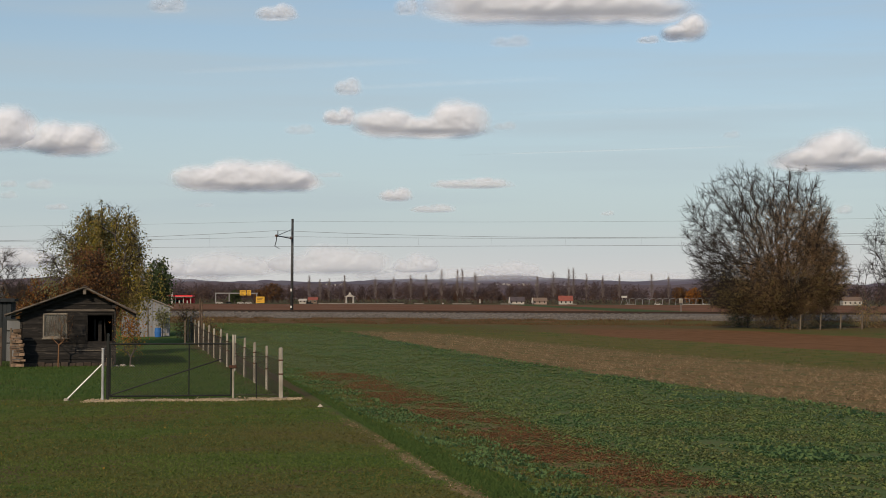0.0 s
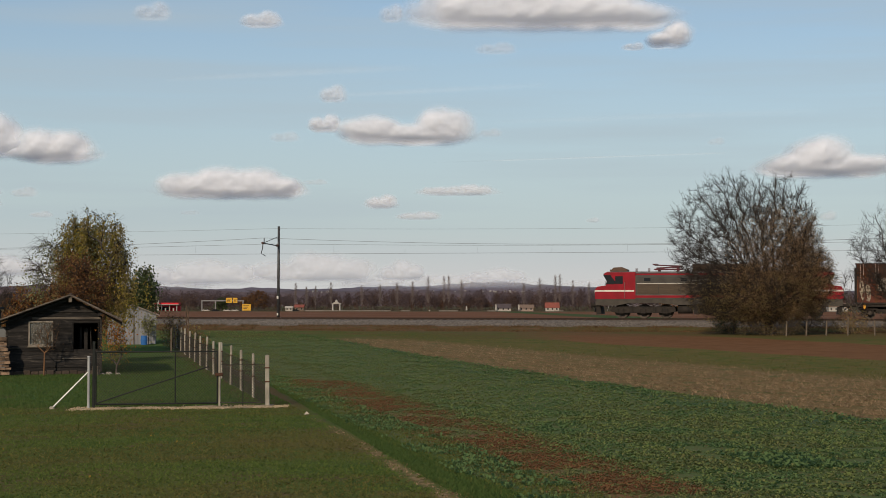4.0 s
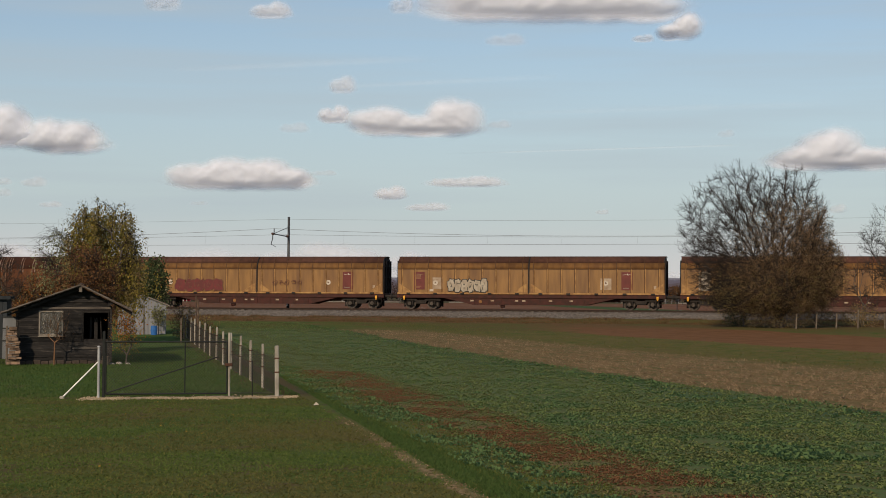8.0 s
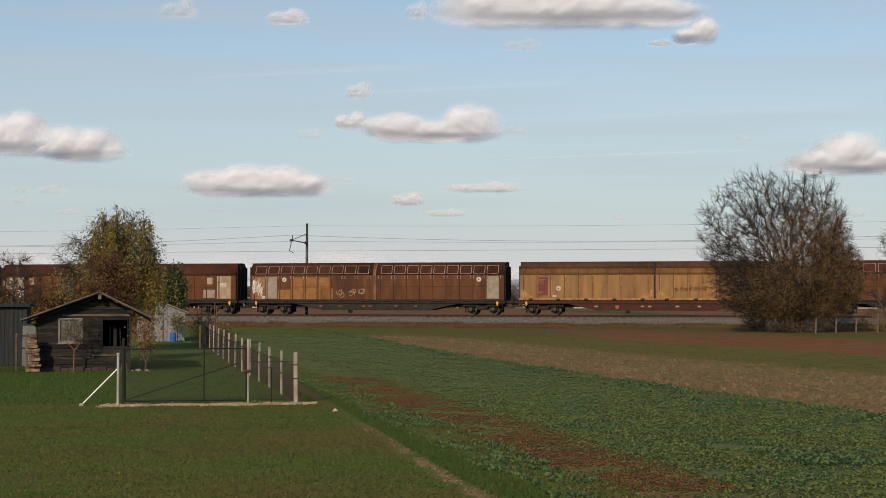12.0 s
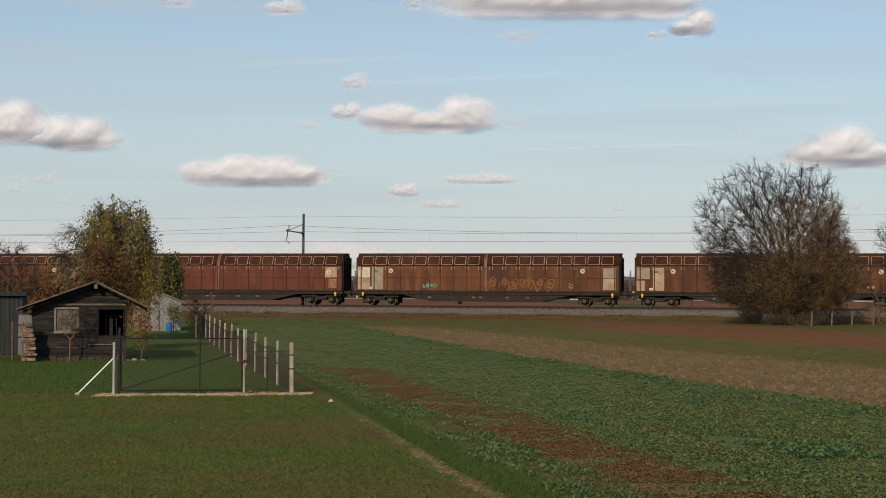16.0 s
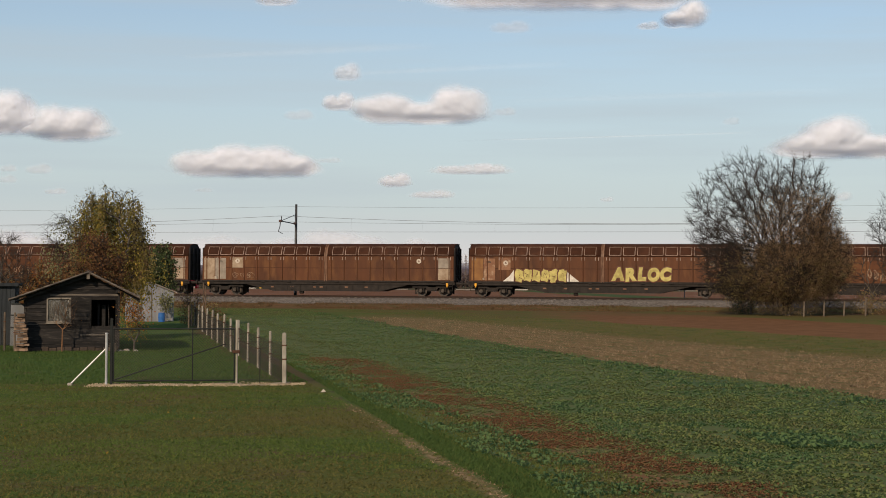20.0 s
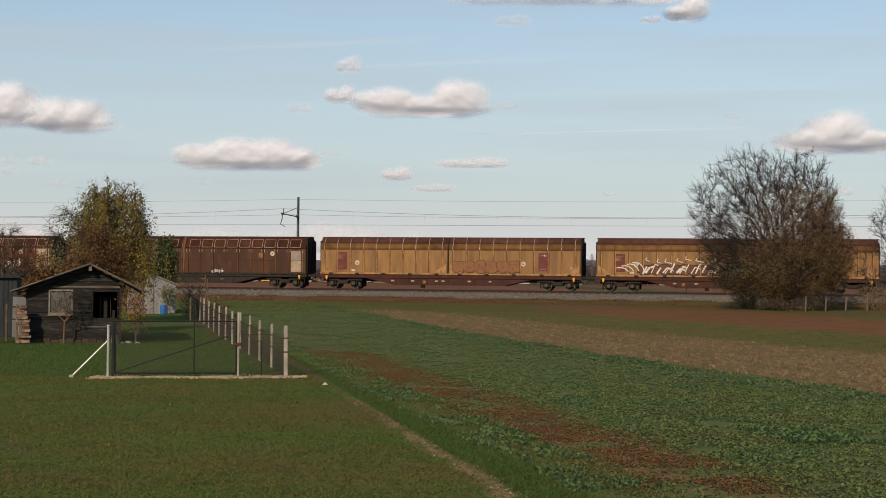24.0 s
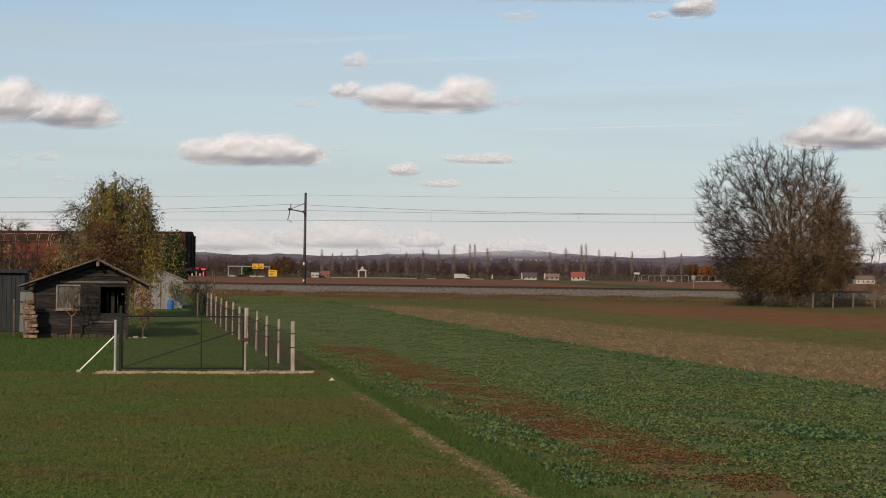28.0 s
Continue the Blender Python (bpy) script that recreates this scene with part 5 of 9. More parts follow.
    # roof gear
    rad = part("resistor_housing", Form().plate([(8.1, 3.93), (8.1, 4.52), (12.2, 4.52), (12.9, 4.05), (12.9, 3.93)], -0.85, 0.85), M_BROWN_LOUVRE, t, "brown louvred roof housing")
    for k in range(4):
        part("housing_rib", Form().box(8.08 + k * 1.36, 8.14 + k * 1.36, -0.88, 0.88, 3.93, 4.54), M_LROOF, rad)
    dp = Form().box(5.0, 7.3, -0.6, 0.6, 4.05, 4.16, 0.03).beam((5.1, -0.85, 4.50), (5.1, 0.85, 4.50), 0.34, 0.08)
    for yy in (-0.5, 0.5):
        dp.beam((5.2, yy, 4.20), (7.2, yy, 4.34), 0.09, 0.10).beam((7.3, yy, 4.36), (5.0, yy * 0.8, 4.46), 0.07, 0.08).tube((5.4, yy, 3.93), (5.4, yy, 4.2), 0.09, 0.09, 8).tube((6.9, yy, 3.93), (6.9, yy, 4.3), 0.09, 0.09, 8)
    down = part("lowered_pantograph", dp, M_LRED_P, t, "lowered red pantograph")
    up = part("raised_pantograph", Form().beam((15.6, -0.4, 4.2), (13.75, -0.35, 4.85), 0.09, 0.08).beam((15.6, 0.4, 4.2), (13.75, 0.35, 4.85), 0.09, 0.08)
              .beam((13.75, -0.35, 4.85), (15.7, -0.25, 5.30), 0.06, 0.05).beam((13.75, 0.35, 4.85), (15.7, 0.25, 5.30), 0.06, 0.05)
              .beam((13.75, 0, 4.85), (15.0, 0, 4.35), 0.04, 0.04), M_LRED_P, t, "raised pantograph", at=pose(0.3, 0, 0))
    part("contact_shoe", Form().box(15.45, 15.65, -0.85, 0.85, 5.30, 5.37, 0.02).box(15.85, 16.05, -0.85, 0.85, 5.30, 5.37, 0.02).box(15.4, 16.1, -0.3, 0.3, 5.24, 5.31, 0.02), M_STEEL, up)
    part("pantograph_base", Form().box(14.6, 16.4, -0.6, 0.6, 4.0, 4.18, 0.03).tube((14.8, 0, 3.93), (14.8, 0, 4.3), 0.12, 0.1, 8).tube((16.0, 0, 3.93), (16.0, 0, 4.35), 0.14, 0.1, 8), M_STEEL, up)
    for x in (3.6, 4.6, 7.7, 13.0, 13.5, 14.3, 16.8):
        ins = Form()
        for k in range(4):
            ins.tube((x, -0.3, 3.93 + 0.07 * k), (x, -0.3, 3.97 + 0.07 * k), 0.10, 0.10, 8)
        both("roof_insulator", ins, M_PORCELAIN)
    both("bus_bar", Form().tube((6.5, -0.3, 4.22), (7.2, -0.3, 4.22), 0.02, 0.02, 5).tube((12.7, -0.3, 4.22), (16.8, -0.3, 4.25), 0.02, 0.02, 5).tube((13.6, -0.3, 4.2), (13.75, -0.3, 4.55), 0.02, 0.02, 5), M_STEEL)
    # set the upper works to their heights over the waist
    seen = set()
    for ob in t.children_recursive:
        if ob.data.name not in seen:
            seen.add(ob.data.name)
            for p in ob.data.vertices:
                z = p.co.z
                p.co.z = z if z < 1.55 else 1.55 + (z - 1.55) * 0.93 if z < 3.93 else 3.763 + (z - 3.93) * (1.0 if z < 4.55 else 1.0 + 0.16 * min(1, (z - 4.55) / 0.6))
    RUNNING.append((t, -BODY0 - L - 0.02))
    return t


make_loco()


# ---- plants ----
M_BARK = mat("grey_brown_bark", (0.115, 0.098, 0.082), (0.068, 0.057, 0.048), 6, 0.9, 0.6, 25)
M_TWIG = mat("dark_twigs", (0.044, 0.035, 0.029), (0.030, 0.025, 0.021), 3, 0.9)
M_FARTREE = mat("distant_bare_wood", (0.080, 0.056, 0.050), (0.105, 0.070, 0.054), 0.08, 1.0, world=True)
L_RUSSET = leaf_mat("russet_leaves", (0.275, 0.178, 0.099), (0.313, 0.201, 0.108), (0.356, 0.232, 0.119), 0.55)
L_OLIVE = leaf_mat("olive_brown_leaves", (0.250, 0.195, 0.080), (0.290, 0.215, 0.088), None, 0.55)
L_BIRCH = leaf_mat("yellow_green_birch_leaves", (0.159, 0.139, 0.035), (0.254, 0.195, 0.045), (0.389, 0.277, 0.065))
L_GREYG = leaf_mat("grey_green_leaves", (0.138, 0.149, 0.075), (0.218, 0.207, 0.103))
L_COPPER = leaf_mat("copper_leaves", (0.105, 0.052, 0.027), (0.160, 0.080, 0.036), (0.20, 0.115, 0.05))
L_ORANGE = leaf_mat("orange_leaves", (0.24, 0.085, 0.024), (0.30, 0.135, 0.035))
L_YELLOW = leaf_mat("yellowing_leaves", (0.18, 0.15, 0.03), (0.30, 0.19, 0.04))
L_DARK = leaf_mat("dark_green_leaves", (0.046, 0.066, 0.028), (0.072, 0.092, 0.038))
L_CROP = leaf_mat("broad_green_crop_leaves", (0.205, 0.261, 0.084), (0.232, 0.276, 0.092), (0.292, 0.294, 0.112), 0.5)
L_CROPD = leaf_mat("bluish_crop_leaves", (0.136, 0.221, 0.086), (0.171, 0.252, 0.095), None, 0.5)
L_REDWEED = leaf_mat("reddish_withered_weeds", (0.304, 0.126, 0.065), (0.273, 0.158, 0.069), (0.336, 0.137, 0.071), 0.5)
L_WEED = leaf_mat("olive_field_weeds", (0.189, 0.217, 0.075), (0.217, 0.234, 0.085), (0.269, 0.224, 0.101), 0.5)
L_GARDEN = leaf_mat("garden_grass", (0.077, 0.127, 0.034), (0.101, 0.146, 0.041), (0.118, 0.151, 0.048), 0.55)
L_GRASS_B = leaf_mat("browned_lawn_grass", (0.134, 0.130, 0.040), (0.164, 0.148, 0.048), (0.186, 0.161, 0.064), 0.55)
L_GRASS_G = leaf_mat("fresh_lawn_grass", (0.108, 0.154, 0.037), (0.138, 0.178, 0.044), (0.166, 0.186, 0.055), 0.55)
L_GRASS = leaf_mat("lawn_grass", (0.123, 0.144, 0.036), (0.157, 0.168, 0.044), (0.185, 0.178, 0.055), 0.55)
L_STRAW = leaf_mat("pale_straw_stubble", (0.200, 0.134, 0.074), (0.340, 0.235, 0.140), (0.44, 0.31, 0.19))
L_DRY = leaf_mat("dry_bank_grass", (0.155, 0.082, 0.043), (0.118, 0.086, 0.036), (0.205, 0.120, 0.065))


def tubes(segs, sides=4):
    """Vertices and faces of tapered limbs; segs: arrays a, b, ra, rb."""
    a, b, ra, rb = segs
    d = b - a
    d /= np.maximum(np.linalg.norm(d, axis=1, keepdims=True), 1e-6)
    ref = np.where(np.abs(d[:, 2:3]) < 0.9, [[0, 0, 1.0]], [[1.0, 0, 0]])
    s = np.cross(d, ref)
    s /= np.linalg.norm(s, axis=1, keepdims=True)
    u = np.cross(s, d)
    ang = np.arange(sides) * 2 * np.pi / sides
    ring = s[:, None] * np.cos(ang)[None, :, None] + u[:, None] * np.sin(ang)[None, :, None]
    v = np.concatenate([a[:, None] + ring * ra[:, None, None], b[:, None] + ring * rb[:, None, None]], 1).reshape(-1, 3)
    k = np.arange(len(a)) * 2 * sides
    faces = []
    for i in range(sides):
        j = (i + 1) % sides
        faces.append(np.stack([k + i, k + j, k + sides + j, k + sides + i], 1))
    return v, np.concatenate(faces)


def leaves(points, size, rng, droop=0.0, ratio=0.6):
    """A bent quad leaf or leaf clump at each point."""
    n = len(points)
    d = rng.normal(size=(n, 3))
    d[:, 2] -= droop
    d /= np.linalg.norm(d, axis=1, keepdims=True)
    w = np.cross(d, rng.normal(size=(n, 3)))
    w /= np.linalg.norm(w, axis=1, keepdims=True)
    s = (size * rng.uniform(0.6, 1.4, n))[:, None]
    p = np.asarray(points)
    v = np.stack([p, p + d * s * 0.5 + w * s * ratio * 0.5, p + d * s, p + d * s * 0.5 - w * s * ratio * 0.5], 1).reshape(-1, 3)
    k = np.arange(n) * 4
    return v, np.stack([k, k + 1, k + 2, k + 3], 1)


def fast_mesh(name, v, f, material):
    me = bpy.data.meshes.new(name)
    v, f = np.asarray(v, dtype=np.float32), np.asarray(f, dtype=np.int32)
    me.vertices.add(len(v))
    me.vertices.foreach_set("co", v.ravel())
    n = f.shape[1]
    me.loops.add(f.size)
    me.loops.foreach_set("vertex_index", f.ravel())
    me.polygons.add(len(f))
    me.polygons.foreach_set("loop_start", np.arange(0, f.size, n, dtype=np.int32))
    me.update(calc_edges=True)
    me.materials.append(material)
    return me


def skeleton(rng, targets, base, fork, reach=0.55):
    """Joins target points into a branching tree from base over fork. Returns points, parents and how much each bears."""
    order = np.argsort(np.linalg.norm(targets - fork, axis=1))
    pts, par, cost = [base, fork], [0, 0], [0.0, float(np.linalg.norm(fork - base))]
    P = np.zeros((len(targets) * 2 + 2, 3))
    C = np.zeros(len(P))
    P[0], P[1], C[0], C[1] = base, fork, 99, 0
    n = 2
    parent = [0, 0]
    for i in order:
        t = targets[i]
        dd = np.linalg.norm(P[:n] - t, axis=1)
        k = int(np.argmin(dd + reach * C[:n] + (np.arange(n) == 0) * 99))
        # one bent joint on the way, so that limbs curve
        mid = P[k] * 0.45 + t * 0.55 + rng.normal(size=3) * dd[k] * 0.10
        mid[2] += 0.06 * dd[k]
        P[n], C[n] = mid, C[k] + 0.5 * dd[k]
        parent.append(k)
        P[n + 1], C[n + 1] = t, C[k] + dd[k]
        parent.append(n)
        n += 2
    P = P[:n]
    load = np.ones(n)
    for i in range(n - 1, 1, -1):
        load[parent[i]] += load[i]
    load[0] = load[1] + 1
    return P, np.array(parent), load


def tree(name, label, at, rng_seed, envelope, count, trunk_r, foliage, bark=None, twig=0.5, twigs=5, fork=(0, 0, 1.2), twig_r=0.008, droop=0.0, category="tree", reach=0.55, power=0.5, wander=0.55, hang=0.0, out=None, strands=0):
    """envelope(rng, n) gives n points of the crown; foliage: rows of (material, how many, leaf size, droop, region test)."""
    rng = np.random.default_rng(rng_seed)
    t = thing(name, label, category, pose(*at))
    P, par, load = skeleton(rng, envelope(rng, count), np.zeros(3), np.array(fork, float), reach)
    idx = np.arange(1, len(P))
    r = trunk_r * (load / load[0]) ** power
    r = np.maximum(r, twig_r * 1.3)
    a, b = P[par[idx]], P[idx]
    ra, rb = np.minimum(r[par[idx]], r[idx] * 1.7), r[idx]
    big = r[idx] > trunk_r * 0.16
    v, f = tubes((a[big], b[big], ra[big], rb[big]), 7)
    part("trunk", fast_mesh("trunk", v, f, bark or M_BARK), None, t)
    v, f = tubes((a[~big], b[~big], ra[~big], rb[~big]), 4)
    tagged(part("branching", fast_mesh("branching", v, f, M_TWIG), None, t), kind="stuff")
    # twigs at the ends and along thin limbs
    thin = idx[r[idx] < trunk_r * 0.25]
    src = np.repeat(thin, twigs)
    d0 = P[src] - P[par[src]]
    d0 /= np.maximum(np.linalg.norm(d0, axis=1, keepdims=True), 1e-6)
    d = d0 * 0.8 + rng.normal(size=d0.shape) * wander
    if out is not None:
        o = P[src] - np.array(out)
        d += 0.40 * o / np.maximum(np.linalg.norm(o, axis=1, keepdims=True), 0.3)
    d[:, 2] += 0.12 - droop
    d /= np.linalg.norm(d, axis=1, keepdims=True)
    ln = twig * rng.uniform(0.4, 1.2, len(src))[:, None]
    p0 = P[src]
    p1 = p0 + d * ln * 0.55
    d2 = d + rng.normal(size=d.shape) * 0.3
    d2[:, 2] -= droop * 1.5
    p2 = p1 + d2 / np.linalg.norm(d2, axis=1, keepdims=True) * ln * 0.5
    w = np.full(len(src), twig_r)
    v1, f1 = tubes((p0, p1, w, w * 0.8), 3)
    v2, f2 = tubes((p1, p2, w * 0.8, w * 0.45), 3)
    part("crown", fast_mesh("crown", np.concatenate([v1, v2]), np.concatenate([f1, f2 + len(v1)]), M_TWIG), None, t)
    ends = np.concatenate([p1, p2, P[idx]])
    for m, n, size, dr, test in foliage:
        ok = ends[test(ends)]
        if len(ok) == 0:
            continue
        if strands:
            ok = ok[rng.integers(0, len(ok), strands)]
        pts = ok[rng.integers(0, len(ok), n)] + rng.normal(size=(n, 3)) * (0.16 if not hang else 0.10)
        pts[:, 2] -= rng.random(n) ** 1.3 * hang
        v, f = leaves(pts, size, rng, dr)
        part("foliage", fast_mesh("foliage", v, f, m), None, t)
    return t


def grown_tree(label, at, seed, inside, heart, heads, stem_r, orders, foliage, fork_z=1.0):
    """A spreading tree: limbs bow up from a short bole to heads on the crown's edge; orders of branches leave them along their run and bend to places in the crown."""
    rng = np.random.default_rng(seed)
    heart, root = np.array(heart, float), np.array([0, 0, fork_z])
    t = thing("field_tree", label, "tree", pose(*at))

    def place(lo, hi):
        """A place in the crown, at a share lo to hi of the way from its heart to its edge."""
        while True:
            d = rng.normal(size=3)
            d /= np.linalg.norm(d)
            a, b = 0.0, 16.0
            for _ in range(12):
                m = (a + b) / 2
                a, b = (m, b) if inside(*(heart + d * m)) else (a, m)
            p = heart + d * a * rng.uniform(lo, hi)
            if p[2] > rng.uniform(0.7, 1.9):
                return p

    def bow(p0, tangent, p2, n, jitter):
        """Points of a limb that leaves along tangent and bends to p2."""
        far = np.linalg.norm(p2 - p0)
        p1 = p0 + tangent * far * 0.45
        u = np.linspace(0, 1, n + 1)[:, None]
        c = (1 - u) ** 2 * p0 + 2 * u * (1 - u) * p1 + u ** 2 * p2
        c[1:-1] += rng.normal(size=(n - 1, 3)) * jitter * far / n
        return c

    limbs = []
    for hx, hy, hz, k in heads:
        low = np.array([hx * 0.03, hy * 0.03, fork_z * rng.uniform(0.5, 1.1)])
        lean = np.array([hx * 0.30, hy * 0.30, hz * 0.55])
        c = bow(low, lean / np.linalg.norm(lean), np.array([hx, hy, hz]), 14, 0.16)
        r = stem_r * k * np.linspace(1, 0.16, 15)
        limbs.append((c, r))
        v, f = tubes((c[:-1], c[1:], r[:-1], r[1:]), 7)
        part("limb", fast_mesh("limb", v, f, M_BARK), None, t)
    a = np.array([[0, 0, -0.15], [0, 0, 0.45]])
    v, f = tubes((a, a + [[0, 0, 0.65], [0.02, 0, fork_z]], np.array([stem_r * 2.3, stem_r * 1.9]), np.array([stem_r * 1.9, stem_r * 1.3])), 9)
    part("trunk", fast_mesh("trunk", v, f, M_BARK), None, t)
    nodes = [np.concatenate([c[3:-1] for c, _ in limbs]), np.concatenate([(c[4:] - c[3:-1]) for c, _ in limbs]), np.concatenate([r[3:-1] for _, r in limbs])]
    nodes[1] /= np.linalg.norm(nodes[1], axis=1, keepdims=True)
    tips, runs = [], []
    for name, count, lo, hi, steps in orders:
        made = []
        for _ in range(count):
            p = place(lo, hi)
            way = p - nodes[0]
            dist = np.linalg.norm(way, axis=1)
            turn = 1 - (way * nodes[1]).sum(1) / np.maximum(dist, 1e-3)
            out = p - root
            side = 1 - way @ (out / np.linalg.norm(out)) / np.maximum(dist, 1e-3)
            k = int(np.argmin(dist * (1 + 1.2 * turn + 1.2 * side) + 0.15))
            if dist[k] < 0.15:
                continue
            c = bow(nodes[0][k], nodes[1][k], p, steps, 0.11)
            r0 = min(nodes[2][k] * 0.66, 0.012 + 0.011 * dist[k])
            made.append((c, np.linspace(r0, 0.0075, steps + 1)))
        a, b = np.concatenate([c[:-1] for c, _ in made]), np.concatenate([c[1:] for c, _ in made])
        ra, rb = np.concatenate([r[:-1] for _, r in made]), np.concatenate([r[1:] for _, r in made])
        v, f = tubes((a, b, ra, rb), 4)
        tagged(part(name, fast_mesh(name, v, f, M_TWIG), None, t), kind="stuff")
        d = (b - a) / np.maximum(np.linalg.norm(b - a, axis=1, keepdims=True), 1e-6)
        nodes = [np.concatenate([nodes[0], b]), np.concatenate([nodes[1], d]), np.concatenate([nodes[2], rb])]
        tips.append(b), runs.append(d)
    # twigs along the last two orders
    p0, d0 = np.concatenate(tips[-2:]), np.concatenate(runs[-2:])
    src = np.repeat(np.arange(len(p0)), 2)
    o = p0[src] - heart
    o /= np.maximum(np.linalg.norm(o, axis=1, keepdims=True), 0.3)
    d = d0[src] * 0.85 + rng.normal(size=(len(src), 3)) * 0.40 + o * 0.3
    d /= np.linalg.norm(d, axis=1, keepdims=True)
    ln = rng.uniform(0.16, 0.5, len(src))[:, None]
    p1 = p0[src] + d * ln * 0.5
    d2 = d + rng.normal(size=d.shape) * 0.45 + np.array([[0, 0, 0.15]])
    p2 = p1 + d2 / np.linalg.norm(d2, axis=1, keepdims=True) * ln * 0.5
    w = np.full(len(src), 0.0062)
    v1, f1 = tubes((p0[src], p1, w, w * 0.85), 3)
    v2, f2 = tubes((p1, p2, w * 0.85, w * 0.6), 3)
    tagged(part("twig", fast_mesh("twig", np.concatenate([v1, v2]), np.concatenate([f1, f2 + len(v1)]), M_TWIG), None, t), kind="stuff")
    ends = np.concatenate([p1, p2])
    ends = ends[~((ends[:, 1] < 0.6) & (np.abs(ends[:, 0]) < 0.35 + 0.22 * ends[:, 2]) & (ends[:, 2] < 3.4) & (rng.random(len(ends)) < 0.7))]
    for m, n, size, test in foliage:
        ok = ends[test(ends, rng)]
        ok = ok[rng.integers(0, len(ok), n // 6)]
        pts = ok[rng.integers(0, len(ok), n)] + rng.normal(size=(n, 3)) * 0.13
        v, f = leaves(pts, size, rng, 0.5)
        tagged(part("foliage", fast_mesh("foliage", v, f, m), None, t), kind="stuff")
    return t


def dome(cx, cz, rx, rz, ry, lo=-1.0, hollow=0.35):
    """Points in an egg-shaped crown, denser towards its outside."""
    def pick(rng, n):
        out = []
        while len(out) < n:
            p = rng.uniform(-1, 1, 3)
            d = np.linalg.norm(p)
            if hollow * rng.random() < d < 1 and p[2] > lo:
                out.append((cx + p[0] * rx, p[1] * ry, cz + p[2] * rz))
        return np.array(out)
    return pick


def both_domes(*rows):
    def pick(rng, n):
        tot = sum(k for k, _ in rows)
        return np.concatenate([d(rng, max(2, int(n * k / tot))) for k, d in rows])
    return pick


def every(e):
    return np.ones(len(e), bool)


def make_trees():
    def crown(x, y, z):
        y2 = (y / 4.3) ** 2
        return (((x + 2.55) / 4.2) ** 2 + ((z - 6.7) / 4.45) ** 2 + y2 < 1 or ((x - 0.7) / 2.6) ** 2 + ((z - 6.4) / 4.6) ** 2 + y2 < 1
                or ((x + 0.9) / 5.3) ** 2 + ((z - 3.9) / 3.6) ** 2 + y2 < 1)
    heads = ((-5.6, 0.5, 7.0, 0.75), (-4.8, -1.2, 9.3, 0.95), (-3.6, 0.4, 10.3, 0.8), (-2.4, 1.0, 10.6, 1.0), (-1.0, -0.6, 10.0, 0.8), (0.5, 0.4, 10.7, 0.95), (1.8, -1.0, 9.4, 0.8), (3.0, 0.8, 7.6, 0.8), (3.9, -0.8, 4.6, 0.6), (-5.6, -0.8, 4.2, 0.6), (-1.5, -3.4, 8.2, 0.7), (0.3, 3.4, 8.5, 0.7), (-3.2, 2.8, 8.0, 0.7), (1.6, -3.0, 5.5, 0.6), (-3.0, -3.0, 5.0, 0.6))
    grown_tree("broad half-bare tree keeping russet leaves in its lower crown", (22.9, 106.3, 0.55), 11, crown, (-0.8, 0, 3.6), heads, 0.135,
               (("bough", 220, 0.75, 0.98, 9), ("branch", 1500, 0.55, 1.0, 6), ("branching", 5800, 0.62, 1.03, 4)),
               [(L_RUSSET, 58000, 0.078, lambda e, g: (((e[:, 0] - 0.3) / 3.9) ** 2 + ((e[:, 2] - 4.0) / 5.0) ** 2 < g.uniform(0.5, 1.15, len(e)))),
                (L_OLIVE, 24000, 0.078, lambda e, g: (e[:, 2] < 3.6 + 0.10 * e[:, 0] + g.normal(size=len(e)) * 0.6) & (e[:, 0] > -5.0 + g.normal(size=len(e)) * 0.5)),
                (L_RUSSET, 25000, 0.07, lambda e, g: (e[:, 0] > -1.0 + g.normal(size=len(e)) * 0.5) & (e[:, 2] < 8.0))])
    # low suckers that hide the bole
    tree("undergrowth_bush", "russet suckers round the foot of the big tree", (22.7, 105.0, 0.55), 45, dome(0, 0.7, 2.6, 0.9, 1.0), 150, 0.03,
         [(L_OLIVE, 1000, 0.075, 0.2, every), (L_RUSSET, 1000, 0.075, 0.2, every)], twig=0.45, twigs=6, fork=(0, 0, 0.3), category="bush")
    grown_tree("bare spreading tree behind the field fence", (31.9, 106.6, 0.6), 12, lambda x, y, z: (x / 3.7) ** 2 + (y / 3.4) ** 2 + ((z - 5.6) / 3.6) ** 2 < 1, (0, 0, 4.0),
               ((-3.0, 0.3, 5.4, 0.8), (-2.0, -0.8, 8.2, 1.0), (-0.5, 0.9, 9.0, 1.0), (1.4, -0.5, 8.4, 1.0), (2.8, 0.6, 6.0, 0.8), (-2.6, 1.2, 4.0, 0.6)), 0.10,
               (("bough", 90, 0.70, 0.97, 8), ("branch", 420, 0.45, 1.0, 6), ("branching", 900, 0.45, 1.0, 4)), [])
    tree("sapling", "thin bare sapling by the railway", (31.0, 115.5, 0.65), 13, dome(0, 2.7, 1.5, 1.9, 1.2), 60, 0.07, [], twig=0.5, twigs=5, fork=(0, 0, 1.0), twig_r=0.008)
    birch = both_domes((0.6, dome(-0.1, 4.9, 1.55, 2.15, 1.6, -0.9)), (0.34, dome(-1.75, 4.35, 1.25, 1.35, 1.2)), (0.25, dome(1.0, 3.6, 0.75, 1.9, 0.9)))
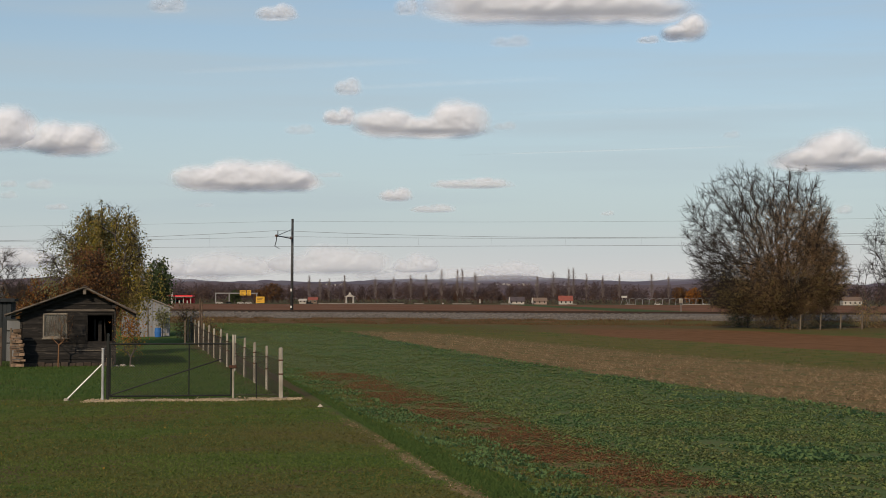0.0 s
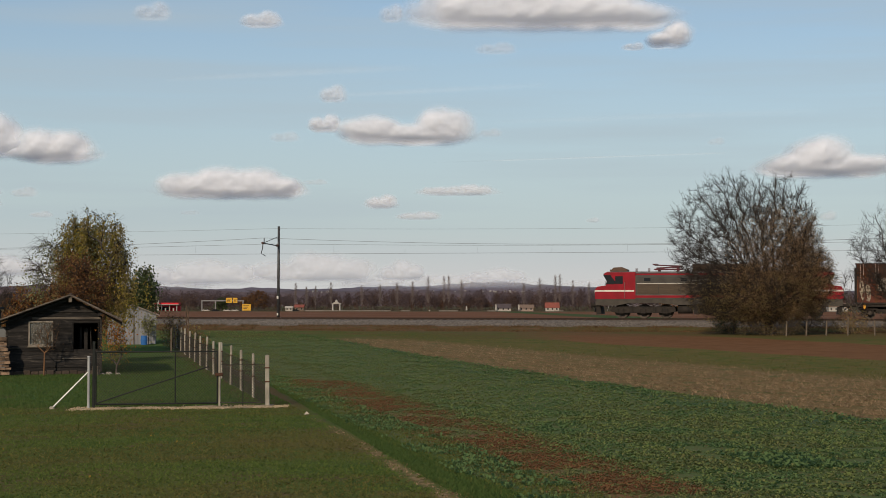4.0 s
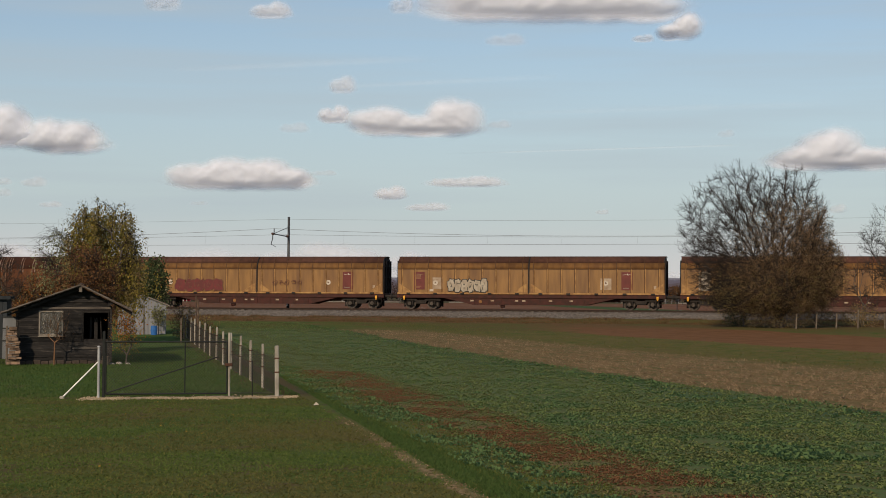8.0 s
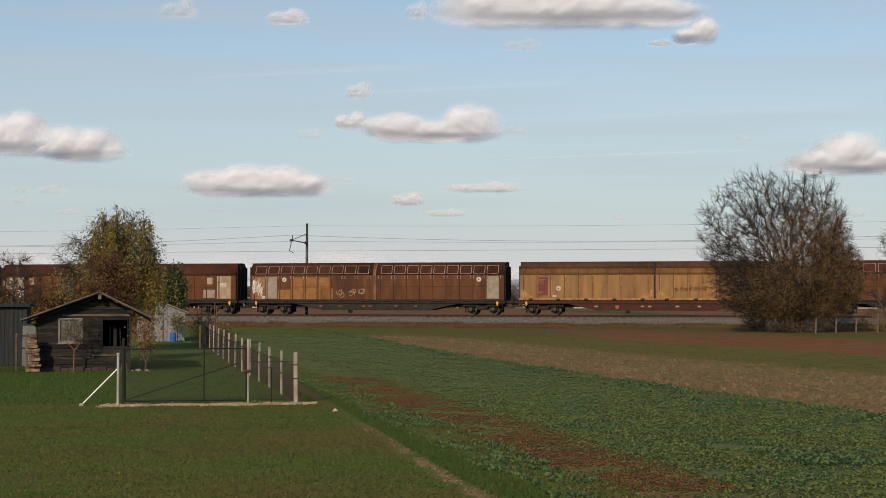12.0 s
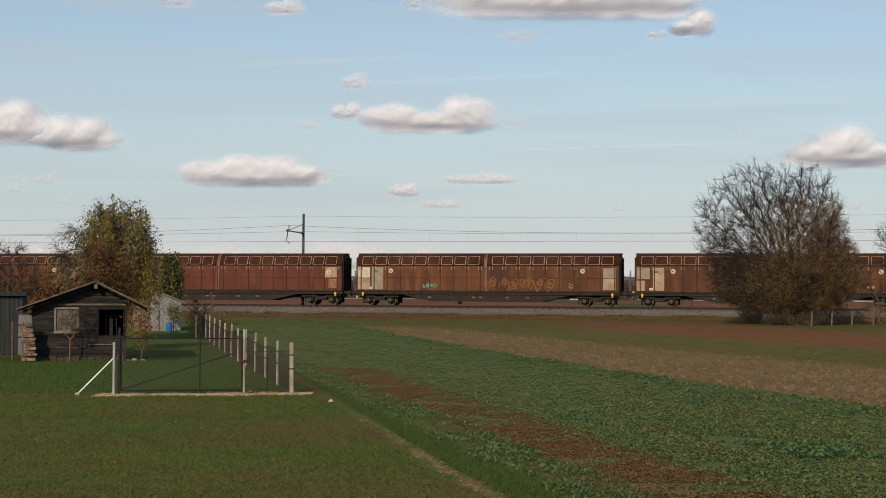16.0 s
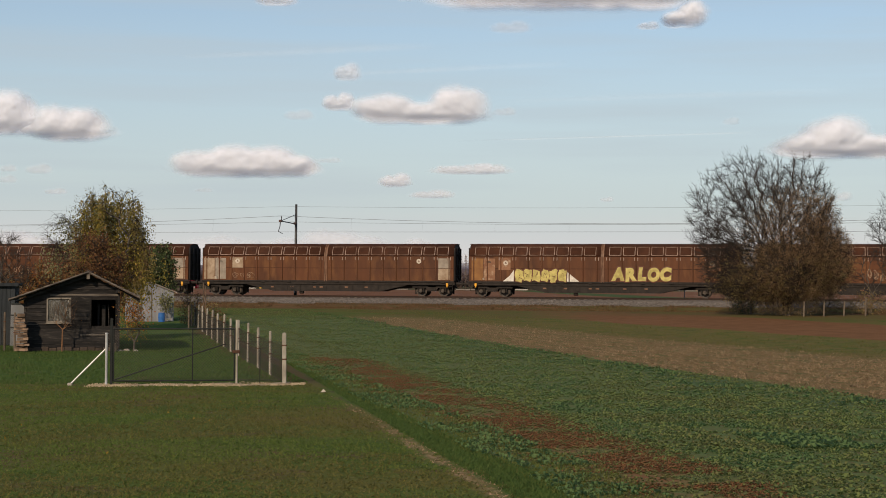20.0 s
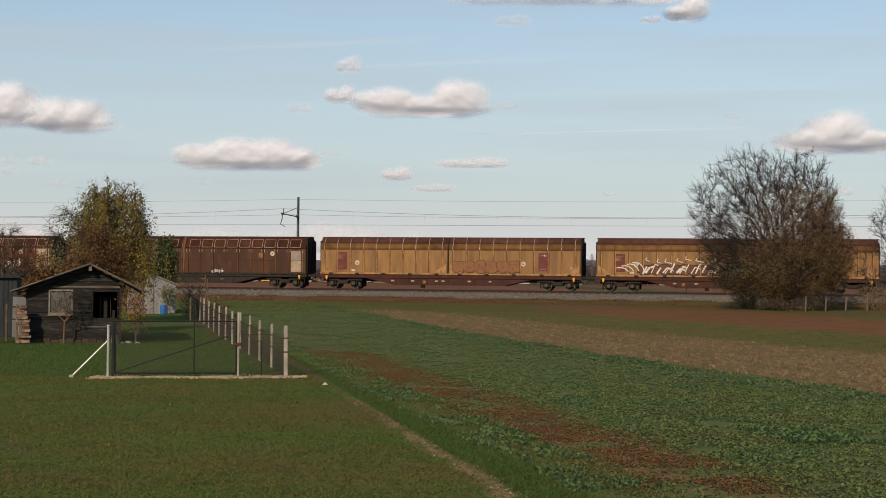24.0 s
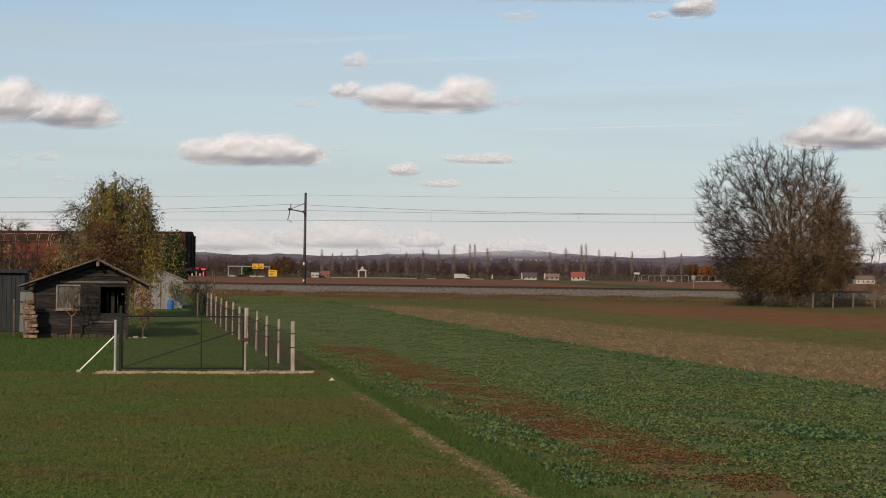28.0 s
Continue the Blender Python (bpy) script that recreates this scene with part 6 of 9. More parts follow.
    birch_tree = tree("birch_tree", "yellow-green autumn birch with drooping twigs behind the shed", (-15.3, 72.0, 0.02), 14, birch, 260, 0.14,
         [(L_BIRCH, 13000, 0.095, 1.6, lambda e: e[:, 0] > -1.1), (L_GREYG, 4200, 0.09, 1.6, lambda e: e[:, 0] < 0.3), (L_OLIVE, 9500, 0.095, 1.6, lambda e: e[:, 0] > -1.6)],
         twig=0.6, twigs=5, fork=(0.1, 0, 1.6), twig_r=0.006, droop=0.5, hang=1.1, strands=230)
    birch_tree.matrix_basis = pose(-16.79, 79.0, -0.24) @ Matrix.Scale(1.125, 4)
    tree("copper_shrub", "dense copper-brown shrub under the birch", (-15.2, 68.5, 0.0), 15, dome(0, 2.7, 1.25, 1.95, 1.1), 200, 0.08,
         [(L_COPPER, 7500, 0.10, 0.2, every)], twig=0.4, twigs=4, fork=(0, 0, 0.7), category="shrub")
    tree("small_green_tree", "small dark green tree near the white hut", (-17.35, 96.0, 0.38), 16, dome(0, 2.8, 0.8, 1.5, 0.8), 110, 0.07,
         [(L_DARK, 4200, 0.14, 0.1, every), (L_GREYG, 900, 0.14, 0.1, every)], twig=0.35, twigs=4, fork=(0, 0, 0.9))
    tree("fruit_tree", "small bare fruit tree before the shed", (-14.37, 59.2, 0.0), 17, both_domes((1, dome(0.12, 1.5, 0.62, 0.62, 0.5)),), 60, 0.027, [(L_ORANGE, 10, 0.06, 0.4, every)],
         bark=mat("orange_brown_bark", (0.19, 0.10, 0.05), (0.12, 0.065, 0.035), 8), twig=0.24, twigs=6, fork=(0.02, 0, 0.85), twig_r=0.0035, power=0.72)
    tree("young_tree", "young tree with thinning orange and yellow leaves by the gate", (-11.9, 60.3, 0.0), 18, both_domes((1, dome(0, 1.05, 0.42, 0.75, 0.4)),), 40, 0.035,
         [(L_ORANGE, 520, 0.075, 0.3, lambda e: e[:, 2] > 0.95), (L_YELLOW, 420, 0.07, 0.3, lambda e: e[:, 2] < 1.3)], twig=0.28, twigs=4, fork=(0.03, 0, 0.35), twig_r=0.005)
    tree("brown_bush", "twiggy brown bush at the garden's end", (-13.9, 86.0, 0.25), 19, dome(0, 0.95, 0.75, 1.05, 0.8), 120, 0.04,
         [(L_OLIVE, 700, 0.08, 0.1, every), (L_COPPER, 700, 0.08, 0.1, every)], twig=0.4, twigs=6, fork=(0, 0, 0.25), category="bush")
    tree("brown_bush", "low tangled bush by the tall stakes", (-12.4, 84.5, 0.22), 20, dome(0, 0.6, 0.6, 0.7, 0.6), 80, 0.03,
         [(L_OLIVE, 500, 0.08, 0.1, every), (L_COPPER, 500, 0.08, 0.1, every)], twig=0.35, twigs=6, fork=(0, 0, 0.2), category="bush")
    for k, (x, y, w, h, seed) in enumerate(((-31.5, 108, 3.4, 2.6, 31), (-27.0, 107, 3.0, 2.9, 32), (-23.0, 106, 2.6, 2.5, 33), (-35.5, 110, 3.0, 2.4, 34))):
        tree("autumn_shrub", "orange-brown autumn shrub along the garden edge", (x, y, land(x, y)), seed, dome(0, h * 0.5, w * 0.65, h * 0.62, 1.4), 130, 0.06,
             [(L_COPPER, 3200, 0.17, 0.1, every), (L_ORANGE, 1100 if k == 1 else 450, 0.15, 0.1, every), (L_OLIVE, 900, 0.16, 0.1, every)], twig=0.45, twigs=4, fork=(0, 0, 0.4), category="shrub")
    tree("bare_tree", "bare grey tree beyond the garden", (-27.8, 99.0, 0.4), 35, dome(0, 3.4, 2.1, 2.0, 1.6), 150, 0.10, [], twig=0.6, twigs=6, fork=(0, 0, 1.2), twig_r=0.008)
    for k, (x, y, w, h, seed) in enumerate(((20.8, 111, 1.3, 1.2, 41), (26.2, 110, 2.4, 1.9, 42), (29.0, 109, 2.0, 1.5, 43), (33.0, 111, 2.2, 1.7, 44))):
        tree("undergrowth_bush", "brown undergrowth beside the big tree", (x, y, land(x, y)), seed, dome(0, h * 0.5, w * 0.7, h * 0.6, 1.2), 90, 0.04,
             [(L_DARK if k == 0 else L_OLIVE, 700, 0.10, 0.1, every), (L_RUSSET, 500, 0.10, 0.1, every)], twig=0.45, twigs=6, fork=(0, 0, 0.25), category="bush")


make_trees()

# ---- garden: gate, fences, shed ----
M_CONC = mat("weathered_pale_concrete", (0.36, 0.33, 0.275), (0.20, 0.175, 0.14), 3, 0.85, 0.3, 40, stretch=(1, 1, 0.6))
M_CLAMP = mat("rusted_wire_clamp", (0.10, 0.045, 0.025), (0.06, 0.03, 0.02), 8)
M_GATE = mat("dark_green_gate_paint", (0.016, 0.018, 0.016), (0.011, 0.012, 0.011), 4, 0.5)
M_MESH = mat("rusty_grey_mesh_wire", (0.052, 0.046, 0.038), (0.034, 0.031, 0.027), 4, 0.6)
M_GALV = mat("bright_galvanised_pipe", (0.46, 0.46, 0.45), (0.33, 0.33, 0.32), 4, 0.45, metal=0.3)
M_PLANK = mat("blackened_weatherboard", (0.023, 0.021, 0.020), (0.013, 0.012, 0.012), 2.2, 0.85, 0.4, 30, stretch=(0.7, 1, 7), per_object=0.5, speck=(0.072, 0.062, 0.053), speck_scale=4, speck_at=(0.55, 0.78))
M_ROOFING = mat("mossy_brown_roof_tile", (0.135, 0.095, 0.075), (0.085, 0.062, 0.05), 3, 0.9, 0.4, 20)
M_FASCIA = mat("weathered_verge_board", (0.17, 0.145, 0.12), (0.07, 0.058, 0.05), 3, 0.85, stretch=(0.4, 1, 4))
M_INSIDE = mat("dim_shed_interior", (0.028, 0.024, 0.022), (0.018, 0.016, 0.015), 3, 0.9)
M_FRAME = mat("grey_window_frame", (0.25, 0.22, 0.185), (0.17, 0.15, 0.125), 5)
M_CURTAIN = mat("faded_lace_curtain", (0.072, 0.063, 0.055), (0.020, 0.018, 0.017), 3, 0.9, stretch=(9, 1, 0.6))
M_BRICK = mat("old_base_brick", (0.17, 0.115, 0.085), (0.10, 0.075, 0.06), 4, 0.9, per_object=0.3)
M_BASE = mat("earthy_base_stone", (0.075, 0.055, 0.042), (0.045, 0.036, 0.030), 4, 0.95, per_object=0.25)
M_TEAL = mat("dark_teal_boards", (0.032, 0.037, 0.041), (0.020, 0.024, 0.027), 2, 0.8, stretch=(6, 6, 0.5), per_object=0.2)
M_LOG = mat("split_firewood", (0.21, 0.14, 0.092), (0.09, 0.062, 0.045), 5, 0.9, per_object=0.5)
M_SHEET_D = mat("dull_sheet_metal", (0.17, 0.175, 0.185), (0.11, 0.115, 0.12), 1.2, 0.6, stretch=(3, 1, 0.4))
M_SHEET = mat("pale_sheet_metal", (0.235, 0.24, 0.255), (0.16, 0.165, 0.18), 1.2, 0.6, stretch=(3, 1, 0.4), speck=(0.25, 0.17, 0.11), speck_scale=2, speck_at=(0.6, 0.8))
M_BLUE = mat("blue_plastic", (0.03, 0.12, 0.36), (0.025, 0.10, 0.28), 3, 0.45)
M_GRAVEL = mat("tan_gravel", (0.36, 0.285, 0.19), (0.21, 0.165, 0.105), 6, 0.95, 0.9, 14, speck=(0.42, 0.35, 0.25), speck_scale=16)
M_STAKE = mat("grey_wooden_stake", (0.145, 0.115, 0.085), (0.09, 0.072, 0.056), 4, 0.9)


def concrete_post(x, y, h, lean=0.0, wide=0.13, label="pale concrete fence post with rusty clamps", group="garden fence posts", paint=None):
    t = thing("fence_post", label, "fence post", pose(x, y, land(x, y) - 0.05, lean, lean * 0.7, 12), group)
    w = wide / 2
    part("shaft", Form().box(-w, w, -w, w, 0, h * 0.97 + 0.05, 0.015).add([(-w * .8, -w * .8, h * .97 + .05), (w * .8, -w * .8, h * .97 + .05), (w * .8, w * .8, h * .97 + .05), (-w * .8, w * .8, h * .97 + .05), (w * 0.3, 0, h * 0.985 + 0.045)],
                                                                                [(0, 1, 4), (1, 2, 4), (2, 3, 4), (3, 0, 4)]), paint or M_CONC, t)
    for z in (h * 0.50, h * 0.76):
        part("clamp", Form().box(-w - 0.012, w + 0.012, -w - 0.012, w + 0.012, z, z + 0.035, 0.004), M_CLAMP, t, "rusty clamp")
    return t


def chain_link(f, a, b, z0, z1, step=0.065, r=0.0024):
    """Diamond mesh between two places on the ground line."""
    a, b = Vector(a), Vector(b)
    L, hgt = (b - a).length, z1 - z0
    d = (b - a) / L
    n = int((L + hgt) / step)
    for k in range(n):
        for s in (1, -1):
            u0 = k * step - hgt
            lo, hi = max(0, -u0), min(hgt, L - u0)
            if hi - lo < 0.02:
                continue
            p, q = (u0 + lo, z0 + lo), (u0 + hi, z0 + hi)
            if s < 0:
                p, q = (L - p[0], p[1]), (L - q[0], q[1])
            f.beam(a + d * p[0] + Vector((0, 0, p[1])), a + d * q[0] + Vector((0, 0, q[1])), r * 2, r * 2)
    return f


def make_fences():
    rng = random.Random(4)
    row = []
    for i in range(13):
        y = 41.6 + 3.69 * i
        x = strip_xy(4.5, y)
        row.append(Vector((x, y, land(x, y))))
        concrete_post(x, y, rng.uniform(1.29, 1.38) if i else 1.40, rng.uniform(-1.4, 1.4), 0.105 if i == 0 else rng.uniform(0.07, 0.082))
    f = Form()
    for a, b in zip(row, row[1:]):
        chain_link(f, a, b, 0.05, 1.0, 0.10, 0.0014)
        for z in (0.05, 0.55, 1.02):
            f.beam(a + Vector((0, 0, z)), b + Vector((0, 0, z)), 0.006, 0.006)
    fence = new("garden_fence", f.mesh("garden_fence", M_MESH))
    tagged(fence, "dark wire mesh strung between the concrete posts", "fence")
    # gate across the drive
    P0, P1 = Vector((-8.62, 41.05, 0)), Vector((-5.56, 41.62, 0))
    g = thing("metal_gate", "wide dark metal gate with wire mesh and a diagonal brace, closed", "gate", pose(*P0, 0, 0, math.degrees(math.atan2(P1.y - P0.y, P1.x - P0.x))))
    L = (P1 - P0).length
    fr = Form().tube((0, 0, 0.08), (0, 0, 1.45), 0.02, 0.02, 8).tube((L, 0, 0.08), (L, 0, 1.45), 0.02, 0.02, 8).tube((0, 0, 1.44), (L, 0, 1.44), 0.02, 0.02, 8).tube((0, 0, 0.09), (L, 0, 0.09), 0.02, 0.02, 8)
    part("gate_frame", fr, M_GATE, g)
    part("middle_bar", Form().tube((L * 0.65, 0, 0.09), (L * 0.65, 0, 1.44), 0.016, 0.016, 8), M_GATE, g)
    part("diagonal_brace", Form().tube((0.02, 0, 0.12), (L * 0.93, 0, 1.05), 0.017, 0.017, 8), M_GATE, g)
    part("wire_mesh", chain_link(Form(), (0, 0, 0), (L, 0, 0), 0.1, 1.42, 0.075, 0.0026), M_MESH, g)
    part("hinge_post", Form().box(-0.09, -0.02, -0.035, 0.035, -0.05, 1.72, 0.01), M_GATE, g)
    part("latch_post", Form().tube((L + 0.06, 0, -0.05), (L + 0.06, 0, 0.85), 0.03, 0.03, 10).tube((L + 0.06, 0, 0.85), (L + 0.06, 0, 1.68), 0.036, 0.036, 10), M_CONC, g)
    part("latch", Form().box(L - 0.06, L + 0.14, -0.07, 0.07, 0.80, 0.88, 0.01), M_CLAMP, g)
    s = thing("wire_fence", "narrow wire fence between gate and corner post", "fence", pose(P1.x + 0.06, P1.y, 0, 0, 0, 3))
    W = row[0].x - P1.x - 0.1
    part("wire_mesh", chain_link(Form(), (0.05, 0, 0), (W, 0.0, 0), 0.05, 1.08, 0.075, 0.0024), M_MESH, s)
    part("top_wire", Form().tube((0, 0, 1.10), (W, 0, 1.10), 0.008, 0.008, 5).tube((0, 0, 0.1), (W, 0, 0.1), 0.012, 0.012, 5), M_MESH, s)
    part("thin_post", Form().tube((W * 0.5, 0, 0), (W * 0.5, 0, 0.95), 0.012, 0.012, 6), M_GATE, s)
    b = thing("braced_post", "white pipe post with a slanting white brace", "fence post", pose(-8.80, 41.02, 0))
    part("post", Form().tube((0, 0, -0.05), (0, 0, 1.31), 0.034, 0.034, 10), M_GALV, b)
    part("cap", Form().tube((0, 0, 1.31), (0, 0, 1.34), 0.046, 0.03, 10), M_GALV, b)
    part("brace", Form().tube((-0.86, -0.25, 0.03), (-0.02, 0, 0.92), 0.022, 0.022, 8), M_GALV, b)
    part("foot", Form().box(-0.94, -0.82, -0.30, -0.19, -0.03, 0.055, 0.02), M_CONC, b)
    # gravel on the drive's threshold
    r = random.Random(8)
    gr = Form()
    xs = [-9.0 + k * 0.10 for k in range(50)]
    for k, x in enumerate(xs):
        y0 = 40.98 + (x + 8.8) * 0.19 + 0.10 * noise.noise((x * 0.7, 3, 1))
        for dy in (-0.62, -0.30, 0.0, 0.26):
            y = y0 + dy * (1 + 0.7 * noise.noise((x * 0.9, dy * 2, 1))) + 0.12 * noise.noise((x * 2.7, dy * 9, 1)) + r.uniform(-0.05, 0.05)
            gr.v.append((x, y, land(x, y) + (-0.02 if dy in (-0.62, 0.26) else 0.024 + 0.05 * noise.noise((x * 1.3, dy * 6, 4)) + r.uniform(0, 0.008))))
    gr.f = [(k * 4 + j, k * 4 + 4 + j, k * 4 + 5 + j, k * 4 + 1 + j) for k in range(49) for j in range(3)]
    for _ in range(2200):
        x = r.uniform(-9.2, -3.7)
        y = 40.88 + (x + 8.8) * 0.19 + r.gauss(0, 0.27) + 0.10 * noise.noise((x * 0.7, 3, 1))
        if noise.noise((x * 1.1, y * 1.5, 7)) < -0.15:
            continue
        z, q = land(x, y) + 0.025, r.uniform(0.014, 0.036)
        gr.add([(x - q, y, z - q), (x + q, y - q * .5, z - q), (x, y + q, z - q), (x, y, z + q * .7)], [(0, 1, 3), (1, 2, 3), (2, 0, 3)])
    tagged(new("gravel_strip", gr.mesh("gravel_strip", M_GRAVEL)), "strip of tan gravel across the gateway", "gravel", kind="stuff")
    # tall stakes at the garden's end
    for x, y, h in ((-12.25, 80.0, 2.35), (-12.0, 79.0, 2.2)):
        t = thing("tall_stake", "tall thin grey wooden stake", "stake", pose(x, y, land(x, y), 0.8, -0.6))
        part("pole", Form().tube((0, 0, -0.1), (0, 0, h), 0.035, 0.03, 7), M_LOG, t)
        part("point", Form().tube((0, 0, h), (0, 0, h + 0.08), 0.03, 0.005, 7), M_LOG, t)
    for x, y, h in ((-13.1, 80.5, 1.3), (-13.6, 84.5, 1.2), (-12.8, 82.5, 1.1)):
        concrete_post(x, y, h, 0, 0.08, "short grey post at the garden's end", "garden fence posts", M_STAKE)
    # old field fence under the big tree
    for x, y, h in ((20.96, 108.8, 0.95), (23.42, 103.7, 0.95), (24.9, 104.4, 1.05), (26.35, 104.9, 0.95), (27.7, 104.6, 1.15), (29.6, 105, 1.0)):
        t = thing("field_fence_post", "short grey wooden field fence post", "fence post", pose(x, y, land(x, y), 0, (x * 7 % 5) - 2), "field fence posts")
        part("post", Form().tube((0, 0, -0.1), (0, 0, h), 0.06, 0.05, 8), M_STAKE, t)
        part("worn_top", Form().tube((0, 0, h), (0.01, 0, h + 0.04), 0.05, 0.025, 8), M_STAKE, t)
    for x, y in ((-16.25, 59.6), (-17.35, 58.9), (-18.3, 58.4), (-16.8, 60.2)):
        concrete_post(x, y, 1.5, 0, 0.08, "thin grey post of the side fence", "side fence posts", M_STAKE)
    f = Form()
    chain_link(f, (-16.25, 59.6, 0), (-17.35, 58.9, 0), 0.05, 1.3, 0.08), chain_link(f, (-17.35, 58.9, 0), (-18.3, 58.4, 0), 0.05, 1.3, 0.08)
    tagged(new("side_fence", f.mesh("side_fence", M_MESH)), "dark wire mesh of the side fence", "fence")


make_fences()


def make_shed():
    t = thing("garden_shed", "old blackened weatherboard shed with low gable and lace-curtained window", "shed", pose(-15.85, 59.6, 0.0, 0, 0, 12))
    W, D = 3.42, 4.2
    RX, RZ = 2.30, 2.92      # ridge
    LZ, RZE = 2.08, 2.36     # wall heights left, right

    def top(x):
        return LZ + (RZ - LZ) * x / RX if x < RX else RZ + (RZE - RZ) * (x - RX) / (W - RX)
    r = random.Random(2)
    # front boards, cut round window and hatch
    win = (0.80, 1.64, 1.12, 2.0)
    hat = (2.42, 3.32, 0.96, 1.95)
    bh = 0.148
    z = 0.14
    while z < RZ - 0.05:
        z1 = z + bh - 0.006
        cuts = [(0.0, W)]
        for x0, x1, a, b in (win, hat):
            if z1 > a and z < b:
                cuts = [c for s, e in cuts for c in ((s, min(e, x0)), (max(s, x1), e)) if c[1] - c[0] > 0.03]
        for s, e in cuts:
            zz = min(z1, 9)
            # trim to the gable
            while s < RX and top(s) < z + 0.02:
                s += 0.02
            while e > RX and top(e) < z + 0.02:
                e -= 0.02
            if e - s < 0.08:
                continue
            dz, dy = r.uniform(-0.006, 0.006), r.uniform(-0.012, 0.004)
            zl, zr = min(zz, top(s) + 0.06), min(zz, top(e) + 0.06)
            v = [(s, -0.035 + dy, z + dz), (e, -0.035 + dy, z + dz), (e, -0.012 + dy, zr + 0.02), (s, -0.012 + dy, zl + 0.02), (s, 0.0, z + dz), (e, 0.0, z + dz), (e, 0.0, zr + 0.02), (s, 0.0, zl + 0.02)]
            part("weatherboard", Form().add(v, [(0, 1, 2, 3), (5, 4, 7, 6), (0, 4, 5, 1), (3, 2, 6, 7), (0, 3, 7, 4), (1, 5, 6, 2)]), M_PLANK, t)
        z += bh
    # walls behind the boards, with real openings
    wall = Form()
    wall.plate([(0, 0.1), (win[0], 0.1), (win[0], top(win[0])), (0, LZ)], 0, 0.06)
    wall.plate([(win[0], 0.1), (win[1], 0.1), (win[1], win[2]), (win[0], win[2])], 0, 0.06)
    wall.plate([(win[0], win[3]), (win[1], win[3]), (win[1], top(win[1])), (win[0], top(win[0]))], 0, 0.06)
    wall.plate([(win[1], 0.1), (hat[0], 0.1), (hat[0], top(hat[0])), (RX, RZ), (win[1], top(win[1]))], 0, 0.06)
    wall.plate([(hat[0], 0.1), (hat[1], 0.1), (hat[1], hat[2]), (hat[0], hat[2])], 0, 0.06)
    wall.plate([(hat[0], hat[3]), (hat[1], hat[3]), (hat[1], top(hat[1])), (hat[0], top(hat[0]))], 0, 0.06)
    wall.plate([(hat[1], 0.1), (W, 0.1), (W, RZE), (hat[1], top(hat[1]))], 0, 0.06)
    part("front_wall", wall, M_INSIDE, t)
    part("side_wall", Form().box(0, 0.06, 0.062, D, 0.1, LZ), M_PLANK, t)
    part("side_wall", Form().box(W - 0.06, W, 0.062, D, 0.1, RZE), M_PLANK, t)
    part("back_wall", Form().plate([(0.07, 0.1), (W - 0.07, 0.1), (W - 0.07, RZE), (RX, RZ - 0.02), (0.07, LZ)], D, D + 0.06), M_PLANK, t)
    part("floor_boards", Form().box(0.07, W - 0.07, 0.07, D - 0.01, 0.1, 0.16), M_INSIDE, t)
    # roof
    eL, eR = (-0.60, LZ - 0.6 * (RZ - LZ) / RX), (W + 0.80, RZE - 0.80 * (RZ - RZE) / (W - RX))
    for name, (ax, az), (bx, bz) in (("roof_slope", eL, (RX, RZ)), ("roof_slope", (RX, RZ), eR)):
        s = part(name, Form().plate([(ax, az + 0.04), (bx, bz + 0.04), (bx, bz + 0.10), (ax, az + 0.10)], -0.55, D + 0.3), M_ROOFING, t)
        n = 9
        for k in range(n):
            u0, u1 = k / n, (k + 1) / n
            p = [(ax + (bx - ax) * u0, az + (bz - az) * u0 + 0.10), (ax + (bx - ax) * u1, az + (bz - az) * u1 + 0.10)]
            hi = 0.035 if bx <= RX else 0.012
            lo = 0.012 if bx <= RX else 0.035
            part("roofing_strip", Form().plate([(p[0][0], p[0][1] + 0.002), (p[1][0], p[1][1] + 0.002), (p[1][0], p[1][1] + lo), (p[0][0], p[0][1] + hi)], -0.57, D + 0.32), M_ROOFING, s)
        part("verge_strip", Form().plate([(ax, az + 0.075), (bx, bz + 0.075), (bx, bz + 0.118), (ax, az + 0.118)], -0.607, -0.575), M_FASCIA, t, "pale weathered verge strip")
        part("under_rafter", Form().plate([(ax + 0.25, az - 0.02), (bx, bz - 0.10), (bx, bz + 0.035), (ax + 0.25, az + 0.035)], -0.30, -0.24), M_PLANK, t)
    part("ridge_cap", Form().plate([(RX - 0.12, RZ + 0.09), (RX, RZ + 0.15), (RX + 0.12, RZ + 0.09), (RX, RZ + 0.18)], -0.58, D + 0.33), M_ROOFING, t)
    part("ridge_beam", Form().box(RX - 0.06, RX + 0.06, -0.52, 0.0, RZ - 0.18, RZ + 0.02, 0.01), M_FASCIA, t)
    part("eave_purlin", Form().box(W - 0.10, W + 0.06, -0.54, 0.0, RZE - 0.14, RZE - 0.02, 0.01), M_PLANK, t)
    part("lintel_board", Form().box(0.9, W, -0.055, -0.03, 2.10, 2.17, 0.006), M_FASCIA, t, "pale weathered lintel board")
    part("pale_plank", Form().box(2.0, 2.95, -0.05, -0.036, 0.60, 0.64, 0.004), M_FASCIA, t)
    part("pale_plank", Form().box(0.0, 0.45, -0.05, -0.036, 1.0, 1.03, 0.004), M_FASCIA, t)
